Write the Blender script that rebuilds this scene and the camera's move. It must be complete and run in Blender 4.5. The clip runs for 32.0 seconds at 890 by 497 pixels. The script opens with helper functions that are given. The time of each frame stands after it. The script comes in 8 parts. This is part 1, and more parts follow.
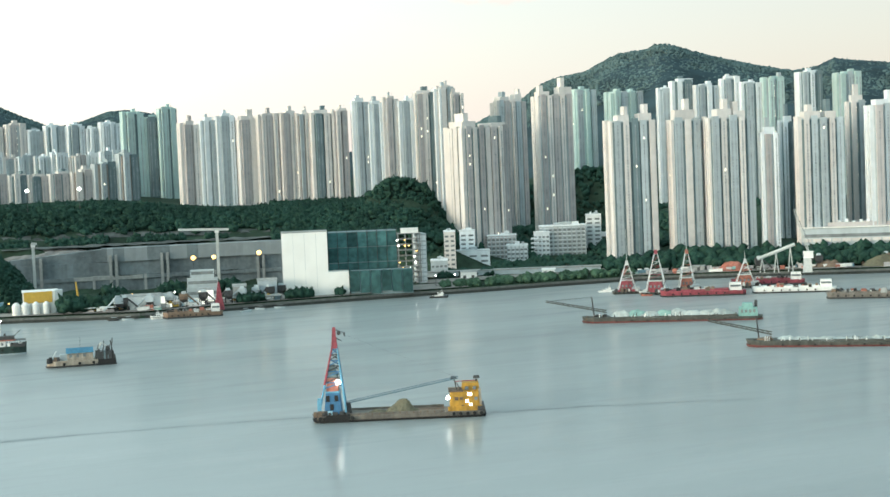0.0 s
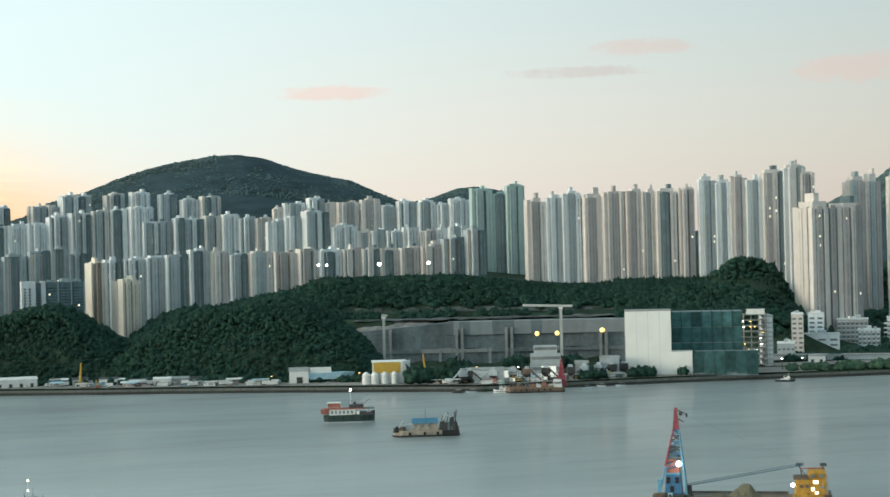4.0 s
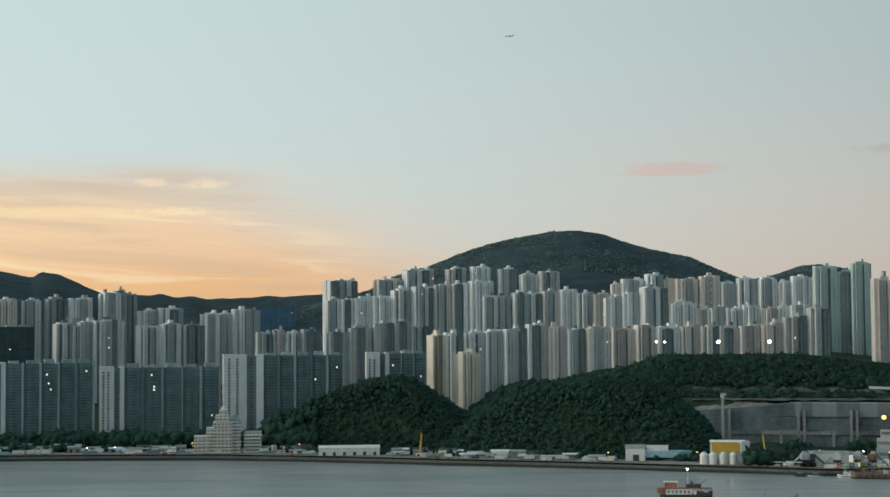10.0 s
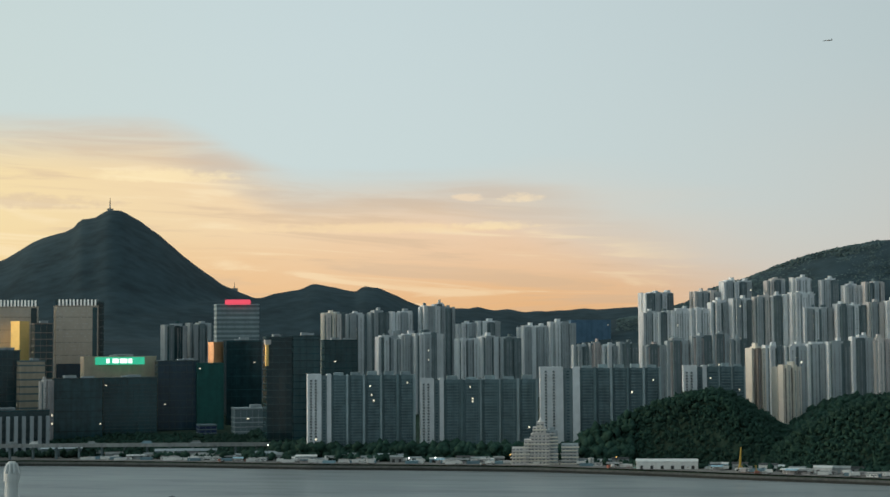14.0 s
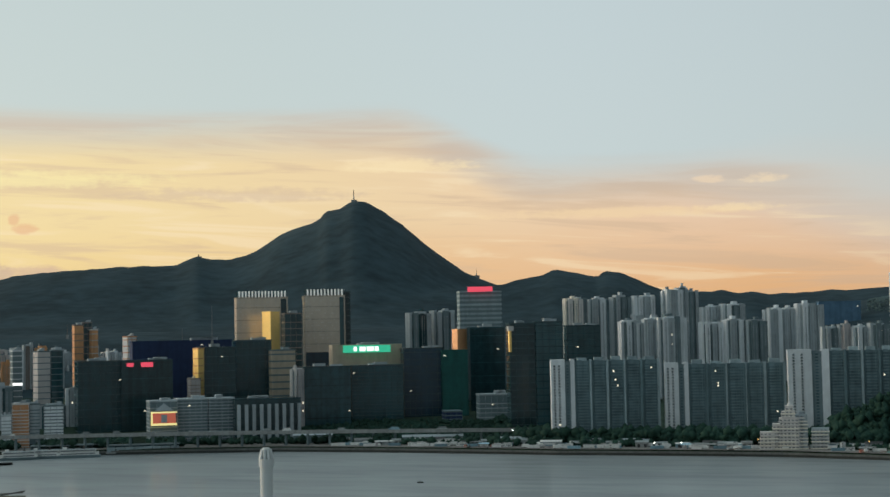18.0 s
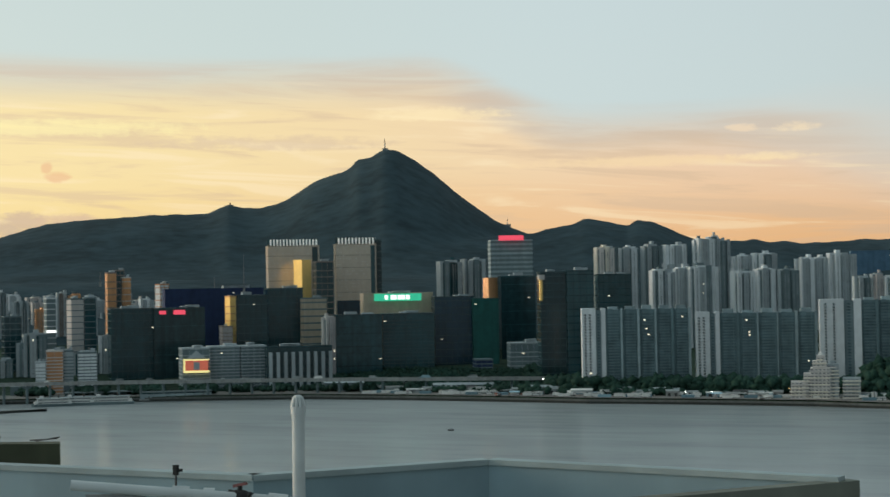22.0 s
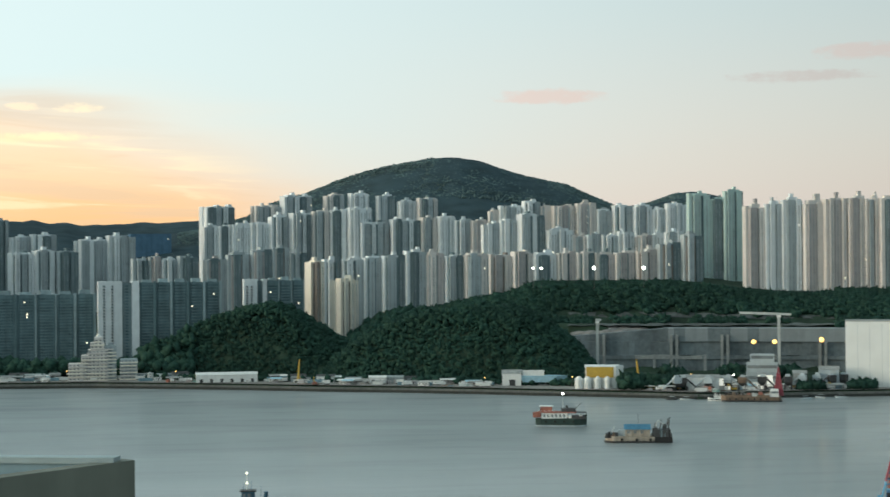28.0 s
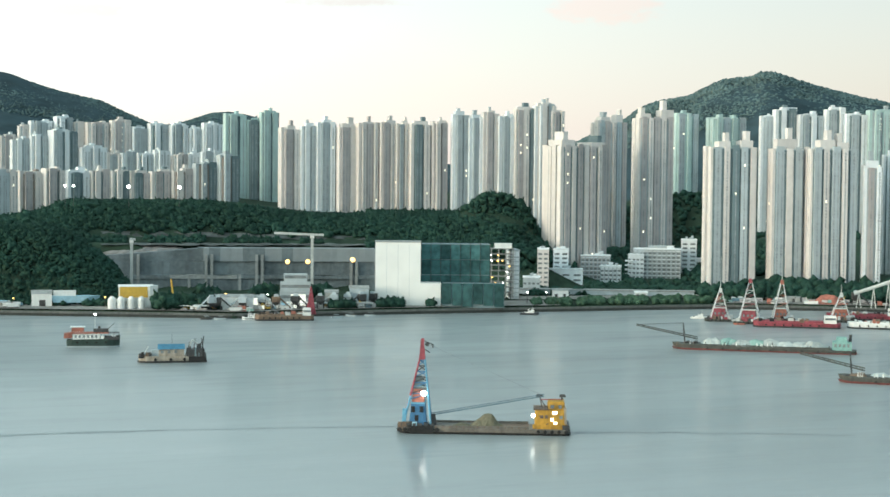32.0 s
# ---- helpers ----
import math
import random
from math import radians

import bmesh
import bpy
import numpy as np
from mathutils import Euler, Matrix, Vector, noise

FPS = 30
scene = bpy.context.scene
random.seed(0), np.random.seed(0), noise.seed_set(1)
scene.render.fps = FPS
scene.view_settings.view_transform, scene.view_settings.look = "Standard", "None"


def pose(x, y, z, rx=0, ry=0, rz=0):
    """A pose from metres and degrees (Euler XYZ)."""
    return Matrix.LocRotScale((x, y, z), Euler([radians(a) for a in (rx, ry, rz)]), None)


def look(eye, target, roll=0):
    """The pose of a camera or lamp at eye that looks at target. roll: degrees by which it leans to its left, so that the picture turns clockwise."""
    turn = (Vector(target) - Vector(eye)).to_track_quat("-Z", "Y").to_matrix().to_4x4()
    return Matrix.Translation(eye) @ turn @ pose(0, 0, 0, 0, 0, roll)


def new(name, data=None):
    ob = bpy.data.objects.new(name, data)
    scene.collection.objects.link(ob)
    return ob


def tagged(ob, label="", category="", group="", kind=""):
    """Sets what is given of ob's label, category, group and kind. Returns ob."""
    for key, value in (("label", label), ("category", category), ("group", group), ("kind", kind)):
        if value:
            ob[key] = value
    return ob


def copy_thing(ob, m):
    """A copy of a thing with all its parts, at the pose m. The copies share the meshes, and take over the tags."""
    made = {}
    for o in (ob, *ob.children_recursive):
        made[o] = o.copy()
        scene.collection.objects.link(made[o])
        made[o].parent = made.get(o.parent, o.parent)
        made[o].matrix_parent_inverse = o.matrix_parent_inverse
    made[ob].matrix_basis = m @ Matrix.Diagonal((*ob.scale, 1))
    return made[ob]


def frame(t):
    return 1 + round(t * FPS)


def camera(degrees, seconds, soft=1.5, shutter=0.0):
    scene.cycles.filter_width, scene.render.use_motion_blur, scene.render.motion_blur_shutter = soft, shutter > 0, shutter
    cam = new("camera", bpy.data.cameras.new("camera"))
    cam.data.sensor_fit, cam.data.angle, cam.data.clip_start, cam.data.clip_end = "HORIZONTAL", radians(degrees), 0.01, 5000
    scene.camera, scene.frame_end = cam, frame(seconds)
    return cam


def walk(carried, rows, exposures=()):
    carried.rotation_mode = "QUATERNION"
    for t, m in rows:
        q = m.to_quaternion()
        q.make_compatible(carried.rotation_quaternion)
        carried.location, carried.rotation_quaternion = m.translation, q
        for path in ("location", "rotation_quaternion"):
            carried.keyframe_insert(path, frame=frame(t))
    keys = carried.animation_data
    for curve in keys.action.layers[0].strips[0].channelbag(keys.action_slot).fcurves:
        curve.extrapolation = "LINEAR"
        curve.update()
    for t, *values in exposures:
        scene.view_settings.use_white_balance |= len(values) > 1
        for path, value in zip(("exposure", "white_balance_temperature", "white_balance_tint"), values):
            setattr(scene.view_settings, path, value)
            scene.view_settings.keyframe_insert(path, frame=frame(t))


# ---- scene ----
# the phone brightens its picture over the water and darkens it towards the sunset
EXPOSURES = [(t, stops, 6500 - 95 * max(0, 4 - tint), tint) for t, stops, tint in (
    (0.0, 1.19, 2), (2.0, 0.97, 2), (4.0, 0.64, 3), (7.0, 0.70, 3), (7.9, 0.45, 4), (8.5, 0.32, 5), (10.0, 0.05, 6), (13.0, 0.0, 7), (17.0, -0.04, 9), (20.3, -0.19, 10), (21.5, -0.05, 8), (22.2, 0.05, 7),
    (23.0, 0.28, 5), (24.5, 0.25, 5), (26.5, 0.27, 4.5), (28.5, 0.58, 3), (30.5, 0.99, 2), (32.0, 1.12, 2))]
cam = camera(31.45, 32.0, soft=1.5, shutter=0.3)
EYE = (0.0, 0.0, 110.0)
# seconds, bearing east of the y axis, pitch, roll (degrees)
PATH = [
    (0.0, 24.68, -3.05, -2.39), (0.5, 23.34, -3.16, -2.18), (1.0, 20.56, -2.91, -2.15), (1.5, 18.83, -2.21, -2.17),
    (2.0, 17.51, -1.36, -2.21), (2.5, 15.84, -0.78, -2.07), (3.0, 14.86, -0.19, -2.01), (3.5, 14.03, -0.26, -1.79),
    (4.0, 12.36, 0.18, -1.43), (4.5, 10.80, 0.13, -1.29), (6.5, 7.61, -1.21, -1.00), (7.0, 7.91, -1.09, -1.01),
    (7.5, 8.26, 0.40, -1.30), (8.0, 6.97, 1.98, -0.83), (8.5, 4.92, 2.67, -0.24), (9.0, 3.58, 3.17, -0.14),
    (9.5, 1.78, 3.25, -0.12), (10.0, 0.19, 3.12, -0.40), (10.5, -1.10, 3.38, -0.53), (11.0, -2.59, 2.89, -0.54),
    (11.5, -4.22, 3.02, -0.75), (12.0, -5.40, 3.19, -0.78), (12.5, -6.84, 3.46, -0.63), (13.0, -8.37, 3.79, -0.62),
    (13.5, -10.23, 4.04, -0.35), (14.0, -11.20, 3.65, -0.37), (14.5, -12.23, 3.46, -0.60), (16.5, -16.57, 3.04, -1.13),
    (17.0, -17.52, 3.48, -1.17), (17.5, -18.72, 3.39, -1.26), (18.0, -19.92, 3.24, -1.13), (18.5, -20.87, 3.17, -0.91),
    (19.0, -22.00, 3.50, -0.80), (19.5, -22.78, 3.87, -0.71), (20.0, -24.64, 4.86, -0.53), (20.5, -25.54, 3.48, -0.61),
    (21.0, -24.53, 2.59, -0.90), (21.5, -22.60, 2.35, -1.16), (22.0, -21.08, 1.40, -0.99), (22.5, -18.80, 1.02, -1.06),
    (23.0, -17.59, 0.60, -0.72), (23.5, -17.28, 0.61, -0.13), (24.0, -17.15, 0.90, 0.08), (24.5, -16.23, 1.51, -0.42),
    (25.0, -11.61, 0.86, 0.02), (25.5, -9.26, 0.78, 0.03), (26.0, -6.20, 1.37, -0.17), (26.5, -3.17, 1.58, -0.27),
    (28.5, 6.93, -0.13, -0.39), (29.0, 9.27, -0.78, -0.26), (29.5, 11.68, -1.70, -0.10), (30.0, 13.60, -1.71, -0.11),
    (30.5, 15.58, -2.16, -0.13), (31.0, 17.99, -2.37, -0.06), (31.5, 19.86, -2.21, 0.33), (32.0, 21.30, -2.46, 0.54),
]
walk(cam, [(t, pose(*EYE, 90 + pitch, 0, -az) @ pose(0, 0, 0, 0, 0, roll)) for t, az, pitch, roll in PATH],
     exposures=EXPOSURES)

# ---- sky and sun ----
SUN_AZ, SUN_EL = -95.0, 7.0


def nodes_of(tree):
    """Shorthand to add nodes and link them."""
    def add(kind, **inputs):
        n = tree.nodes.new("ShaderNode" + kind)
        for key, value in inputs.items():
            if key[0] == "_":
                sock = n.inputs[int(key[1:])]
            elif key in n.inputs:
                sock = n.inputs[key]
            else:
                sock = n.inputs[key.replace("_", " ")]
            if hasattr(value, "is_output"):
                tree.links.new(value, sock)
            else:
                sock.default_value = value
        return n
    return add


def math_node(add, op, a, b=0.0, clamp=False):
    n = add("Math", _0=a, _1=b)
    n.operation, n.use_clamp = op, clamp
    return n.outputs[0]


def mixed(add, f, a, b, kind="MIX"):
    n = add("MixRGB", Fac=f, Color1=a, Color2=b)
    n.blend_type = kind
    return n.outputs[0]


def span(add, x, lo, hi):
    """0 below lo, 1 above hi, smooth between."""
    n = add("MapRange", Value=x)
    n.interpolation_type = "SMOOTHSTEP"
    n.inputs["From Min"].default_value, n.inputs["From Max"].default_value = lo, hi
    return n.outputs[0]


def build_world():
    world = bpy.data.worlds.new("dusk_sky")
    scene.world = world
    world.use_nodes = True
    tree = world.node_tree
    tree.nodes.clear()
    add = nodes_of(tree)
    way = add("TexCoord").outputs["Generated"]
    s = add("SeparateXYZ", Vector=way)
    x, y, z = s.outputs
    flat = math_node(add, "SQRT", math_node(add, "ADD", math_node(add, "MULTIPLY", x, x), math_node(add, "MULTIPLY", y, y)))
    el = math_node(add, "MULTIPLY", math_node(add, "ARCTAN2", z, flat), 57.2958)
    az = math_node(add, "MULTIPLY", math_node(add, "ARCTAN2", x, y), 57.2958)
    # long soft streaks of cloud
    flow = add("CombineXYZ", X=math_node(add, "MULTIPLY", az, 0.055), Y=math_node(add, "MULTIPLY", el, 0.42), Z=0.0).outputs[0]
    cloud = add("TexNoise", Vector=flow, Scale=1.0, Detail=5.0, Roughness=0.55, Distortion=0.5).outputs[0]
    flow2 = add("CombineXYZ", X=math_node(add, "MULTIPLY", az, 0.09), Y=math_node(add, "MULTIPLY", el, 1.1), Z=3.0).outputs[0]
    wisp = add("TexNoise", Vector=flow2, Scale=1.0, Detail=6.0, Roughness=0.6, Distortion=0.8).outputs[0]
    wav = math_node(add, "MULTIPLY", math_node(add, "SUBTRACT", cloud, 0.5), 3.0)
    el_w = math_node(add, "ADD", el, wav)
    # upper sky: pale grey blue, a little deeper high up and away from the sunset
    upper = mixed(add, span(add, el, 5.0, 40.0), (0.575, 0.662, 0.685, 1), (0.45, 0.585, 0.625, 1))
    upper = mixed(add, span(add, az, -14.0, -30.0), upper, mixed(add, 1.0, upper, (0.99, 0.985, 0.95, 1), "MULTIPLY"))
    warm = math_node(add, "MULTIPLY", span(add, az, -10.0, 16.0), span(add, el, 11.0, 2.5))
    upper = mixed(add, warm, upper, (0.705, 0.66, 0.635, 1))
    low_e = mixed(add, span(add, el_w, 0.0, 9.0), (0.75, 0.62, 0.585, 1), (0.66, 0.645, 0.635, 1))
    # the glow: its upper edge steps down from the mountain to the round hill
    west = span(add, az, -1.0, -13.0)
    top_edge = math_node(add, "ADD", 1.5, math_node(add, "ADD", math_node(add, "MULTIPLY", span(add, az, 6.0, -11.0), 3.9), math_node(add, "MULTIPLY", span(add, az, -16.0, -22.0), 2.0)))
    rise = math_node(add, "SUBTRACT", math_node(add, "ADD", el, math_node(add, "MULTIPLY", wav, math_node(add, "SUBTRACT", 1.0, math_node(add, "MULTIPLY", west, 0.72)))), top_edge)
    low = mixed(add, span(add, az, -18.0, -40.0), (0.83, 0.475, 0.235, 1), (0.89, 0.66, 0.25, 1))
    high = mixed(add, span(add, az, -8.0, -36.0), (0.85, 0.60, 0.43, 1), (0.91, 0.71, 0.37, 1))
    glow = mixed(add, span(add, el_w, 0.8, 4.6), low, high)
    horizon = mixed(add, span(add, az, 19.0, -10.0), low_e, glow)
    soft = math_node(add, "SUBTRACT", 3.1, math_node(add, "MULTIPLY", west, 2.0))
    edge = math_node(add, "DIVIDE", rise, soft)
    sky = mixed(add, span(add, edge, -1.0, 1.1), horizon, upper)
    # a mauve veil along that edge and slanting bars in the glow under it
    veil = math_node(add, "MULTIPLY", span(add, math_node(add, "ABSOLUTE", math_node(add, "SUBTRACT", rise, 0.15)), 1.15, 0.1), west)
    sky = mixed(add, math_node(add, "MULTIPLY", veil, math_node(add, "ADD", 0.25, math_node(add, "MULTIPLY", span(add, wisp, 0.38, 0.62), 0.5))), sky, (0.60, 0.47, 0.385, 1))
    slant = math_node(add, "ADD", el, math_node(add, "MULTIPLY", az, 0.045))
    flow3 = add("CombineXYZ", X=math_node(add, "MULTIPLY", az, 0.13), Y=math_node(add, "MULTIPLY", slant, 1.7), Z=7.0).outputs[0]
    thin = add("TexNoise", Vector=flow3, Scale=1.0, Detail=6.0, Roughness=0.55, Distortion=0.6).outputs[0]
    under = math_node(add, "MULTIPLY", span(add, rise, 0.6, -0.8), span(add, az, 10.0, -9.0))
    sky = mixed(add, math_node(add, "MULTIPLY", math_node(add, "MULTIPLY", span(add, thin, 0.50, 0.66), under), 0.55), sky, (0.66, 0.47, 0.33, 1))
    sky = mixed(add, math_node(add, "MULTIPLY", math_node(add, "MULTIPLY", span(add, thin, 0.47, 0.34), under), 0.5), sky, (0.98, 0.79, 0.53, 1))
    # small pink clouds: bearing, height, half length, half thickness
    rough = math_node(add, "MULTIPLY", math_node(add, "SUBTRACT", wisp, 0.5), 3.2)
    puff = add("TexNoise", Vector=add("CombineXYZ", X=math_node(add, "MULTIPLY", az, 1.6), Y=math_node(add, "MULTIPLY", el, 3.2), Z=1.0).outputs[0], Scale=1.0, Detail=5.0, Roughness=0.6).outputs[0]
    rough = math_node(add, "ADD", rough, math_node(add, "MULTIPLY", math_node(add, "SUBTRACT", puff, 0.5), 2.6))
    for a0, e0, la, le, colour in ((-27.0, 5.3, 4.5, 0.3, (0.68, 0.50, 0.36, 1)), (-36.5, 5.9, 6.5, 0.35, (1.0, 0.86, 0.42, 1)),
                                   (-21.5, 6.3, 2.6, 0.28, (1.0, 0.80, 0.48, 1)), (-13.5, 4.4, 5.0, 0.22, (0.95, 0.70, 0.42, 1)),
                                   (8.5, 5.9, 1.9, 0.28, (0.74, 0.50, 0.46, 1)), (17.5, 6.4, 3.0, 0.24, (0.58, 0.47, 0.47, 1)),
                                   (19.7, 7.2, 1.9, 0.32, (0.70, 0.52, 0.50, 1)), (27.0, 6.2, 2.0, 0.55, (0.78, 0.58, 0.55, 1)),
                                   (-36.1, 2.35, 1.0, 0.62, (0.56, 0.42, 0.34, 1)), (-36.0, 2.6, 0.6, 0.5, (0.60, 0.43, 0.33, 1)), (-36.7, 2.0, 0.8, 0.5, (0.56, 0.42, 0.34, 1)), (-34.4, 2.55, 1.3, 0.34, (0.66, 0.46, 0.34, 1)), (-34.2, 2.5, 0.9, 0.3, (0.66, 0.46, 0.34, 1)),
                                   (-34.8, 4.1, 0.42, 0.2, (0.80, 0.42, 0.24, 1)), (-35.2, 4.45, 0.2, 0.2, (0.80, 0.42, 0.24, 1)), (-8.4, 5.5, 0.9, 0.2, (1.0, 0.78, 0.52, 1)), (-10.3, 5.5, 0.6, 0.16, (0.95, 0.72, 0.50, 1)), (-9.3, 4.5, 1.6, 0.16, (1.0, 0.78, 0.48, 1))):
        u = math_node(add, "MULTIPLY", math_node(add, "SUBTRACT", az, a0), 1 / la)
        v = math_node(add, "MULTIPLY", math_node(add, "SUBTRACT", el, e0), 1 / le)
        d = math_node(add, "ADD", math_node(add, "ADD", math_node(add, "MULTIPLY", u, u), math_node(add, "MULTIPLY", v, v)), rough)
        sky = mixed(add, math_node(add, "MULTIPLY", span(add, d, 1.3, 0.1), 0.6), sky, colour)
    # away from the sunset the dome is dimmer
    back = span(add, y, 0.2, -0.7)
    sky = mixed(add, math_node(add, "MULTIPLY", back, 0.85), sky, (0.43, 0.55, 0.60, 1))
    east = span(add, az, -20.0, 48.0)
    sky = mixed(add, east, sky, mixed(add, 1.0, sky, (0.465, 0.447, 0.448, 1), "MULTIPLY"))
    # the bright part of the sunset, out to the west
    tow = math_node(add, "SUBTRACT", az, SUN_AZ)
    lobe = math_node(add, "MULTIPLY", math_node(add, "EXPONENT", math_node(add, "MULTIPLY", math_node(add, "MULTIPLY", tow, tow), -1 / 900.0)),
                     math_node(add, "EXPONENT", math_node(add, "MULTIPLY", math_node(add, "ABSOLUTE", el), -1 / 14.0)))
    sky = mixed(add, lobe, sky, (1.9, 1.5, 1.0, 1))
    nishita = add("TexSky")
    nishita.sky_type, nishita.sun_disc = "NISHITA", False
    nishita.sun_elevation, nishita.sun_rotation = radians(SUN_EL), radians(SUN_AZ)
    nishita.air_density, nishita.dust_density = 1.0, 2.0
    soft_sky = add("MixRGB", Fac=1.0, Color1=nishita.outputs[0], Color2=(0.03, 0.03, 0.03, 1))
    soft_sky.blend_type = "MULTIPLY"
    sky = mixed(add, 1.0, mixed(add, 1.0, sky, (0.94, 0.94, 0.94, 1), "MULTIPLY"), soft_sky.outputs[0], "ADD")
    bg = add("Background", Color=sky, Strength=1.0)
    out = add("OutputWorld", Surface=bg.outputs[0])


build_world()
sun_data = bpy.data.lights.new("sun", "SUN")
sun_data.energy, sun_data.angle, sun_data.color = 1.2, radians(24.0), (1.0, 0.89, 0.79)
sun = new("sun", sun_data)
sun.matrix_basis = look((math.sin(radians(SUN_AZ)) * 100, math.cos(radians(SUN_AZ)) * 100, math.tan(radians(SUN_EL)) * 100), (0, 0, 0))

# ---- materials ----
def material(name, colour, rough=0.7, metal=0.0, vary=0.12, grain=0.2, stain=0.08, bump=0.0, emit=None, spec=0.5, streak=0.0, per_object=0.0):
    """A surface with variation at two scales in metres, optional vertical streaks and per-object tint."""
    m = bpy.data.materials.new(name)
    m.use_nodes = True
    tree = m.node_tree
    add = nodes_of(tree)
    bsdf = tree.nodes["Principled BSDF"]
    place = add("NewGeometry").outputs["Position"]
    fine = add("TexNoise", Vector=place, Scale=grain, Detail=4.0).outputs[0]
    wide = add("TexNoise", Vector=place, Scale=stain, Detail=3.0).outputs[0]
    f = math_node(add, "ADD", math_node(add, "MULTIPLY", fine, 0.5), math_node(add, "MULTIPLY", wide, 0.5))
    if streak:
        tall = add("Mapping", Vector=place, Scale=(streak, streak, streak * 0.05)).outputs[0]
        f = math_node(add, "ADD", math_node(add, "MULTIPLY", f, 0.6), math_node(add, "MULTIPLY", add("TexNoise", Vector=tall, Scale=1.0, Detail=4.0).outputs[0], 0.4))
    f = span(add, f, 0.32, 0.68)
    dark = tuple(c * (1 - vary) for c in colour) + (1,)
    light = tuple(min(1, c * (1 + vary)) for c in colour) + (1,)
    col = mixed(add, f, dark, light)
    if per_object:
        r = add("ObjectInfo").outputs["Random"]
        shift = math_node(add, "ADD", 1 - per_object, math_node(add, "MULTIPLY", r, 2 * per_object))
        col = mixed(add, 1.0, col, add("CombineXYZ", X=shift, Y=shift, Z=shift).outputs[0], "MULTIPLY")
    tree.links.new(col, bsdf.inputs["Base Color"])
    bsdf.inputs["Roughness"].default_value = rough
    bsdf.inputs["Metallic"].default_value = metal
    bsdf.inputs["Specular IOR Level"].default_value = spec
    if bump:
        b = add("Bump", Height=fine, Strength=0.6, Distance=bump)
        tree.links.new(b.outputs[0], bsdf.inputs["Normal"])
    if emit:
        bsdf.inputs["Emission Color"].default_value = (*emit[:3], 1)
        bsdf.inputs["Emission Strength"].default_value = emit[3]
    return m


def water_material():
    m = bpy.data.materials.new("harbour_water")
    m.use_nodes = True
    tree = m.node_tree
    add = nodes_of(tree)
    bsdf = tree.nodes["Principled BSDF"]
    place = add("NewGeometry").outputs["Position"]
    wide = add("TexNoise", Vector=add("Mapping", Vector=place, Scale=(0.004, 0.010, 1)).outputs[0], Scale=1.0, Detail=2.0, Roughness=0.5).outputs[0]
    bands = add("TexNoise", Vector=add("Mapping", Vector=place, Scale=(0.003, 0.012, 1)).outputs[0], Scale=1.0, Detail=1.0, Roughness=0.4).outputs[0]
    col = mixed(add, span(add, bands, 0.38, 0.64), (0.232, 0.262, 0.265, 1), (0.268, 0.298, 0.30, 1))
    ruffled = add("BsdfPrincipled", Base_Color=col, Roughness=0.50, IOR=2.0)
    tree.links.new(col, bsdf.inputs["Base Color"])
    bsdf.inputs["IOR"].default_value = 2.0
    bsdf.inputs["Roughness"].default_value = 0.16
    drift = add("TexNoise", Vector=add("Mapping", Vector=place, Scale=(0.011, 0.045, 1)).outputs[0], Scale=1.0, Detail=3.0, Roughness=0.6).outputs[0]
    calm = math_node(add, "ADD", 0.24, math_node(add, "ADD", math_node(add, "MULTIPLY", span(add, wide, 0.4, 0.65), 0.14), math_node(add, "MULTIPLY", span(add, drift, 0.45, 0.65), 0.12)))
    mix = add("MixShader", Fac=calm, _1=ruffled.outputs[0], _2=bsdf.outputs[0])
    tree.links.new(mix.outputs[0], tree.nodes["Material Output"].inputs["Surface"])
    return m


WATER = water_material()
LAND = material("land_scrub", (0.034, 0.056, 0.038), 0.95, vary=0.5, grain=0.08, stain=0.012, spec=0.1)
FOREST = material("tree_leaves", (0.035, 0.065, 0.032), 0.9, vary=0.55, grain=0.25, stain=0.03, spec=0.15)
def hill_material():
    """Dark hill scrub, distance haze tinted in blue, with faint paths along the contours."""
    m = material("hazed_hill_forest", (0.040, 0.064, 0.074), 0.95, vary=0.3, grain=0.03, stain=0.006, spec=0.05)
    tree = m.node_tree
    add = nodes_of(tree)
    bsdf = tree.nodes["Principled BSDF"]
    base = bsdf.inputs["Base Color"].links[0].from_socket
    place = add("NewGeometry").outputs["Position"]
    z = add("SeparateXYZ", Vector=place).outputs[2]
    wander = add("TexNoise", Vector=place, Scale=0.004, Detail=3.0).outputs[0]
    lines = math_node(add, "SINE", math_node(add, "ADD", math_node(add, "MULTIPLY", z, 0.42), math_node(add, "MULTIPLY", wander, 14.0)))
    patches = add("TexNoise", Vector=place, Scale=0.009, Detail=4.0, Roughness=0.6).outputs[0]
    f = math_node(add, "MULTIPLY", span(add, lines, 0.45, 1.0), span(add, patches, 0.42, 0.62))
    tree.links.new(mixed(add, math_node(add, "MULTIPLY", f, 0.12), base, (0.065, 0.075, 0.07, 1)), bsdf.inputs["Base Color"])
    return m


HILL = hill_material()
PAVE = material("quay_concrete", (0.22, 0.21, 0.19), 0.9, vary=0.3, grain=0.3, stain=0.03)
CONC = material("old_concrete", (0.29, 0.30, 0.29), 0.9, vary=0.25, grain=0.4, stain=0.05, streak=0.3)
GLASS = material("window_glass", (0.19, 0.21, 0.215), 0.2, vary=0.3, spec=0.6)
TGLASS = material("tower_window", (0.28, 0.30, 0.31), 0.35, vary=0.35, spec=0.4)
SGLASS = material("slab_window", (0.082, 0.128, 0.142), 0.25, vary=0.4, spec=0.4)
LIT = material("lit_window", (0.8, 0.7, 0.5), 0.5, emit=(1.0, 0.88, 0.66, 1.1))
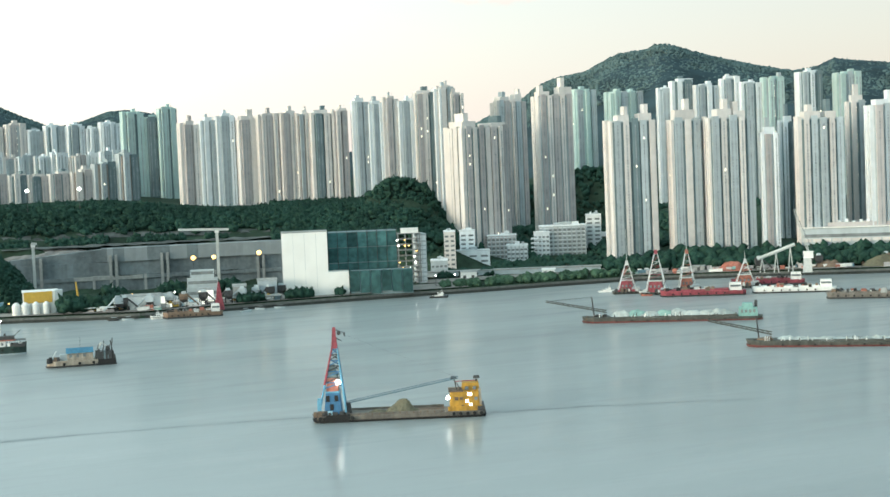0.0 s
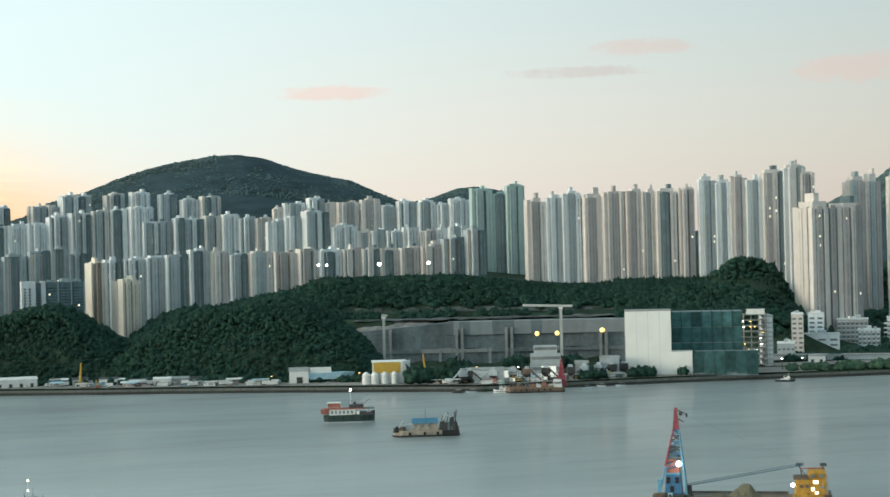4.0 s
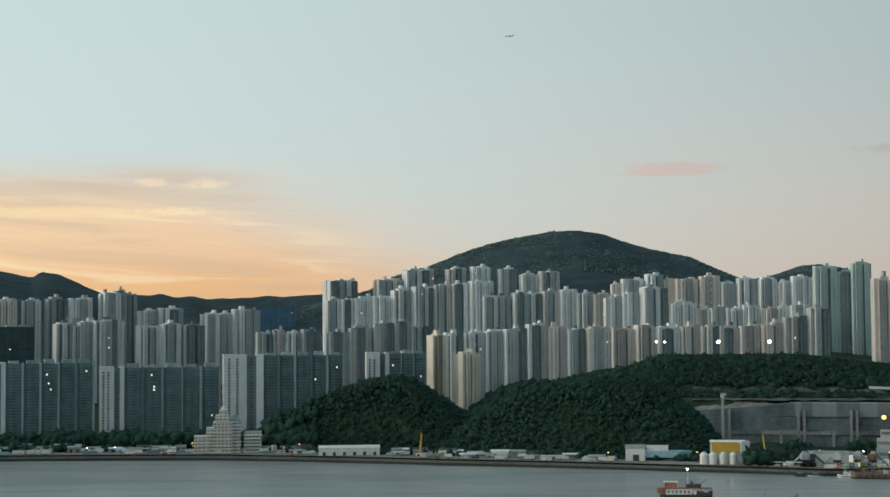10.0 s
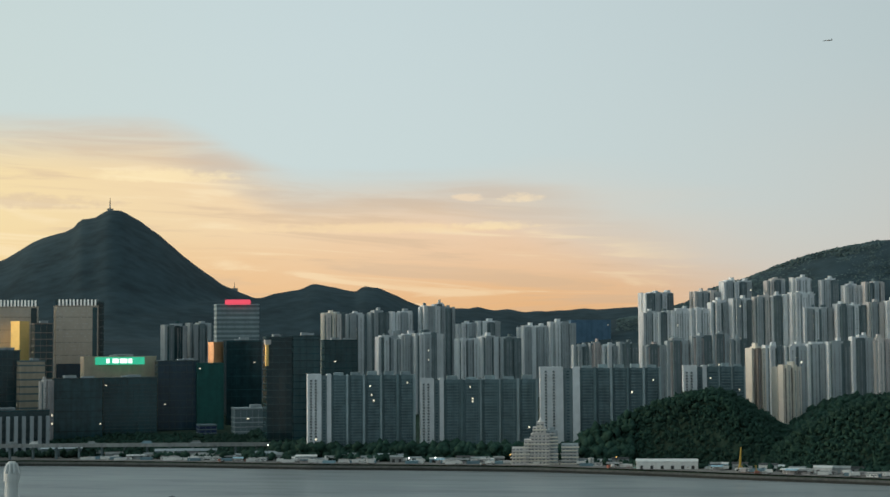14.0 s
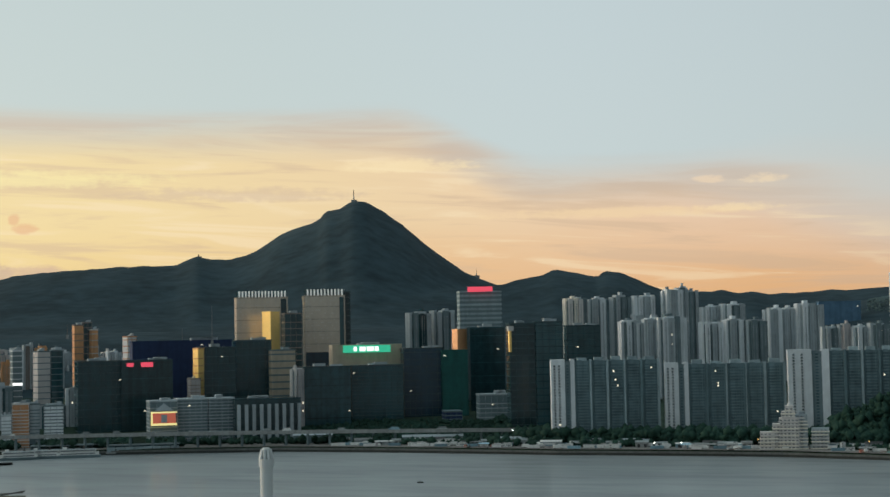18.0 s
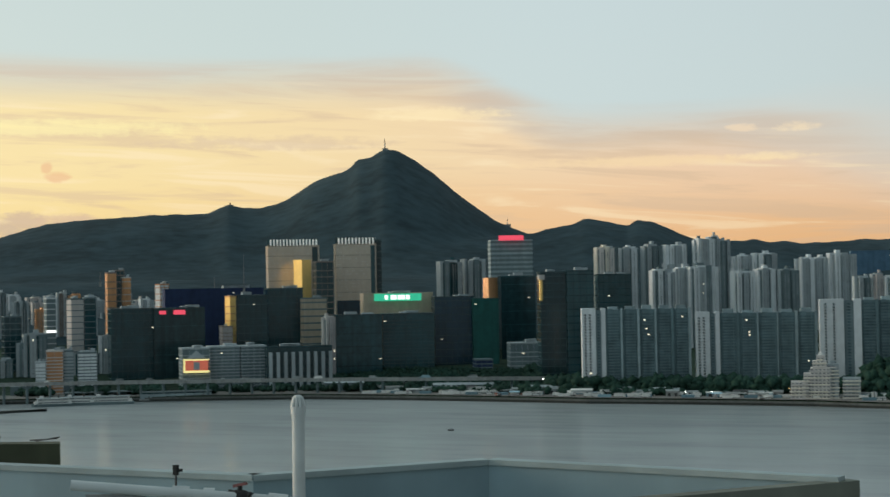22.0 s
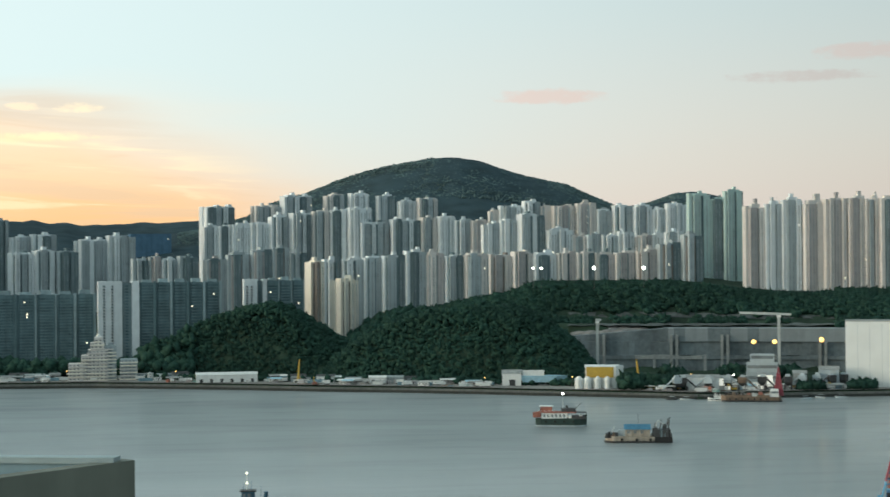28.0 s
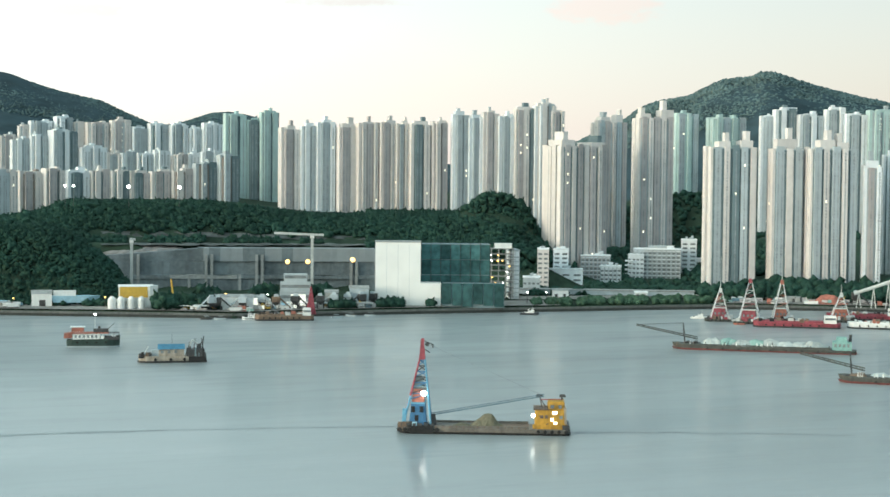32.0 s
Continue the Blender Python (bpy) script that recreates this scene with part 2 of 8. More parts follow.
WALLS = {
    "white": material("white_tile", (0.69, 0.725, 0.74), 0.75, vary=0.10, streak=0.25, per_object=0.10),
    "grey": material("grey_tile", (0.40, 0.45, 0.468), 0.8, vary=0.12, streak=0.25, per_object=0.14),
    "slate": material("slate_green_tile", (0.145, 0.198, 0.212), 0.8, vary=0.14, streak=0.25, per_object=0.14),
    "cream": material("cream_render", (0.63, 0.595, 0.565), 0.8, vary=0.10, streak=0.25, per_object=0.10),
    "pink": material("pink_beige_tile", (0.43, 0.40, 0.39), 0.8, vary=0.12, streak=0.25, per_object=0.14),
    "teal": material("pale_green_tile", (0.40, 0.52, 0.50), 0.75, vary=0.10, streak=0.25, per_object=0.12),
    "brown": material("brown_tile", (0.25, 0.215, 0.19), 0.8, vary=0.15, streak=0.25, per_object=0.15),
    "dark": material("dark_cladding", (0.019, 0.060, 0.070), 0.14, vary=0.35, streak=0.2, per_object=0.35, spec=0.6),
    "gold": material("bronze_glass", (0.60, 0.52, 0.43), 0.35, metal=0.35, vary=0.08, streak=0.2),
    "orange": material("orange_tile", (0.55, 0.27, 0.13), 0.7, vary=0.12, streak=0.2),
    "blue": material("blue_mesh", (0.017, 0.036, 0.10), 0.8, vary=0.25, streak=0.2),
    "green": material("green_mesh", (0.012, 0.095, 0.085), 0.8, vary=0.25, streak=0.2),
}
# tile of the slab fronts, darkened partly for their shade
WALLS["sea"] = material("shaded_grey_green_tile", (0.125, 0.192, 0.208), 0.8, vary=0.2, streak=0.25, per_object=0.1)
WALLS["fin"] = material("weathered_pale_fin", (0.31, 0.39, 0.41), 0.8, vary=0.2, streak=0.25, per_object=0.2)
WALLS["pale_blue"] = material("pale_blue_mesh", (0.09, 0.18, 0.27), 0.8, vary=0.2, streak=0.2)
WALLS["tan"] = material("tan_stone_cladding", (0.50, 0.42, 0.31), 0.6, vary=0.15, streak=0.2)
WALLS["bronze"] = material("bronze_band", (0.40, 0.34, 0.27), 0.4, metal=0.5, vary=0.15)
WALLS["navy"] = material("navy_glass", (0.024, 0.058, 0.088), 0.2, vary=0.2, streak=0.2)
WALLS["char"] = material("charcoal_panel", (0.024, 0.062, 0.070), 0.28, vary=0.3, streak=0.2, per_object=0.3, spec=0.5)
# sunset glow on glass, its gold and orange put into the base colours
WALLS["sunlit"] = material("sunset_gold_tint", (0.90, 0.66, 0.26), 0.3, metal=0.9, vary=0.06)
WALLS["ember"] = material("sunset_orange_tint", (0.66, 0.36, 0.18), 0.4, metal=0.5, vary=0.2, streak=0.3)
# cream lightened for the west light on the cream towers
WALLS["pale_cream"] = material("bright_cream_paint", (0.80, 0.74, 0.64), 0.75, vary=0.08, streak=0.25)
WALLS["offwhite"] = material("plain_white_cladding", (0.83, 0.82, 0.78), 0.6, vary=0.04, grain=0.05)

# ---- building helpers ----
def spot(az, dist, z=0.0):
    """A place by its bearing from the camera and its distance."""
    return Vector((math.sin(radians(az)) * dist, math.cos(radians(az)) * dist, z))


class Shape:
    """Collects faces of one mesh."""

    def __init__(self):
        self.v, self.f = [], []

    def face(self, pts):
        n = len(self.v)
        self.v += [tuple(p) for p in pts]
        self.f.append(tuple(range(n, n + len(pts))))

    def box(self, x0, x1, y0, y1, z0, z1, taper=0.0):
        n = len(self.v)
        t = taper
        self.v += [(x0, y0, z0), (x1, y0, z0), (x1, y1, z0), (x0, y1, z0),
                   (x0 + t, y0 + t, z1), (x1 - t, y0 + t, z1), (x1 - t, y1 - t, z1), (x0 + t, y1 - t, z1)]
        self.f += [tuple(n + i for i in q) for q in ((3, 2, 1, 0), (4, 5, 6, 7), (0, 1, 5, 4), (1, 2, 6, 5), (2, 3, 7, 6), (3, 0, 4, 7))]
        return self

    def prism(self, outline, z0, z1, scale=1.0):
        """An upright prism over an outline given counterclockwise."""
        n, k = len(self.v), len(outline)
        cx, cy = sum(p[0] for p in outline) / k, sum(p[1] for p in outline) / k
        self.v += [(p[0], p[1], z0) for p in outline]
        self.v += [(cx + (p[0] - cx) * scale, cy + (p[1] - cy) * scale, z1) for p in outline]
        self.f.append(tuple(n + i for i in reversed(range(k))))
        self.f.append(tuple(n + k + i for i in range(k)))
        self.f += [(n + i, n + (i + 1) % k, n + k + (i + 1) % k, n + k + i) for i in range(k)]
        return self

    def ball(self, c, r, rings=6, sides=10):
        """A faceted ball."""
        n, c = len(self.v), Vector(c)
        for i in range(rings + 1):
            a = math.pi * i / rings
            for k in range(sides):
                w = 2 * math.pi * k / sides
                self.v.append(tuple(c + Vector((math.sin(a) * math.cos(w), math.sin(a) * math.sin(w), math.cos(a))) * r))
        for i in range(rings):
            for k in range(sides):
                j = (k + 1) % sides
                self.f.append((n + i * sides + k, n + (i + 1) * sides + k, n + (i + 1) * sides + j, n + i * sides + j))
        return self

    def tube(self, a, b, r, r2=None, sides=8):
        """A round or tapered bar from a to b."""
        a, b = Vector(a), Vector(b)
        q = (b - a).to_track_quat("Z", "Y")
        n = len(self.v)
        r2 = r if r2 is None else r2
        for p, rr in ((a, r), (b, r2)):
            for i in range(sides):
                w = 2 * math.pi * i / sides
                self.v.append(tuple(p + q @ Vector((math.cos(w) * rr, math.sin(w) * rr, 0))))
        self.f += [(n + i, n + (i + 1) % sides, n + sides + (i + 1) % sides, n + sides + i) for i in range(sides)]
        self.f += [tuple(n + i for i in reversed(range(sides))), tuple(n + sides + i for i in range(sides))]
        return self

    def mesh(self, name, mat):
        me = bpy.data.meshes.new(name)
        me.from_pydata(self.v, [], self.f)
        me.materials.append(mat)
        return me


def thing(name, m, label, category, group="", kind=""):
    """An Empty at a thing's base."""
    ob = new(name)
    ob.matrix_basis = m
    return tagged(ob, label, category, group, kind)


def part(name, shape, mat, parent=None, label="", kind=""):
    ob = new(name, shape.mesh(name, mat))
    if parent is not None:
        ob.parent = parent
    return tagged(ob, label, kind=kind)


def structure(name, shape, mat, label, category=""):
    return tagged(new(name, shape.mesh(name, mat)), label, category or name.replace("_", " "), kind="structure")


# ---- land and water ----
SHORE = ((-60, 1750), (-37, 1650), (-26, 1594), (-16, 1472), (-8, 1425), (0, 1341), (8, 1282), (13.7, 1250), (21, 1306), (26, 1345), (31, 1400), (40, 1420), (60, 1500))


def shore(az):
    return np.interp(az, [p[0] for p in SHORE], [p[1] for p in SHORE])


# ridges: distance, depth, and the crest's height by bearing
RIDGES = (
    (4300, 900, ((-75, 190), (-56, 235), (-47, 262), (-43.5, 272), (-41.5, 284), (-40.2, 268), (-39.0, 246), (-38.1, 235), (-36.6, 262), (-35.2, 290), (-33.8, 303), (-31.5, 314), (-29.6, 317), (-28.9, 338), (-28.4, 329),
                 (-27.6, 330), (-26.8, 350), (-26.3, 374), (-25.8, 396), (-24.9, 422), (-24.45, 437), (-24.25, 457), (-23.7, 467), (-23.3, 485), (-22.85, 484), (-22.45, 464), (-21.9, 438), (-21.4, 413), (-20.6, 360),
                 (-20.0, 328), (-19.4, 297), (-18.8, 273), (-18.2, 254), (-17.2, 226), (-15.5, 200), (-12, 150), (-6, 60))),
    (3900, 600, ((-24, 150), (-20, 222), (-17.9, 234), (-17.4, 244), (-16.4, 256), (-16.0, 269), (-15.6, 265), (-14.9, 257), (-14.45, 251), (-14.15, 263), (-13.6, 260), (-13.1, 245), (-12.5, 226), (-12.0, 215), (-10.4, 211),
                 (-10.0, 214), (-9.5, 203), (-8.9, 206), (-8.4, 198), (-7.0, 202), (-6.1, 207), (-5.7, 202), (-4.3, 210), (-2.9, 214), (0, 205), (6, 180), (12, 120), (20, 60))),
    (3000, 400, ((-9, 130), (-4, 172), (-2.5, 195), (-1.5, 222), (-0.3, 240), (0.7, 261), (1.7, 278), (2.7, 290), (4.1, 302), (5.1, 302), (6.1, 291), (6.7, 280), (7.5, 267), (9.0, 250), (10.0, 226), (11.0, 204),
                 (12.0, 215), (12.9, 231), (13.6, 232), (14.6, 220), (16, 188), (19, 140))),
    (2700, 480, ((22, 80), (25, 150), (26.8, 195), (27.7, 213), (28.3, 234), (29.0, 246), (30.0, 254), (30.6, 268), (31.2, 281), (32.2, 286), (32.55, 293), (33.0, 292), (33.8, 279), (34.6, 268), (35.8, 253), (37.3, 238),
                 (38.1, 243), (38.7, 255), (39.3, 250), (40.6, 243), (44, 222), (52, 210), (60, 190))),
)
# the two wooded mounds by the water
MOUNDS = (
    (1475, 55, ((-8.2, 0), (-6.8, 8), (-6.3, 22), (-5.6, 41), (-4.4, 53), (-2.8, 64), (-1.7, 70), (-1.0, 67), (-0.3, 55), (0.6, 39), (1.6, 24), (2.6, 10), (3.6, 0))),
    (1415, 55, ((-0.6, 0), (0.3, 22), (1.5, 41), (2.7, 53), (4.1, 62), (5.1, 66), (7.2, 66), (8.2, 56), (9.2, 38), (9.9, 16), (10.4, 0))),
    (1655, 45, ((20.4, 0), (21.0, 62), (21.8, 75), (22.3, 88), (22.8, 95), (23.4, 94), (24.1, 86), (24.5, 66), (25.0, 0))),
    (1900, 45, ((26.5, 0), (27.5, 50), (28.5, 74), (30.0, 80), (31.0, 78), (32.2, 66), (33.5, 36), (35.0, 0))),
)


def profile(points, az):
    """Height along a crest, the corners a little rounded."""
    x, y = zip(*points)
    return sum(np.interp(az + k, x, y) for k in (-0.06, 0.0, 0.06)) / 3


def bell(d, w):
    return np.exp(-(d / w) ** 2)


def ground_z(az, dist):
    """Height of the land, in metres, by bearing and distance."""
    az, dist = np.asarray(az, float), np.asarray(dist, float)
    u = dist - shore(az)
    step = lambda x, a, b: np.clip((x - a) / (b - a), 0, 1) ** 2 * (3 - 2 * np.clip((x - a) / (b - a), 0, 1))
    z = 4.0 + 14 * step(u, 90, 260) + 60 * step(u, 350, 1500)
    right = step(az, 23, 27)
    plateau = step(az, 4.2, 8.0) * (1 - right)
    z = z + plateau * (-14 * step(u, 90, 260) + 42 * step(dist, 1520, 1540) + (36 - 12 * step(az, 12, 17)) * step(dist, 1560, 1640))
    z = z + right * (-12 * step(u, 90, 260) + 20 * step(dist, 1440, 1520) * step(az, 31, 33)) + step(az, 0, 3) * (1 - step(az, 4.6, 7.4)) * 38 * step(dist, 1480, 1640)
    for d0, deep, points in MOUNDS:
        z = np.maximum(z, profile(points, az) * bell(dist - d0, deep) * step(u, 56, 104))
    z = z + 20 * step(az, 24, 26) * bell(dist - 1750, 110)
    for d0, deep, points in RIDGES:
        crest = profile(points, az)
        z = np.maximum(z, z + (crest - z) * bell(dist - d0, deep))
    return z


def land_height(az, dist):
    return float(ground_z(az, dist))


def build_land():
    azs = np.arange(-75, 75.01, 0.15)
    us = np.concatenate([np.array([0, 0.01, 20, 45]), np.arange(70, 620, 22), np.geomspace(640, 3450, 52)])
    A, U = np.meshgrid(azs, us, indexing="ij")
    D = np.minimum(shore(A) + U, 4850)
    Z = ground_z(A, D)
    X, Y = np.sin(np.radians(A)) * D, np.cos(np.radians(A)) * D
    for i in range(A.shape[0]):
        for j in range(4, A.shape[1]):
            p = Vector((X[i, j] * 0.0048, Y[i, j] * 0.0048, 0))
            Z[i, j] += noise.noise(p * 6.5) * 0.012 * max(0.0, Z[i, j] - 60)
            Z[i, j] += noise.fractal(p, 0.8, 2.1, 5) * (1.2 + 0.016 * max(0.0, Z[i, j] - 20))
    Z[:, 0] = -3.0
    n, m = A.shape
    verts = np.stack([X, Y, Z], -1).reshape(-1, 3)
    i, j = np.meshgrid(np.arange(n - 1), np.arange(m - 1), indexing="ij")
    a = (i * m + j).ravel()
    faces = np.stack([a, a + m, a + m + 1, a + 1], 1)
    me = bpy.data.meshes.new("ground")
    me.from_pydata(verts.tolist(), [], faces.tolist())
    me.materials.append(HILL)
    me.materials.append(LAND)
    # near faces take plain scrub, farther ones the haze-tinted hill colour
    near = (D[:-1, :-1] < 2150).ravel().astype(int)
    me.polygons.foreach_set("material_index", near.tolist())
    me.polygons.foreach_set("use_smooth", [True] * len(me.polygons))
    return tagged(new("ground", me), "green hills and built-up shore rising from the harbour", "ground", kind="structure")


build_land()
sea = Shape()
for k in range(48):
    a, b = 2 * math.pi * k / 48, 2 * math.pi * (k + 1) / 48
    for r0, r1 in ((0, 700), (700, 1700), (1700, 4900)):
        q = [(math.sin(a) * r0, math.cos(a) * r0, 0), (math.sin(a) * r1, math.cos(a) * r1, 0), (math.sin(b) * r1, math.cos(b) * r1, 0), (math.sin(b) * r0, math.cos(b) * r0, 0)]
        sea.face(q[1:] if r0 == 0 else q)
for i, f in enumerate(sea.f):
    sea.f[i] = tuple(reversed(f))
structure("water", sea, WATER, "calm grey-green harbour water with faint ripples", "water")

# ---- residential towers ----
def at(az, dist, z=0.0, turn=0.0):
    """A pose at a bearing and distance, its front (-y) towards the camera, then turned."""
    return Matrix.Translation(spot(az, dist, z)) @ pose(0, 0, 0, 0, 0, -az + turn)


def pane_row(shape, axis, fixed, c, z, w, h):
    """One window on a front (axis y) or left side (axis x) face."""
    a = w / 2
    if axis == "y":
        shape.face([(c - a, fixed, z), (c + a, fixed, z), (c + a, fixed, z + h), (c - a, fixed, z + h)])
    else:
        shape.face([(fixed, c + a, z), (fixed, c - a, z), (fixed, c - a, z + h), (fixed, c + a, z + h)])


TALL = [0]


def tower(row, walls, label, group, turn=24.0, shape=0.62, base=None, bay=9.5, name="residential_tower", lit=0.006, roof=True, floor_h=2.9, cap=1.0):
    """A housing block: core, projecting bays on front and side, windows floor by floor, rooftop houses and tanks."""
    az, dist, width, top = row
    TALL[0] += 1
    rnd = random.Random(TALL[0])
    z0 = (land_height(az, dist) if base is None else base) - 5
    th = radians(abs(turn))
    w = width / (math.cos(th) + shape * math.sin(th))
    d = w * shape
    h = top - z0
    ob = thing(name, at(az, dist, z0, turn), label, "tower", group)
    x0, x1, y0, y1 = -w / 2, w / 2, -d / 2, d / 2
    # lit and shaded faces are put into the light, mid and dark walls
    light, dark = WALLS[walls[0]], WALLS[walls[-1]]
    mid = WALLS[walls[1]] if len(walls) > 2 else WALLS[{"white": "grey", "cream": "pink", "grey": "slate"}.get(walls[0], walls[0])]
    # dark core: shade of the recesses put into its colour
    part("core", Shape().box(x0, x1, y0, y1, 0, h - 1.0), dark, ob)
    part("parapet", Shape().box(x0 - 0.2, x1 + 0.2, y0 - 0.2, y1 + 0.2, h - 1.1, h), mid, ob)
    glass, lamps = Shape(), Shape()
    floors = int((h - 9) / floor_h)
    order = rnd.choice(("LM", "ML", "MML", "LMD", "MLD", "DML"))
    stair = rnd.random() < 0.2
    for axis, a0, a1, face in (("y", x0, x1, y0), ("x", y0, y1, x0)):
        n = max(1, round((a1 - a0) / bay)) if axis == "y" else max(1, round((a1 - a0) / bay / 1.5))
        pitch = (a1 - a0) / n
        for i in range(n):
            # side bays always take the light wall, for the evening sun on them
            kind = order[(i + TALL[0]) % len(order)] if axis == "y" else "L"
            wide = pitch * {"L": rnd.uniform(0.5, 0.68), "M": rnd.uniform(0.7, 0.86), "D": rnd.uniform(0.6, 0.8)}[kind] if axis == "y" else pitch * rnd.uniform(0.68, 0.9)
            mid_x = a0 + (i + 0.5) * pitch + rnd.uniform(-0.06, 0.06) * pitch
            out = rnd.choice((0.8, 1.6, 2.6)) + (0.9 if kind == "L" else 0)
            b0, b1, top_z = mid_x - wide / 2, mid_x + wide / 2, h + rnd.choice((0.4, 0.4, 1.6, 2.4))
            s = Shape().box(b0, b1, face - out, face + 1, 0, top_z) if axis == "y" else Shape().box(face - out, face + 1, b0, b1, 0, top_z)
            part("bay", s, {"L": light, "M": mid, "D": dark}[kind], ob)
            cols = max(1, int(wide / 3.4)) if kind != "L" else rnd.choice((0, 1, 1) if axis == "y" else (0, 0, 1))
            for k in range(floors):
                z = 7 + k * floor_h
                for c in range(cols):
                    g = lamps if rnd.random() < lit else glass
                    pane_row(g, axis, face - out - 0.07, b0 + (c + 0.5) * wide / cols, z, 1.1, 2.2)
                gap = (a0 + (i + 1) * pitch) - b1
                if gap > 1.0 and axis == "y":
                    lamp = stair and i == 0 and rnd.random() < 0.35
                    pane_row(lamps if lamp else glass, axis, face - 0.07, b1 + gap * 0.5, z, gap * 0.3 if lamp else gap * 0.6, 1.0 if lamp else 2.2)
    part("glazing", glass, TGLASS, ob, "dim glass windows", kind="stuff")
    if lamps.f:
        part("lit_glazing", lamps, LIT, ob, "windows with warm lamps on", kind="stuff")
    if roof:
        m = 1 if w < 34 else (2 if w < 60 else 4)
        for i in range(m):
            cx = x0 + (i + 0.5 + rnd.uniform(-0.2, 0.2)) * w / m
            rw = min(w / m * rnd.uniform(0.45, 0.85), 20) / 2
            rh = rnd.uniform(1.6, 3.4) * cap
            part("roof_house", Shape().box(cx - rw, cx + rw, y0 * 0.7, y1 * 0.6, h - 1.2, h + rh), light, ob)
            tx, tw = cx + rnd.uniform(-0.6, 0.6) * rw, rw * rnd.uniform(0.22, 0.42)
            part("water_tank", Shape().box(tx - tw, tx + tw, y0 * 0.5, y1 * 0.35, h - 1.0, h + rh + rnd.uniform(1.8, 4.2) * cap), rnd.choice((light, light, dark)), ob)
            if rnd.random() < 0.35:
                part("aerial", Shape().tube((cx + rw * 0.7, 0, h - 0.2), (cx + rw * 0.7, 0, h + rh + 5), 0.12, 0.06, 5), CONC, ob)
    return ob


def slab(row, label, group, end=22.0, base=None):
    """A long waterfront slab: pale end bay with window columns, then a grey front ribbed by slim fins."""
    az, dist, width, top = row
    TALL[0] += 1
    rnd = random.Random(TALL[0])
    z0 = (land_height(az, dist) if base is None else base) - 5
    h, w, d = top - z0, width, 17.0
    ob = thing("apartment_slab", at(az, dist, z0, 5.0), label, "tower", group)
    x0, x1 = -w / 2, w / 2
    # end bay's west light and front's shade are partly in these tile colours
    part("core", Shape().box(x0 + end * 0.6, x1, 0, d, 0, h - 1.0), WALLS["sea"], ob, "grey-green tiled long front, part shade in its tone")
    glass, lamps, trim = Shape(), Shape(), Shape()
    floors = int((h - 8) / 2.85)
    for b0, b1, out in ((x0, x0 + end * 0.58, 3.2), (x0 + end * 0.82, x0 + end, 2.4)):
        part("end_bay", Shape().box(b0, b1, -out, d, 0, h + 0.6), WALLS["white"], ob, "white tiled end bay, part west light in its tone")
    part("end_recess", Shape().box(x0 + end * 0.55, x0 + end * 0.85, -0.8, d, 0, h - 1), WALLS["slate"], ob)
    for k in range(floors):
        z = 6 + k * 2.85
        for c in (0.14, 0.34):
            cx = x0 + end * c
            trim.box(cx - 1.5, cx + 1.5, -3.75, -3.2, z - 0.55, z - 0.1)
            pane_row(lamps if rnd.random() < 0.008 else glass, "y", -3.27, cx, z, 1.9, 1.5)
        pane_row(glass, "y", -0.87, x0 + end * 0.7, z, 2.6, 1.5)
    part("balcony_trim", trim, WALLS["pink"], ob, "beige balcony ledges", kind="stuff")
    n = max(3, round((w - end) / 17))
    pitch = (w - end) / n
    for i in range(n):
        a = x0 + end + i * pitch
        part("fin", Shape().box(a + pitch - rnd.uniform(0.8, 2.6), a + pitch, -2.4, 0.5, 0, h + 0.3), WALLS["fin" if rnd.random() < 0.8 else "sea"], ob, "pale slim vertical fin")
        part("bay", Shape().box(a + pitch * 0.16, a + pitch * 0.44, -0.8, 0.5, 0, h - 0.4), WALLS["sea"], ob)
        for k in range(floors):
            z = 6 + k * 2.85
            for c, y in ((0.2, -0.87), (0.3, -0.87), (0.4, -0.87), (0.53, -0.07), (0.65, -0.07), (0.78, -0.07)):
                pane_row(lamps if rnd.random() < (0.03 if c == 0.53 and i % 3 == 1 else 0.004) else glass, "y", y, a + pitch * c, z, 1.3, 1.6)
        part("roof_house", Shape().box(a + pitch * 0.2, a + pitch * 0.75, 4, d - 3, h - 1.2, h + rnd.uniform(1.5, 3.2)), WALLS["fin"], ob)
    part("glazing", glass, SGLASS, ob, "dark glass windows", kind="stuff")
    part("lit_glazing", lamps, LIT, ob, "windows with warm lamps on", kind="stuff")
    return ob


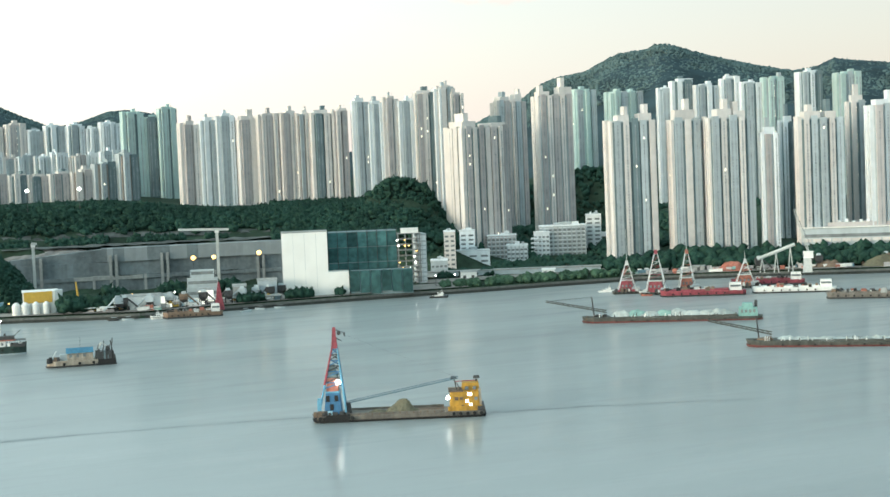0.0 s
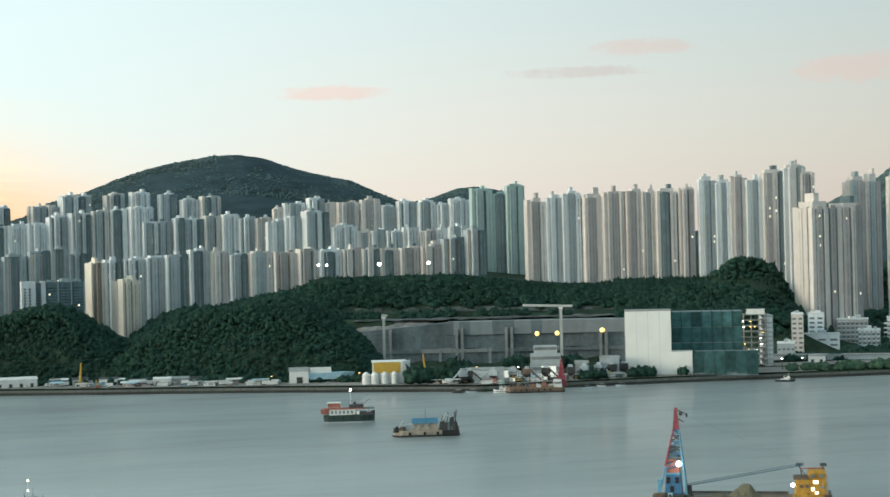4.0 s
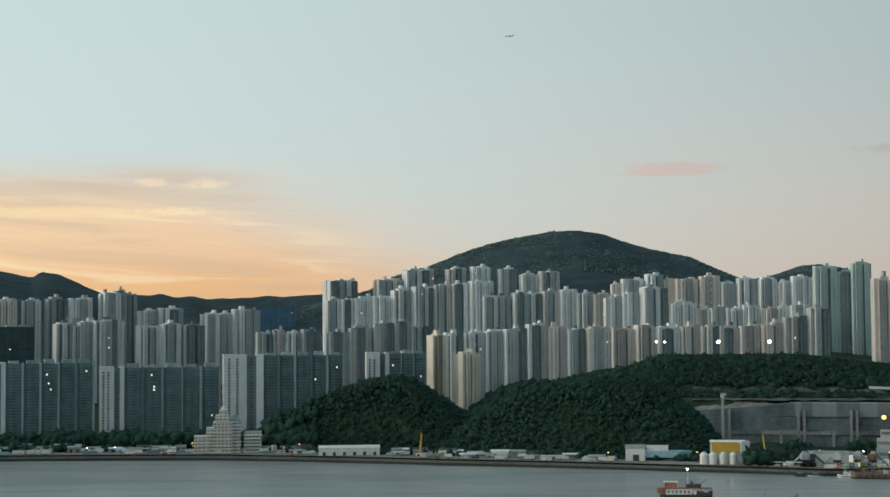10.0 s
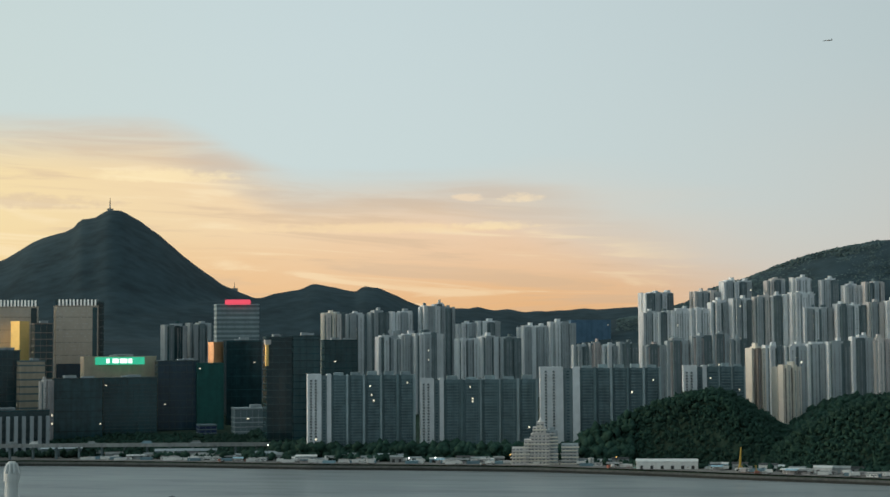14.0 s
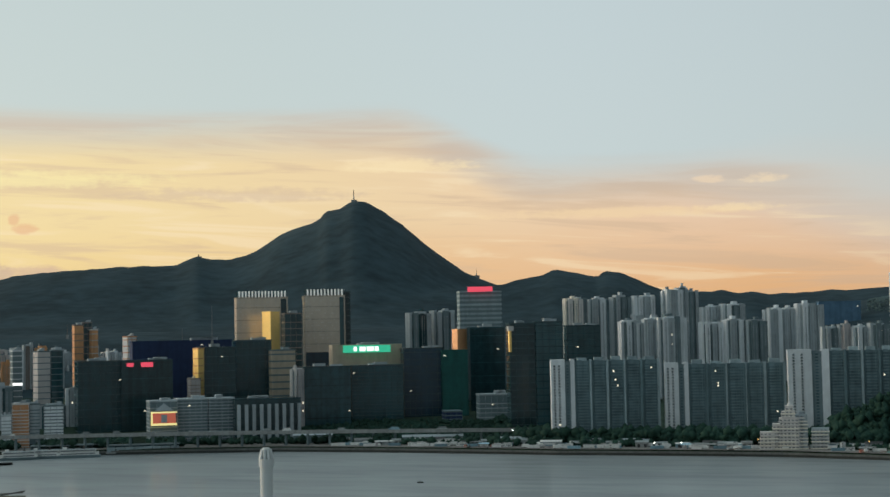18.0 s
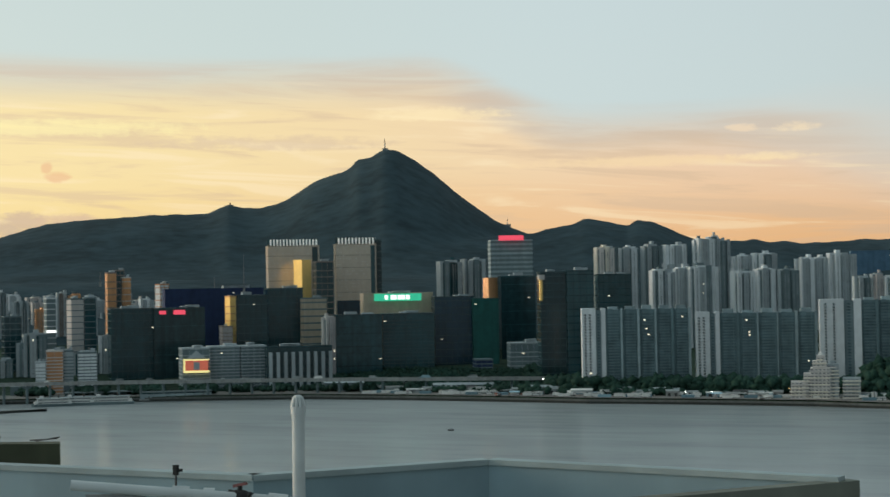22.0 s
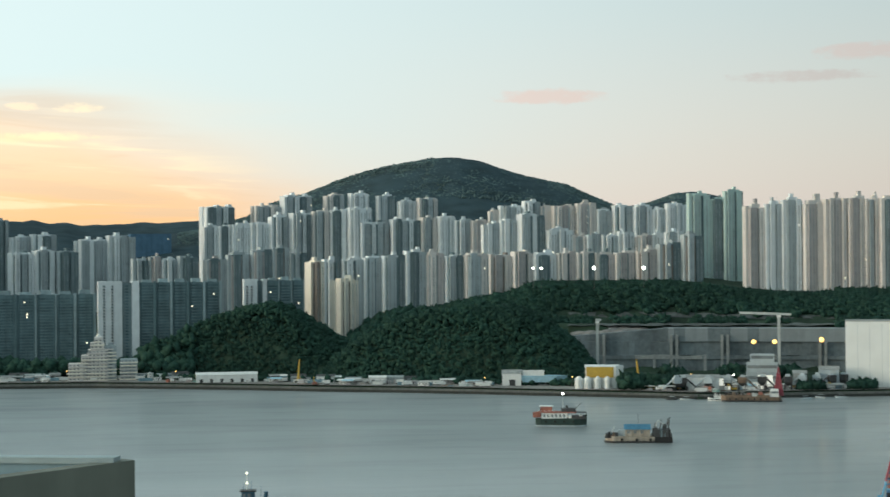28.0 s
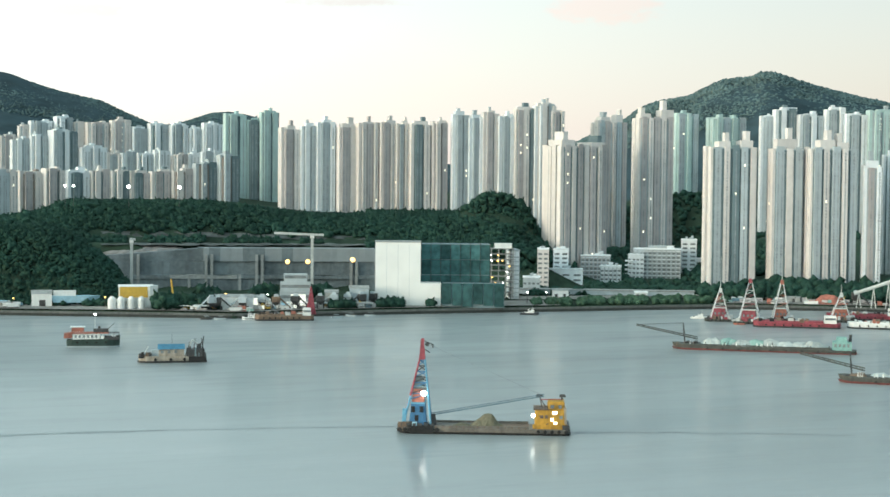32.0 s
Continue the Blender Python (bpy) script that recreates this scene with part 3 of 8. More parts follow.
def office(az, dist, width, top, walls, label, turn=8.0, base=None, depth=28.0, bands=True, mull=True, name="office_block", floor_h=4.0, group="waterfront offices", roof=True, band=1.0):
    """A commercial block: glazed or clad body, floor bands, mullions, rooftop plant."""
    TALL[0] += 1
    rnd = random.Random(TALL[0])
    z0 = (land_height(az, dist) if base is None else base) - 3
    h, w = top - z0, width / 2
    ob = thing(name, at(az, dist, z0, turn), label, "building", group)
    part("body", Shape().box(-w, w, 0, depth, 0, h), WALLS[walls[0]], ob)
    if bands:
        n = max(2, int(h / floor_h))
        step = 1 if n < 16 else 2
        me = None
        for k in range(1, n, step):
            if me is None:
                me = Shape().box(-w - 0.25, w + 0.25, -0.25, depth + 0.2, 0, band).mesh("floor_band", WALLS[walls[-1]])
            b = new("floor_band", me)
            b.parent = ob
            b.location = (0, 0, k * floor_h)
    if mull:
        m = max(2, int(width / 6))
        me = Shape().box(-0.16, 0.16, -0.4, 0.2, 0, h - 1).mesh("mullion", WALLS[walls[-1]])
        for i in range(m + 1):
            b = new("mullion", me)
            b.parent = ob
            b.location = (-w + 0.3 + i * (width - 0.6) / m, 0, 0.5)
    part("parapet", Shape().box(-w - 0.3, w + 0.3, -0.3, depth + 0.3, h - 0.2, h + 1.4), WALLS[walls[-1]], ob)
    if roof:
        for i in range(2):
            cx = rnd.uniform(-0.6, 0.4) * w
            part("roof_plant", Shape().box(cx, cx + w * 0.5, depth * 0.3, depth * 0.7, h + 1, h + rnd.uniform(2.8, 5.0)), WALLS["grey"], ob)
    lamps = Shape()
    for k in range(int(width / 30)):
        pane_row(lamps, "y", -0.5, rnd.uniform(-w + 2, w - 2), 4 + floor_h * rnd.randint(0, max(1, int(h / floor_h) - 2)), 2.2, 0.9)
    if lamps.f:
        part("lit_glazing", lamps, LIT, ob, "lit office windows", kind="stuff")
    return ob


# ---- the estates: bearing, distance, width, height of the top ----
kt_mid = [
    (-40.51, 2250, 11, 87),
    (-40.04, 2250, 26, 85),
    (-39.37, 2250, 17, 83),
    (-38.75, 2250, 27, 85),
    (-37.46, 2250, 22, 102),
    (-36.79, 2250, 18, 111),
    (-36.13, 2250, 21, 98),
    (-35.44, 2250, 15, 87),
    (-35.07, 2250, 14, 102),
    (-34.73, 2250, 13, 110),
    (-34.22, 2250, 19, 107),
    (-33.74, 2250, 18, 104),
]
kt_front = [
    (-41.20, 1850, 18, 85),
    (-40.64, 1850, 18, 63),
    (-39.99, 1850, 24, 58),
    (-38.97, 1850, 36, 57),
    (-37.64, 1850, 31, 57),
    (-36.67, 1850, 17, 36),
    (-36.09, 1850, 7, 53),
    (-35.61, 1850, 24, 64),
    (-35.36, 1850, 11, 33),
    (-34.77, 1850, 26, 44),
    (-33.92, 1850, 29, 42),
    (-33.14, 1850, 16, 61),
]
lag = [
    (-14.24, 1560, 106, 86),
    (-10.00, 1560, 116, 81),
    (-5.63, 1530, 116, 92),
    (-1.59, 1600, 61, 92),
]
mid_a = [
    (-12.80, 2150, 36, 135),
    (-11.88, 2150, 20, 166),
    (-11.45, 2150, 12, 171),
    (-11.06, 2150, 17, 165),
    (-10.45, 2150, 29, 144),
    (-9.63, 2150, 32, 146),
    (-8.01, 2150, 41, 139),
    (-6.98, 2150, 37, 144),
    (-12.80, 2000, 20, 123),
    (-11.90, 2000, 37, 128),
    (-10.45, 2000, 30, 121),
    (-9.63, 2000, 27, 125),
    (-8.85, 2000, 27, 123),
    (-15.23, 2150, 30, 158),
    (-14.47, 2150, 27, 158),
    (-13.61, 2150, 31, 160),
    (-12.79, 2150, 31, 160),
    (-11.61, 2150, 35, 168),
    (-13.29, 2000, 27, 126),
    (-12.54, 2000, 25, 128),
    (-11.72, 2000, 32, 129),
]
mid_b = [
    (-6.30, 1850, 17, 112),
    (-5.80, 1850, 15, 115),
    (-5.27, 1850, 19, 113),
    (-4.62, 1850, 23, 115),
    (-3.66, 1850, 26, 112),
    (-2.85, 1850, 26, 118),
    (-2.04, 1850, 26, 122),
    (-1.33, 1850, 20, 125),
    (-0.71, 1850, 20, 118),
]
mid_c = [
    (-3.59, 2300, 49, 188),
    (-1.84, 2300, 41, 189),
    (-0.77, 2300, 45, 203),
    (0.57, 2300, 29, 204),
    (1.48, 2300, 30, 206),
    (2.47, 2300, 25, 204),
    (3.24, 2300, 29, 196),
    (3.96, 2300, 29, 199),
    (-3.82, 2150, 19, 157),
    (-3.31, 2150, 19, 158),
    (-2.73, 2150, 24, 160),
    (-2.07, 2150, 25, 161),
    (-1.38, 2150, 27, 170),
    (-0.61, 2150, 31, 173),
    (0.10, 2150, 23, 177),
    (0.72, 2150, 23, 178),
    (1.49, 2150, 35, 180),
    (2.00, 2150, 42, 160),
    (3.14, 2150, 42, 164),
    (4.01, 2150, 23, 166),
    (4.65, 2150, 25, 168),
]
cream = [
    (-0.14, 1640, 18, 109),
    (0.93, 1640, 29, 90),
    (0.50, 1720, 20, 110),
    (1.23, 1720, 25, 111),
    (1.97, 1720, 20, 113),
    (2.74, 1720, 27, 114),
    (3.54, 1720, 22, 119),
    (4.23, 1720, 20, 116),
    (4.91, 1720, 21, 114),
    (5.71, 1720, 27, 115),
]
mid_d = [
    (5.24, 2150, 23, 164),
    (5.86, 2150, 23, 162),
    (6.38, 2150, 15, 176),
    (6.97, 2150, 29, 181),
    (7.73, 2150, 25, 187),
    (8.26, 2150, 15, 182),
    (8.87, 2150, 31, 181),
    (9.70, 2150, 27, 184),
    (10.36, 2150, 23, 175),
    (11.02, 2150, 27, 180),
    (11.73, 2150, 26, 180),
    (12.30, 2150, 17, 176),
    (12.92, 2150, 30, 182),
    (6.27, 1980, 21, 154),
    (6.89, 1980, 21, 159),
    (7.71, 1980, 35, 165),
    (8.73, 1980, 35, 146),
    (9.49, 1980, 18, 138),
    (10.00, 1980, 18, 140),
    (10.55, 1980, 21, 138),
    (11.14, 1980, 20, 142),
    (11.77, 1980, 21, 137),
    (12.29, 1980, 15, 140),
    (12.84, 1980, 23, 142),
]
mid_e = [
    (6.57, 1800, 26, 114),
    (7.39, 1800, 26, 117),
    (8.21, 1800, 26, 115),
    (8.97, 1800, 22, 117),
    (9.69, 1800, 22, 117),
    (10.40, 1800, 22, 115),
    (11.10, 1800, 22, 117),
    (11.86, 1800, 25, 118),
    (12.67, 1800, 25, 126),
    (13.47, 1800, 25, 135),
]
teal = [
    (13.75, 1880, 26, 184),
    (14.36, 1880, 14, 179),
    (14.93, 1880, 23, 188),
]
wall = [
    (15.70, 1780, 22, 165),
    (16.36, 1780, 19, 169),
    (17.00, 1780, 21, 172),
    (17.70, 1780, 23, 168),
    (18.46, 1780, 24, 172),
    (19.18, 1780, 19, 173),
    (19.72, 1780, 15, 172),
    (20.39, 1780, 23, 172),
    (21.06, 1780, 18, 174),
    (21.85, 1780, 18, 183),
    (22.40, 1780, 16, 180),
    (22.94, 1780, 17, 185),
    (23.50, 1780, 18, 181),
    (24.18, 1780, 18, 188),
    (24.80, 1780, 21, 193),
    (24.15, 1780, 25, 189),
    (24.89, 1780, 21, 195),
    (25.32, 1780, 16, 187),
]
yt = [
    (25.99, 1640, 66, 146),
    (27.18, 1830, 41, 178),
    (28.75, 1705, 43, 178),
    (29.89, 2000, 31, 194),
    (31.34, 2000, 48, 189),
]
yt_front = [
    (31.53, 1500, 47, 143),
    (33.45, 1500, 31, 142),
    (34.98, 1500, 47, 142),
    (36.42, 1500, 16, 125),
    (37.02, 1560, 15, 137),
    (38.14, 1500, 44, 138),
    (39.40, 1560, 18, 153),
    (40.46, 1500, 36, 147),
    (41.91, 1500, 39, 148),
]
yt_back = [
    (32.77, 1850, 16, 185),
    (33.40, 1850, 25, 194),
    (34.24, 1850, 28, 187),
    (35.11, 1850, 22, 194),
    (35.83, 1850, 25, 188),
    (36.60, 1850, 25, 192),
    (37.83, 1850, 30, 197),
    (39.14, 1850, 30, 193),
]

def estate(rows, choices, label, group, **kw):
    rnd = random.Random(len(rows) * 7 + len(group))
    for row in rows:
        tower(row, rnd.choice(choices), label, group, turn=kw.get("turn", 24.0) + rnd.uniform(-5, 5), **{k: v for k, v in kw.items() if k != "turn"})


for row in lag:
    slab(row, "long grey-green apartment slab with a white end bay above the waterfront", "waterfront slabs", end=38.0 if row[1] == 1530 else 23.0)
estate(mid_a, [("white", "grey"), ("white", "slate"), ("grey", "slate")], "grey-white residential tower behind the waterfront slabs", "inland towers", lit=0.003)
estate(mid_b, [("grey", "slate"), ("white", "slate"), ("grey", "pink")], "lower grey residential block on the hillside", "hillside blocks")
estate(mid_c, [("white", "grey", "slate"), ("white", "white", "grey"), ("cream", "grey", "slate")], "pale residential tower high below the round hill", "hillside towers", lit=0.003)
estate(cream[:2], [("pale_cream", "pale_cream", "brown")], "cream residential tower, west light in its tone, beside the wooded mound", "cream towers", turn=40.0, shape=1.0, bay=6.0)
estate(cream[2:], [("white", "grey", "slate"), ("white", "white", "slate"), ("cream", "grey")], "grey and cream residential tower behind the mounds", "hillside towers")
estate(mid_d, [("white", "grey"), ("white", "white", "grey"), ("white", "slate"), ("cream", "grey")], "white residential tower on the upper slope", "upper slope towers", lit=0.003)
estate(mid_e[:-2], [("cream", "brown"), ("white", "slate"), ("cream", "slate")], "cream and grey housing block above the tree belt", "tree belt blocks")
estate(mid_e[-2:], [("grey", "brown")], "grey tower with a dark red-brown side", "tree belt blocks")
estate(teal, [("teal", "teal", "slate")], "slender pale green residential tower", "green towers", turn=18.0)
estate(wall, [("cream", "pink", "grey"), ("cream", "pink", "pink"), ("white", "grey", "grey"), ("cream", "grey", "brown"), ("cream", "pink", "slate")], "tall cream residential tower on the ridge, shaded fronts in grey-brown", "ridge towers", bay=8.0, lit=0.011, cap=1.7)
estate(yt[:1], [("cream", "pink", "slate")], "broad cream and grey residential tower by the bay", "bay towers", turn=28.0, shape=0.8, bay=7.0, cap=3.0, lit=0.012)
estate(yt[1:3], [("cream", "pink", "grey")], "tall cream-grey residential tower by the bay", "bay towers", bay=7.0, cap=3.0, lit=0.014)
estate(yt[3:], [("teal", "grey", "teal")], "pale green residential tower before the hill", "green towers")
estate(yt_front, [("white", "pink", "grey"), ("cream", "grey", "slate"), ("white", "grey", "slate")], "very tall white residential tower above the cargo berth", "bay towers", bay=8.0, turn=20.0, cap=3.0)
estate(yt_back, [("white", "slate"), ("white", "grey"), ("teal", "grey")], "white residential tower at the foot of the hill", "bay back towers")
estate(kt_mid, [("grey", "slate"), ("white", "slate"), ("grey", "brown"), ("ember", "slate")], "narrow grey city block in the dense district", "city blocks", bay=5.0)
estate(kt_front, [("grey", "slate"), ("white", "slate"), ("grey", "dark")], "mid-rise waterfront city block", "city blocks", turn=8.0)
rnd = random.Random(5)
for k in range(70):
    az = -41.5 + k * 0.185 + rnd.uniform(-0.1, 0.1)
    d = rnd.uniform(2350, 2750)
    tower((az, d, rnd.uniform(14, 26), 110 + d * math.tan(radians(rnd.uniform(-0.75, 0.0) - (0.35 if az < -38 else 0)))), rnd.choice((("white", "grey"), ("grey", "slate"), ("cream", "slate"))),
          "small pale city tower below the mountain", "far city towers", bay=7.0, lit=0.002, floor_h=4.0)

# ---- the office district: bearing, distance, width, top ----
def arch_tower(az, dist, width, top, crown, label):
    """A bronze-glass tower with a lit louvred crown and a deep slot."""
    ob = office(az, dist, width, top, ("gold", "bronze"), label, turn=6.0, base=20, depth=34, floor_h=8.0, mull=False, roof=False)
    z = top - 20 + 3
    # dark blue reflection on the lower glass, put into a navy panel
    part("lower_glazing", Shape().box(-width / 2 + 0.4, width / 2 - 0.4, -0.7, 0.3, 0, z * 0.52), WALLS["navy"], ob, "banded lower glass, dark blue reflection in its colour")
    part("glass_slot", Shape().box(width * 0.36, width * 0.47, -0.6, 0.3, 2, z - 1), WALLS["dark"], ob, "dark glass slot")
    # the facade's light speckle drawn as cream panes at random places
    panes = Shape()
    rp = random.Random(int(width))
    for k in range(int(z * 0.48 / 4)):
        for c in range(int(width * 0.8 / 2.4)):
            if rp.random() < 0.35:
                pane_row(panes, "y", -0.34, -width * 0.46 + c * 2.4, z * 0.53 + k * 4, 1.1, 1.2)
    part("glazing", panes, WALLS["cream"], ob, "pale panes for the light speckle on bronze glass", kind="stuff")
    n = int(crown / 4.2)
    back = part("crown", Shape().box(-crown / 2, crown / 2, 2.0, 30, z, z + 9.5), WALLS["dark"], ob, "dark recessed crown")
    fin = Shape().box(-0.95, 0.95, -0.3, 1.9, z + 0.8, z + 9.0).mesh("crown_fin", CROWN)
    for i in range(n):
        f = new("crown_fin", fin)
        f.parent = back
        f.location = (-crown / 2 + (i + 0.5) * crown / n, 0, 0)
        f["label"] = "lit white louvre"
    return ob


STEEL0 = material("mast_steel", (0.12, 0.13, 0.14), 0.6, vary=0.2)
CROWN = material("lit_louvre", (0.8, 0.8, 0.76), 0.6, emit=(0.9, 0.95, 0.9, 0.22))
SIGN_G = material("green_sign", (0.05, 0.5, 0.32), 0.5, emit=(0.06, 0.75, 0.42, 0.5))
SIGN_R = material("red_sign", (0.6, 0.05, 0.09), 0.5, emit=(1.0, 0.1, 0.16, 0.75))
SIGN_W = material("white_sign", (0.8, 0.8, 0.8), 0.5, emit=(1.0, 1.0, 0.95, 1.2))
SCREEN_R = material("screen_red", (0.5, 0.12, 0.08), 0.4, emit=(0.85, 0.2, 0.12, 0.35))
SCREEN_Y = material("screen_frame", (0.8, 0.7, 0.3), 0.4, emit=(1.0, 0.85, 0.35, 0.8))

arch_tower(-26.55, 2050, 66, 166, 63, "bronze-glass office tower with a lit louvred crown")
arch_tower(-24.3, 2050, 52, 167, 49, "bronze-glass office tower with a lit louvred crown")
office(-23.55, 2060, 12, 172, ("dark", "char"), "dark service core beside the bronze tower", base=20, depth=30)
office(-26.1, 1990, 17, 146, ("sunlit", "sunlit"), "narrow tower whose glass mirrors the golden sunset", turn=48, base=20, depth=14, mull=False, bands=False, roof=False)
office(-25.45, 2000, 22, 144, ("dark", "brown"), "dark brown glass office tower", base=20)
# one tower in three shafts, its orange evening light in the ember colour
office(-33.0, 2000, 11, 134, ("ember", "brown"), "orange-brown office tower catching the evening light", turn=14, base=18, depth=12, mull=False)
office(-32.7, 2004, 10, 137, ("dark", "brown"), "dark middle shaft of the orange-lit tower", base=18, depth=12)
office(-32.45, 1996, 8, 128, ("ember", "cream"), "orange-lit right shaft of the tower with cream bands", turn=20, base=18, depth=10, mull=False)
office(-32.28, 1800, 49, 91, ("dark", "char"), "black glass office block on the waterfront")
office(-30.65, 1800, 57, 91, ("dark", "dark"), "black glass office block with rooftop signs")
office(-31.17, 2050, 13, 119, ("white", "orange"), "slim white tower behind the black blocks", turn=30, base=18, depth=12)
office(-29.4, 1900, 117, 112, ("blue", "blue"), "building wrapped in dark blue construction mesh", mull=False)
office(-28.15, 1780, 40, 104, ("dark", "char"), "dark glass office tower with a gold-lit edge", turn=10)
# gold light on the dark tower's edge, built as its own strip
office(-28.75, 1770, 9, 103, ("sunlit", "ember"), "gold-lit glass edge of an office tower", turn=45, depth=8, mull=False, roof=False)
office(-28.95, 1762, 11, 70, ("pink", "brown"), "pinkish concrete office block")
office(-25.81, 1850, 28, 99, ("tan", "slate"), "tan office block with glazed floors", turn=14, mull=False, band=1.8)
office(-26.87, 1860, 41, 111, ("dark", "char"), "dark glass office block below the bronze towers")
tower((-25.33, 1760, 15, 77), ("cream", "pink", "slate"), "narrow grey-cream block with window columns", "office district towers", bay=4.0)
office(-24.24, 1770, 52, 80, ("dark", "dark"), "dark green-black glass block", floor_h=3.6)
office(-22.8, 1850, 82, 103, ("tan", "tan"), "tan office block with a green rooftop sign", turn=10, mull=False, bands=False)
office(-22.45, 1790, 59, 80, ("dark", "char"), "dark glass block below the green sign")
office(-20.78, 1830, 46, 98, ("navy", "char"), "blue-black glass office block")
office(-19.64, 1825, 30, 95, ("green", "green"), "building wrapped in green scaffold netting", mull=False, roof=False)
# orange light on the dark block's flank, built as its own slab
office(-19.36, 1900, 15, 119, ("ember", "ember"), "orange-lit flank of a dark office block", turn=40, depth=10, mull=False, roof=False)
office(-18.45, 1900, 42, 121, ("dark", "dark"), "dark glass office block")
office(-18.67, 2100, 56, 170, ("slate", "fin"), "banded grey office tower with a red rooftop sign", base=20, floor_h=3.0, band=2.8, mull=False)
office(-18.25, 1750, 33, 46, ("slate", "grey"), "low grey podium block", floor_h=5.0)
office(-19.72, 1755, 19, 28, ("blue", "slate"), "small blue-clad waterfront block", roof=False)
tower((-20.9, 2000, 30, 141), ("grey", "slate", "dark"), "dark grey residential tower behind the office blocks", "office district towers", base=18)
tower((-20.05, 2030, 32, 143), ("grey", "slate", "slate"), "dark grey residential tower behind the office blocks", "office district towers", base=18)
office(-17.19, 1650, 27, 123, ("dark", "char"), "dark greenish office tower", floor_h=3.6)
office(-16.22, 1650, 28, 124, ("char", "dark"), "dark greenish office tower", floor_h=3.6)
# glint on the dark tower's corner, built as a gold strip
s = thing("glazed_corner", at(-17.62, 1642, 94, 30), "gold-lit glass corner of the dark tower", "building")
part("glass_face", Shape().box(-1.4, 1.4, 0, 2, 0, 22), WALLS["sunlit"], s)
part("cap", Shape().box(-2.5, 4, -0.3, 3, 22, 27), WALLS["cream"], s)
tower((-15.33, 2100, 26, 157), ("pale_cream", "cream", "slate"), "cream residential tower in evening light", "office district towers", base=20, bay=7.0)
office(-14.98, 1900, 40, 121, ("char", "dark"), "dark stepped office block")
office(-30.08, 1690, 29, 49, ("slate", "grey"), "low block with a large lit screen")
office(-29.06, 1700, 32, 50, ("slate", "grey"), "low grey industrial block", floor_h=3.4)
office(-28.03, 1700, 27, 50, ("slate", "grey"), "low grey industrial block", floor_h=3.4)
b = office(-26.39, 1690, 70, 49, ("char", "dark"), "grey industrial block with tall concrete columns", mull=False, floor_h=9)
for k in range(9):
    part("column", Shape().box(-33 + k * 8, -29.4 + k * 8, -3.2, 0.5, 3, 42), WALLS["grey"], b, "pale concrete column")

# the cream block at -34.2 paints the lit flank of the dark tower
for az, d, w, top, walls, turn, lab in ((-35.0, 1705, 17, 49.5, ("orange", "cream"), 0, "low orange-tiled block beside the viaduct"), (-34.53, 1708, 10, 49, ("grey", "slate"), 0, "narrow grey block beside the orange one"),
                                  (-33.88, 1700, 20, 47, ("white", "slate"), 0, "white block with a grid of dark windows"), (-35.48, 1702, 10, 38, ("white", "grey"), 0, "small white block by the viaduct"),
                                  (-34.2, 1880, 15, 103, ("cream", "slate"), 22, "lit left flank of the dark tower, built in cream"), (-33.75, 1885, 13, 104, ("dark", "slate"), 10, "dark tower with its lit flank built beside it"),
                                  (-35.1, 1930, 11, 104, ("slate", "white"), 14, "narrow banded grey tower"), (-40.0, 1900, 14, 89, ("white", "orange"), 16, "white tower with red-banded front"),
                                  (-36.4, 1890, 20, 84, ("dark", "slate"), 12, "dark glass tower in the dense district"), (-37.3, 1880, 16, 80, ("slate", "grey"), 8, "grey banded tower in the dense district"),
                                  (-38.3, 1900, 22, 88, ("dark", "slate"), 18, "dark city tower with a flat roof"), (-39.2, 1890, 16, 74, ("pink", "slate"), 8, "beige city block in the dense district"),
                                  (-41.0, 1890, 22, 76, ("dark", "slate"), 8, "dark block in the dense district")):
    office(az, d, w, top, walls, lab, turn=turn, depth=14, floor_h=3.4, mull=w > 15, group="city blocks")


def sign_board(az, dist, width, z0, z1, mat, label, bars, bar_mat):
    ob = thing("sign_board", at(az, dist, z0), label, "sign")
    w, h = width / 2, z1 - z0
    part("panel", Shape().box(-w, w, 0, 0.8, 0, h), mat, ob)
    for x0, x1 in bars:
        part("letter_bar", Shape().box(x0 * w, x1 * w, -0.3, 0.1, h * 0.2, h * 0.8), bar_mat, ob, "white bar of unreadable lettering")
    for x in (-w * 0.8, w * 0.8):
        part("stay", Shape().box(x - 0.2, x + 0.2, 0.8, 3.2, -1.0, h * 0.7), CONC, ob)
    return ob


sign_board(-22.82, 1842, 55, 95, 103.5, SIGN_G, "green illuminated rooftop sign with white lettering", ((-0.55, -0.42), (-0.3, -0.05), (0.0, 0.3), (0.34, 0.5)), SIGN_W)
sign_board(-18.68, 2094, 33, 170.5, 177, SIGN_R, "red illuminated rooftop sign", (), SIGN_W)
sign_board(-31.25, 1797, 8, 85, 89, SIGN_R, "small red rooftop sign", (), SIGN_W)
sign_board(-30.65, 1797, 13, 84.5, 89.5, SIGN_R, "small red rooftop sign on the black block", (), SIGN_W)
sign_board(-35.1, 1846, 11, 66, 69, SIGN_W, "white rooftop sign in the dense district", (), SIGN_W)
led = thing("led_screen", at(-30.07, 1686, 24.5), "large lit advertising screen with a yellow border", "screen")
part("panel", Shape().box(-12, 12, 0.2, 0.8, 2, 13), SCREEN_R, led, "red screen picture")
part("bar", Shape().box(-3, 3, 0.0, 0.4, 3, 11), WALLS["grey"], led)
part("border", Shape().box(-13.5, -11.8, -0.1, 0.9, 0, 14.5), SCREEN_Y, led)
part("border", Shape().box(-13.5, 13.3, -0.2, 0.9, 0, 2.2), SCREEN_Y, led)
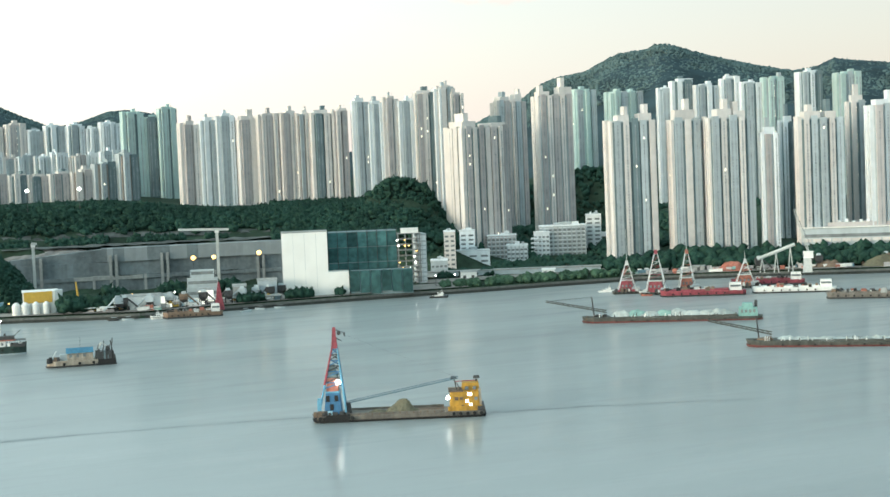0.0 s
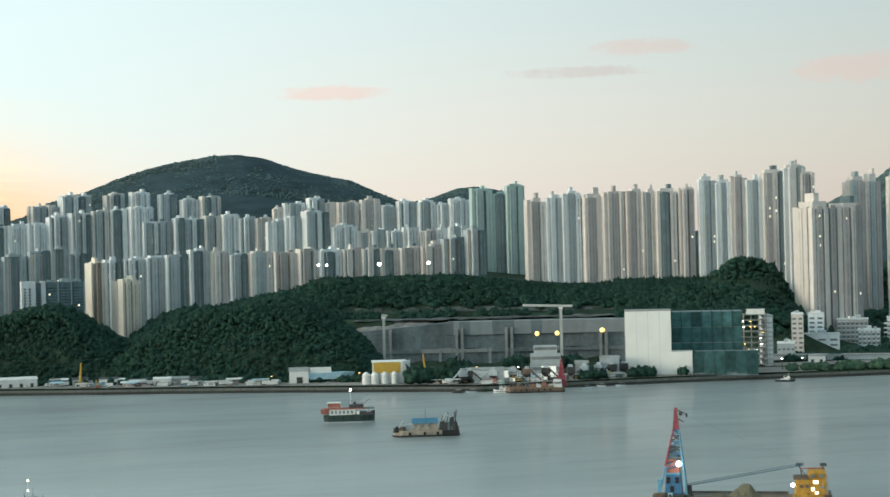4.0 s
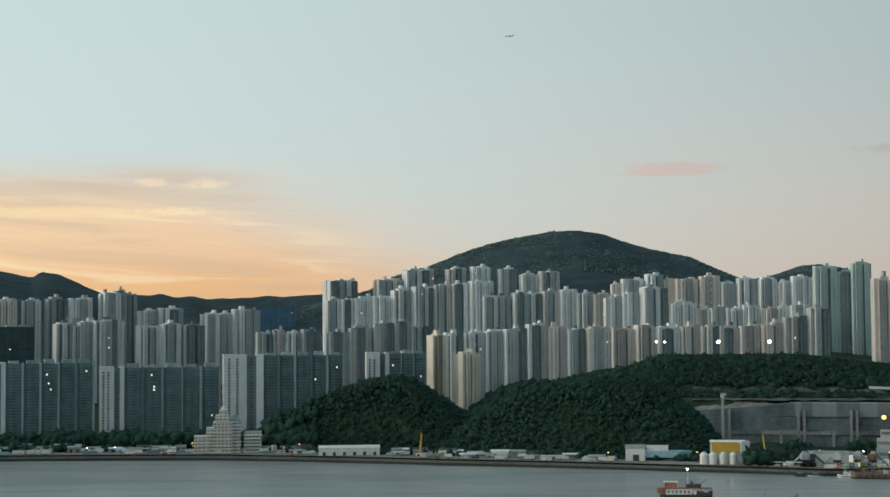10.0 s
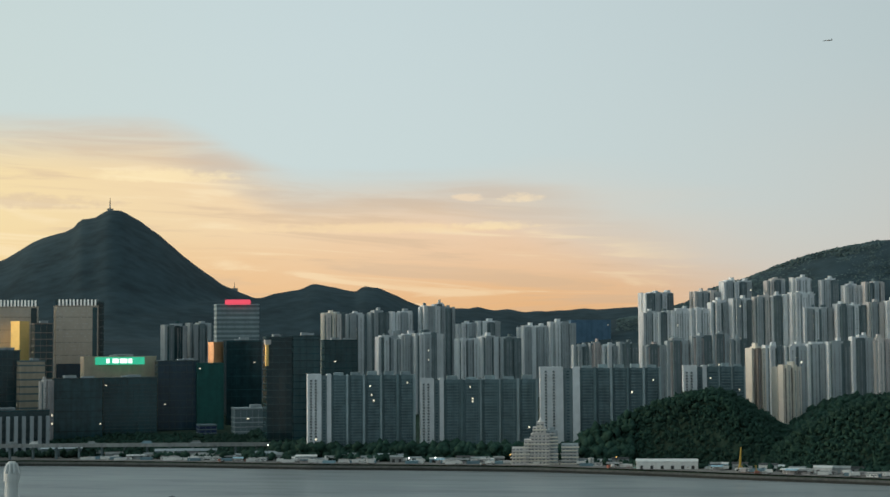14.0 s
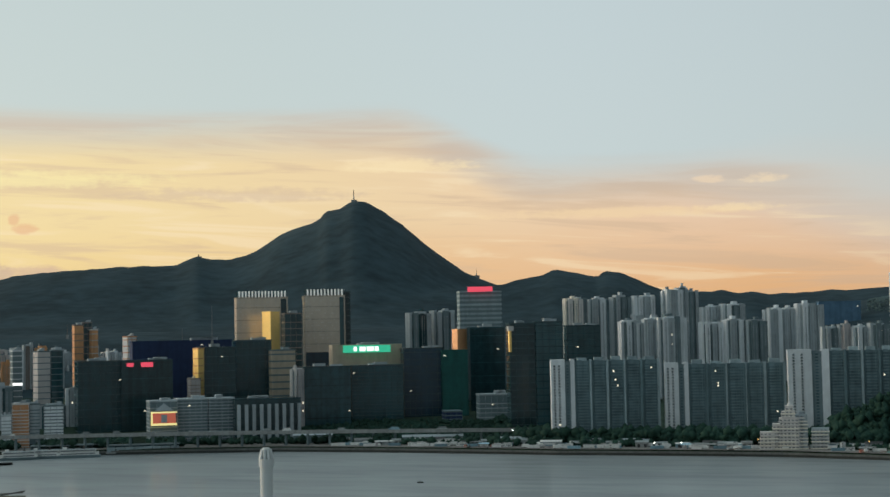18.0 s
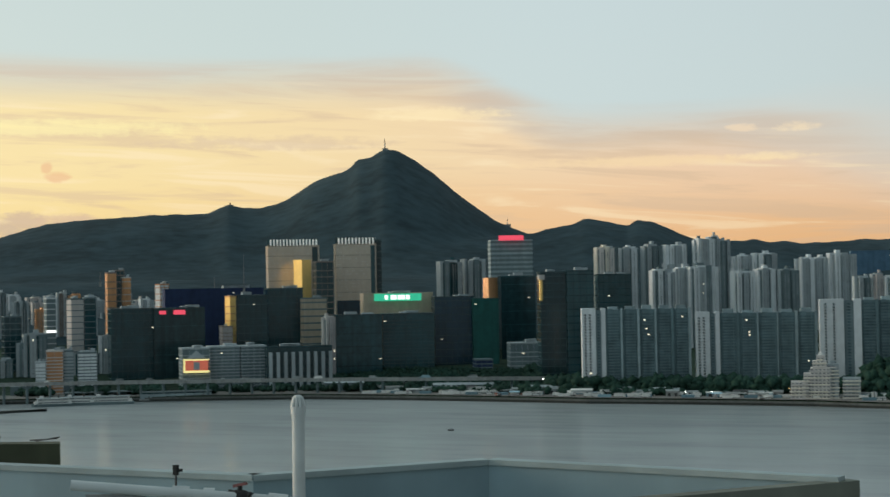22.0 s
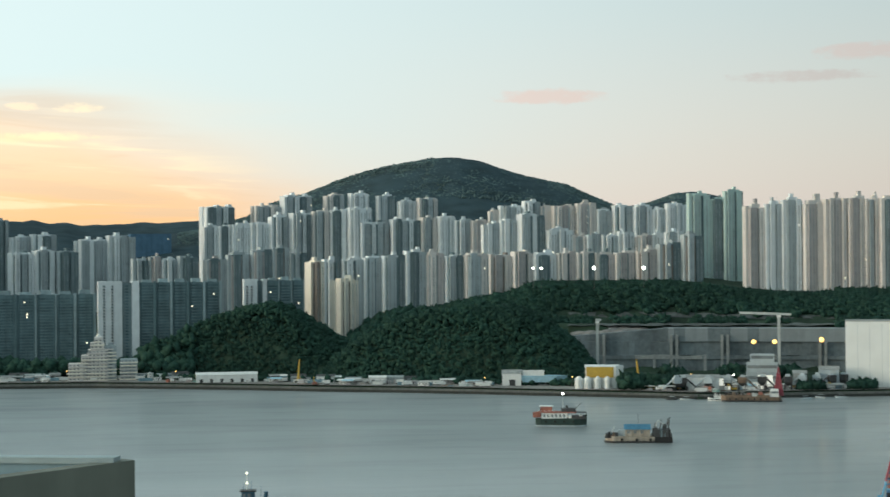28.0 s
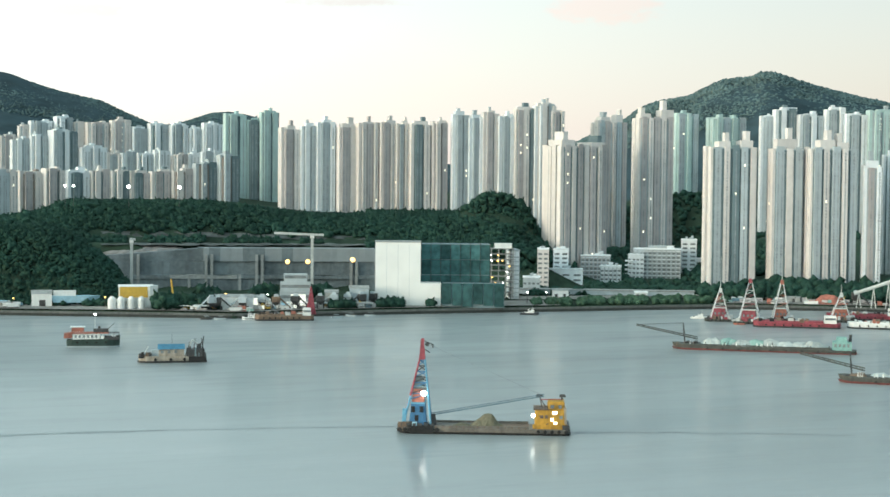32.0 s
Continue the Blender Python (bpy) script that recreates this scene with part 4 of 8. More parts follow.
part("border", Shape().box(-12, 13.3, -0.1, 0.9, 12.8, 14.2), SCREEN_Y, led)
# a gabled roof over the screen
s = Shape()
s.face([(-10, 0, 15), (10, 0, 15), (0, 3, 23)]); s.face([(10, 0, 15), (10, 8, 15), (0, 5, 23), (0, 3, 23)]); s.face([(-10, 8, 15), (-10, 0, 15), (0, 3, 23), (0, 5, 23)]); s.face([(10, 8, 15), (-10, 8, 15), (0, 5, 23)])
part("gable", s, WALLS["grey"], led)


# ---- elevated road along the water ----
def deck_run(a0, a1, d0, d1, z0, z1, n):
    """Box-girder deck with parapets between two bearings, in n spans on piers."""
    ob = tagged(new("viaduct"), "long grey concrete road viaduct on piers along the water", "viaduct", kind="structure")
    pts = [spot(a0 + (a1 - a0) * i / n, d0 + (d1 - d0) * i / n, z0 + (z1 - z0) * i / n) for i in range(n + 1)]
    for p, q in zip(pts, pts[1:]):
        s = Shape()
        out = Vector((p.x, p.y, 0)).normalized() * 5.5
        for lo, hi, k0, k1 in ((-2.2, 0, -1, 1), (0, 1.1, -1.0, -0.94), (0, 1.1, 0.94, 1.0)):
            c = [p + out * k0, q + out * k0, q + out * k1, p + out * k1]
            low = [v + Vector((0, 0, lo)) for v in c]
            up = [v + Vector((0, 0, hi)) for v in c]
            s.face(up); s.face(low[::-1])
            for i in range(4):
                j = (i + 1) % 4
                s.face([low[i], low[j], up[j], up[i]])
        part("deck_span", s, CONC, ob)
        s = Shape().tube((p.x, p.y, -3), (p.x, p.y, p.z - 2.1), 1.4, 1.4, 10)
        part("pier", s, WALLS["slate"], ob)
    return ob


deck_run(-43, -19.5, 1665, 1590, 21.5, 18, 30)
deck_run(-19.5, -13.5, 1592, 1625, 18, 14, 8)

office(-5.95, 2700, 68, 157, ("pale_blue", "pale_blue"), "far building under pale blue mesh on the ridge", base=100, mull=False, roof=False, group="")
for az, d, z0, h in ((-28.35, 1900, 110, 44), (-29.4, 1900, 110, 18), (-31.9, 1800, 90, 14), (-33.4, 2000, 120, 16)):
    s = thing("roof_mast", at(az, d, z0), "thin steel mast on an office roof", "mast", "roof masts")
    part("pole", Shape().tube((0, 4, 0), (0, 4, h), 0.5, 0.15, 6), STEEL0, s)
    part("base", Shape().box(-1.5, 1.5, 2.5, 5.5, -2, 3), CONC, s)

# ---- quays, woods and the near shore ----
def strip(name, a0, a1, inner, outer, z, mat, label, face=True, da=0.5):
    """A paved strip that follows the shore, with its wall down to the water."""
    s = Shape()
    n = int((a1 - a0) / da)
    for i in range(n):
        a, b = a0 + (a1 - a0) * i / n, a0 + (a1 - a0) * (i + 1) / n
        p, q = spot(a, shore(a) + inner, z), spot(b, shore(b) + inner, z)
        r, t = spot(b, shore(b) + outer, z), spot(a, shore(a) + outer, z)
        s.face([p, q, r, t])
        if face:
            low = Vector((0, 0, -z - 2.5))
            s.face([p + low, q + low, q, p])
            up = Vector((0, 0, 0.9))
            out = (t - p).normalized() * 0.6
            s.face([p + up, q + up, q + up + out, p + up + out])
            s.face([p, q, q + up, p + up])
            s.face([q + out, p + out, p + up + out, q + up + out])
    return structure(name, s, mat, label, name.replace("_", " "))


QUAY = material("dark_quay_stone", (0.036, 0.040, 0.036), 0.9, vary=0.35, grain=0.5, stain=0.04, streak=0.4)
ROCK = material("grey_rock", (0.21, 0.20, 0.19), 0.95, vary=0.45, grain=0.15, stain=0.03, bump=0.5)
strip("quay_wall", -44, 60, -1.0, 3.0, 3.0, QUAY, "dark stained stone quay wall along the water")
kerb = Shape()
for i in range(208):
    a, b = -44 + i * 0.5, -43.5 + i * 0.5
    p, q = spot(a, shore(a) - 1.15, 2.1), spot(b, shore(b) - 1.15, 2.1)
    r, t = spot(b, shore(b) - 0.3, 2.1), spot(a, shore(a) - 0.3, 2.1)
    up = Vector((0, 0, 1.85))
    kerb.face([p, q, q + up, p + up]); kerb.face([p + up, q + up, r + up, t + up]); kerb.face([t, r, q, p])
structure("quay_kerb", kerb, material("stained_kerb_concrete", (0.115, 0.12, 0.112), 0.9, vary=0.35, grain=0.4, stain=0.03, streak=0.3), "grey concrete kerb on top of the quay wall", "kerb")
strip("pavement", -44, 25.5, 3.0, 62.0, 5.2, PAVE, "grey concrete yard behind the quay wall", face=False)
strip("bay_road", 24.0, 34.0, 66.0, 108.0, 5.6, PAVE, "pale concrete road along the bay", face=False)
strip("pavement_east", 31, 60, 3.0, 70.0, 5.2, PAVE, "grey concrete cargo yard by the bay", face=False)


def ico(level):
    bm = bmesh.new()
    bmesh.ops.create_icosphere(bm, subdivisions=level, radius=1.0)
    for v in bm.verts:
        v.co *= 0.8 + 1.15 * noise.noise(v.co * 2.3 + Vector((level * 3.1, 0, 0)))
    v = np.array([tuple(q.co) for q in bm.verts])
    f = np.array([[q.index for q in p.verts] for p in bm.faces])
    bm.free()
    return v, f


CLUMPS = [ico(2), ico(1)]


def canopy(name, places, radii, label, mat=None, level=0, category="trees"):
    """Crowns of a wood, joined: uneven clumps of leaves, each turned and stretched."""
    v, f = CLUMPS[level]
    rng = np.random.default_rng(len(radii))
    n = len(radii)
    ang = rng.uniform(0, 6.283, n)
    c, s = np.cos(ang)[:, None], np.sin(ang)[:, None]
    st = rng.uniform(0.75, 1.25, (n, 3))
    x = (v[None, :, 0] * c - v[None, :, 1] * s) * st[:, :1]
    y = (v[None, :, 0] * s + v[None, :, 1] * c) * st[:, 1:2]
    z = np.repeat(v[None, :, 2], n, 0) * st[:, 2:]
    pts = np.stack([x, y, z], -1) * np.asarray(radii)[:, None, None] + np.asarray(places)[:, None, :]
    faces = (f[None] + (np.arange(n) * len(v))[:, None, None]).reshape(-1, 3)
    me = bpy.data.meshes.new(name)
    me.vertices.add(n * len(v))
    me.vertices.foreach_set("co", pts.ravel())
    me.loops.add(len(faces) * 3)
    me.loops.foreach_set("vertex_index", faces.ravel())
    me.polygons.add(len(faces))
    me.polygons.foreach_set("loop_start", np.arange(len(faces)) * 3)
    me.update()
    me.validate()
    me.materials.append(mat or FOREST)
    return tagged(new(name, me), label, category, kind="stuff")


def leaf_material():
    m = bpy.data.materials.new("wood_canopy")
    m.use_nodes = True
    tree = m.node_tree
    add = nodes_of(tree)
    bsdf = tree.nodes["Principled BSDF"]
    place = add("NewGeometry")
    r = place.outputs["Random Per Island"]
    fine = add("TexNoise", Vector=place.outputs["Position"], Scale=0.4, Detail=4.0, Roughness=0.6).outputs[0]
    wide = add("TexNoise", Vector=place.outputs["Position"], Scale=0.02, Detail=3.0).outputs[0]
    col = mixed(add, span(add, fine, 0.35, 0.65), (0.015, 0.047, 0.037, 1), (0.034, 0.081, 0.061, 1))
    col = mixed(add, math_node(add, "MULTIPLY", r, 0.4), col, (0.027, 0.058, 0.032, 1))
    col = mixed(add, math_node(add, "MULTIPLY", span(add, wide, 0.4, 0.6), 0.5), col, (0.014, 0.034, 0.024, 1))
    tree.links.new(col, bsdf.inputs["Base Color"])
    bsdf.inputs["Roughness"].default_value = 0.85
    bsdf.inputs["Specular IOR Level"].default_value = 0.15
    b = add("Bump", Height=fine, Strength=0.7, Distance=0.4)
    tree.links.new(b.outputs[0], bsdf.inputs["Normal"])
    return m


LEAVES = leaf_material()
HEDGE = material("hedge_leaves", (0.058, 0.105, 0.066), 0.9, vary=0.45, grain=0.4, stain=0.05, spec=0.1)
# scrub on the far hills, distance haze put into a paler, bluer colour
HAZED_SCRUB = material("hazed_scrub", (0.095, 0.140, 0.140), 0.95, vary=0.3, grain=0.06, stain=0.012, spec=0.05)


def scatter(seed, count, a0, a1, d0, d1, keep, r0, r1, lift=0.5, from_shore=False):
    """Places for crowns between two bearings and two distances, where keep() allows."""
    rng = np.random.default_rng(seed)
    a, d = rng.uniform(a0, a1, count), rng.uniform(d0, d1, count)
    if from_shore:
        d = d + shore(a)
    z = ground_z(a, d)
    m = keep(a, d, z)
    a, d, z = a[m], d[m], z[m]
    r = (r0 + (r1 - r0) * rng.uniform(0, 1, len(a)) ** 1.6) * rng.choice([1.0, 1.0, 1.3], len(a))
    return np.stack([np.sin(np.radians(a)) * d, np.cos(np.radians(a)) * d, z + r * lift], 1), r


def wood(name, label, *args, level=0, mat=None, **kw):
    p, r = scatter(*args, **kw)
    return canopy(name, p, r, label, mat or LEAVES, level)


wood("mound_woods", "dense dark green trees over two rounded mounds", 1, 17000, -8.5, 10.2, 1335, 1530, lambda a, d, z: ((z > 7) | ((a > -6.2) & (a < 9.2))) & (d > shore(a) + 53), 0.9, 3.0)
wood("mound_undergrowth", "dark bushes between the trees of the mounds", 41, 22000, -7.5, 10.2, 1345, 1480, lambda a, d, z: (z > 6) & (d > shore(a) + 53), 0.8, 2.0, level=1)
wood("belt_woods", "dark green belt of trees below the housing blocks", 2, 12000, 4.0, 21.0, 1545, 1665, lambda a, d, z: (z > 42) & ((a < 8.5) | (d > 1589 + 4 * np.sin(a * 5.1)) | ((d > 1558) & (d < 1576) & (a < 16.8) & (np.sin(a * 2.3) > -0.6))), 1.3, 3.6)
wood("ridge_woods", "dark green wooded slope below the ridge towers", 3, 15000, 18.5, 31.0, 1430, 1820, lambda a, d, z: ((d > 1530) | (a > 23.5)) & (d > shore(a) + 150) & ((a < 25) | (d > 1740)), 1.3, 3.6)
wood("valley_woods", "dark trees in the dip behind the mounds", 13, 3000, -2.5, 6.5, 1500, 1660, lambda a, d, z: z > 18, 1.9, 4.0, level=1)
wood("slope_woods", "dark trees on the slope behind the bay towers", 14, 6000, 25.0, 40.0, 1780, 2050, lambda a, d, z: z > 20, 2.4, 4.6, level=1)
wood("slab_trees", "dark row of trees before the apartment slabs", 4, 3200, -17.5, -4.5, 60, 112, lambda a, d, z: (z < 40) & ((np.sin(a * 2.7) > -0.2) | (d < shore(a) + 78)), 2.5, 5.0, lift=1.7, from_shore=True, level=1)
wood("promenade_trees", "dark trees beside the viaduct", 6, 7500, -29.0, -13.0, 34, 240, lambda a, d, z: ((np.sin(a * 4.1) > -0.75) | (d > shore(a) + 80)) & ((a > -18.2) | (d < shore(a) + 62)), 2.0, 3.8, lift=1.0, from_shore=True, level=1)
wood("promenade_scrub", "low dark shrubs below the office blocks", 26, 4200, -30.0, -18.0, 62, 230, lambda a, d, z: z < 60, 1.2, 2.4, lift=0.3, from_shore=True, level=1)
wood("viaduct_trees", "dark trees under the viaduct", 18, 2200, -44.0, -29.0, 22, 95, lambda a, d, z: np.sin(a * 3.3) > -0.5, 2.0, 3.6, lift=1.0, from_shore=True, level=1)
wood("bay_trees", "green trees at the foot of the bay towers", 7, 2600, 30.5, 45.0, 1440, 1480, lambda a, d, z: z < 40, 2.6, 4.6, lift=1.3, level=1)
wood("shore_shrubs", "low green shrubs along the bay shore", 8, 1800, 24.5, 31.5, 8, 62, lambda a, d, z: (z < 30) & (np.sin(a * 5.0) + np.sin(a * 11.3) > -1.1), 0.8, 3.0, lift=0.5, from_shore=True, mat=HEDGE, level=1)
wood("yard_trees", "dark trees behind the waterfront yards", 31, 2600, -24.0, 9.6, 36, 60, lambda a, d, z: (np.sin(a * 3.7) + np.sin(a * 8.9 + 1.0) > -0.5) & ((a < -9.2) | (a > -6.2)), 1.2, 3.0, lift=0.9, from_shore=True, level=1)
wood("quarry_trees", "dark trees on the quarry floor", 9, 520, 10.9, 13.2, 1272, 1300, lambda a, d, z: z < 30, 2.4, 4.2, lift=1.6)
wood("site_trees", "dark trees among the site sheds", 10, 420, 12.5, 18.3, 1385, 1410, lambda a, d, z: (np.sin(a * 3.1) > 0.2), 2.6, 4.4, lift=1.6)
wood("berth_trees", "dark trees along the quarry berth", 17, 900, 16.9, 20.9, 8, 30, lambda a, d, z: (np.sin(a * 3.6 + 1.0) > 0.1), 1.8, 3.4, lift=1.1, from_shore=True)
wood("far_hill_woods", "wooded crest of the far green hill", 11, 15000, 26.0, 46.0, 2380, 2730, lambda a, d, z: z > 100, 1.4, 3.4, level=1, lift=-0.3, mat=HAZED_SCRUB)
wood("round_hill_woods", "wooded crest of the round hill", 12, 15000, -5.0, 17.5, 2680, 3030, lambda a, d, z: z > 140, 1.0, 2.6, level=1, lift=-0.3, mat=HAZED_SCRUB)
OFFICES = ((25.69, 1546, 34), (26.94, 1600, 40), (28.95, 1630, 52), (30.81, 1700, 50), (24.86, 1500, 12))


def clear_of_offices(a, d):
    """No trees in or just before the bay offices."""
    ok = np.ones(len(a), bool)
    for az, dist, w in OFFICES:
        ok &= ~((np.abs(a - az) < math.degrees(w / dist) * 0.55) & (d > dist - 40) & (d < dist + 20))
    return ok


wood("bay_gardens", "low green trees and hedges between bay road and offices", 15, 9000, 24.2, 33.5, 112, 420, lambda a, d, z: (np.sin(a * 7.3 + d * 0.05) > -0.7) & (z < 45) & clear_of_offices(a, d), 1.6, 3.6, lift=0.7, from_shore=True, level=1)


# ---- quarry walls ----
def quarry():
    ob = tagged(new("retaining_wall"), "long grey terraced concrete retaining walls of a quarry", "retaining wall", kind="structure")
    rq = random.Random(8)
    for i in range(54):
        a = 9.2 + i * 0.2
        turn = at(a + 0.1, 1512, 0)
        tallest = 44.0 if a > 12.2 else 43.0 - (12.2 - a) * 2
        w = 1512 * radians(0.2) / 2 + 0.05
        upper = 12.4 < a < 18.7
        wander = lambda k: noise.noise(Vector((a * 1.1, k * 7.7, 3)))
        rows = ((2, 15 + wander(1), 1.6 * wander(2), QWALL, 9), (15, 18.5 + wander(3), -1.6 + wander(4), CONC if wander(5) > 0.12 else QWALL, 9),
                (18.5, 31.5 + wander(6), 3.0 + 4 * max(0.0, wander(7)), QWALL, 12), (31.5, tallest, 1.0 if upper else 6.0 + 2 * wander(8), QTOP if upper and wander(9) > -0.3 else QWALL, 26))
        for z0, z1, y, mat, deep in rows:
            p = part("wall_panel", Shape().box(-w, w, y + rq.uniform(-0.08, 0.08), y + deep, z0, z1), mat, ob)
            p.matrix_basis = turn
        if rq.random() < 0.16:
            p = part("buttress", Shape().box(-1.3, 1.3, -1.8, 5, 2, rq.choice((19, 31, 38))), CONC, ob)
            p.matrix_basis = turn
    return ob


QTOP = material("pale_wall_panel", (0.255, 0.285, 0.295), 0.9, vary=0.12, grain=0.2, stain=0.04, streak=0.1, per_object=0.05)
QWALL = material("weathered_grey_wall", (0.15, 0.178, 0.188), 0.95, vary=0.35, grain=0.25, stain=0.035, streak=0.1, per_object=0.07)
quarry()
p = Shape()
rng = random.Random(4)
for i in range(30):
    for j in range(8):
        a0, a1 = 8.3 + i * 0.12, 8.3 + (i + 1) * 0.12
        q = []
        for a, jj in ((a0, j), (a1, j), (a1, j + 1), (a0, j + 1)):
            z = 38.5 - max(0.0, 12.2 - a) * 2.0 + jj * 1.6 * max(0.15, 1 - (abs(a - 10.2) / 2.3) ** 2)
            q.append(spot(a, 1519 + jj * 4 + 2.5 * noise.noise(Vector((a * 3, jj * 0.7, 1))), z + 2.6 * noise.noise(Vector((a * 2.3, jj * 0.8, 5)))))
        p.face(q)
structure("rock_slope", p, ROCK, "bare grey-brown rock slope above the quarry", "rock")


strip_rock = Shape()
for d0, d1, a0, a1 in ((1538, 1559, 9.0, 19.4), (1579, 1588, 8.6, 18.4)):
    n = int((a1 - a0) / 0.12)
    for i in range(n):
        for j in range(4):
            q = []
            for a, jj in ((i, j), (i + 1, j), (i + 1, j + 1), (i, j + 1)):
                a, d = a0 + (a1 - a0) * a / n, d0 + (d1 - d0) * jj / 4
                q.append(spot(a, d, land_height(a, d) + 0.8 + 1.3 * noise.noise(Vector((a * 2.6, d * 0.09, 2)))))
            strip_rock.face(q)
structure("bare_slope", strip_rock, SLOPE := material("bare_grey_slope", (0.07, 0.08, 0.077), 0.95, vary=0.5, grain=0.12, stain=0.03, bump=0.4), "bare grey terraces between the tree belts", "rock")


# ---- things on the shore ----
YELLOW = material("yellow_paint", (0.52, 0.33, 0.05), 0.55, vary=0.12, grain=0.5)
RED = material("red_paint", (0.25, 0.05, 0.066), 0.7, vary=0.4, grain=0.6)
BLUE = material("blue_paint", (0.05, 0.16, 0.30), 0.55, vary=0.2, grain=0.6)
DULLB = material("dull_blue_sheet", (0.17, 0.28, 0.33), 0.65, vary=0.25, grain=0.5, per_object=0.3)
GREYS = material("grey_sheet_metal", (0.26, 0.29, 0.29), 0.7, vary=0.3, grain=0.4, streak=0.5, per_object=0.35)
PALEB = material("pale_blue_paint", (0.35, 0.55, 0.65), 0.55, vary=0.15, grain=0.6)
WHITE = material("white_paint", (0.74, 0.74, 0.71), 0.6, vary=0.10, grain=0.3, streak=0.5)
STEEL = material("dark_steel", (0.06, 0.06, 0.06), 0.6, metal=0.3, vary=0.3, grain=0.6)
RUST = material("rusty_deck", (0.17, 0.12, 0.085), 0.85, vary=0.35, grain=0.5)
RUBBER = material("black_rubber", (0.02, 0.02, 0.02), 0.9, vary=0.2)
TEALP = material("green_tarpaulin", (0.20, 0.36, 0.33), 0.8, vary=0.2, grain=0.5)
SAND = material("wet_sand", (0.13, 0.12, 0.08), 0.95, vary=0.3, grain=0.8, bump=0.2)
LAMPW = material("white_lamp", (0.9, 0.9, 0.85), 0.4, emit=(1.0, 0.97, 0.88, 6.0))
LAMPO = material("sodium_lamp", (0.9, 0.7, 0.3), 0.4, emit=(1.0, 0.56, 0.14, 1.7))


def gabled(w, d, h, rise, eave=0.4):
    s = Shape()
    x, y = w / 2 + eave, d / 2 + eave
    a = [(-x, -y, h), (x, -y, h), (x, y, h), (-x, y, h), (-x, 0, h + rise), (x, 0, h + rise)]
    s.face([a[0], a[1], a[5], a[4]]); s.face([a[2], a[3], a[4], a[5]]); s.face([a[1], a[2], a[5]]); s.face([a[3], a[0], a[4]])
    s.face([a[3], a[2], a[1], a[0]])
    return s


def shed(az, dist, w, d, h, wall, roof, label, turn=0.0, z=5.2, doors=2):
    ob = thing("shed", at(az, dist, z, turn), label, "shed", "waterfront sheds")
    part("wall", Shape().box(-w / 2, w / 2, -d / 2, d / 2, 0, h), wall, ob)
    part("roof", gabled(w, d, h + 0.05, min(2.2, h * 0.3)), roof, ob)
    for i in range(doors):
        x = -w / 2 + (i + 0.5) * w / doors
        part("door", Shape().box(x - 1.3, x + 1.3, -d / 2 - 0.12, -d / 2 + 0.1, 0, min(3.0, h * 0.75)), STEEL, ob)
    return ob


def container(m, mat, label):
    ob = thing("shipping_container", m, label, "container", "yard containers")
    part("body", Shape().box(-6, 6, -1.2, 1.2, 0.15, 2.7), mat, ob)
    for k in range(4):
        part("rib", Shape().box(-5.2 + k * 3.3, -4.8 + k * 3.3, -1.3, -1.15, 0.25, 2.6), mat, ob)
    part("door_end", Shape().box(6.0, 6.12, -1.1, 1.1, 0.25, 2.6), STEEL, ob)
    return ob


def truck(m, mat, label):
    ob = thing("truck", m, label, "truck", "parked trucks")
    part("cab", Shape().box(-4.2, -2.4, -1.15, 1.15, 0.7, 3.0, 0.12), mat, ob)
    part("windscreen", Shape().box(-4.25, -4.1, -1.0, 1.0, 1.7, 2.6), GLASS, ob)
    part("cargo_box", Shape().box(-2.2, 4.2, -1.2, 1.2, 0.9, 3.6), WHITE, ob, "white cargo box")
    for x in (-3.4, 1.8, 3.2):
        for y in (-1.0, 0.75):
            part("wheel", Shape().tube((x, y, 0.5), (x, y + 0.28, 0.5), 0.5, 0.5, 10), RUBBER, ob)
    return ob


def cabin(m, mat, label):
    ob = thing("site_cabin", m, label, "cabin", "site cabins")
    part("body", Shape().box(-4.5, 4.5, -1.8, 1.8, 0.2, 3.0), mat, ob)
    part("roof", Shape().box(-4.7, 4.7, -2.0, 2.0, 3.0, 3.25), STEEL if mat is YELLOW else CONC, ob)
    for x in (-3, 0, 3):
        part("window", Shape().box(x - 0.7, x + 0.7, -1.86, -1.7, 1.3, 2.3), GLASS, ob)
    part("door", Shape().box(1.1, 1.95, -1.87, -1.7, 0.25, 2.3), STEEL, ob)
    return ob


rnd = random.Random(11)
protos = [container(at(-3.0, shore(-3.0) + 30, 5.2, 5), WHITE, "white shipping container in the waterfront yard"),
          container(at(-9.4, shore(-9.4) + 22, 5.2, -8), DULLB, "dull blue shipping container in the waterfront yard"),
          truck(at(-12.2, shore(-12.2) + 26, 5.2, 4), DULLB, "parked lorry with a white cargo box"),
          truck(at(4.4, shore(4.4) + 20, 5.2, 184), WHITE, "parked white box lorry by the quay"),
          cabin(at(-14.0, shore(-14.0) + 30, 5.2, 3), WHITE, "white site cabin in the waterfront yard"),
          cabin(at(2.4, shore(2.4) + 24, 5.2, -4), WALLS["pink"], "beige site cabin by the quay")]
for k in range(230):
    az = rnd.uniform(-24.5, 19.0)
    if -9.3 < az < -6.2 and rnd.random() < 0.6 or -4.7 < az < -1.9 or 6.4 < az < 9.0 or 9.1 < az < 11.2:
        continue
    proto = rnd.choice(protos[:5] if az < 0 else protos)
    m = at(az, shore(az) + rnd.uniform(9, 50), 5.2 if rnd.random() < 0.85 or proto not in protos[:2] else 7.8, rnd.choice((0, 180)) + rnd.uniform(-12, 12))
    if m.translation.z > 6:
        m.translation.z = 5.2
    copy_thing(proto, m)
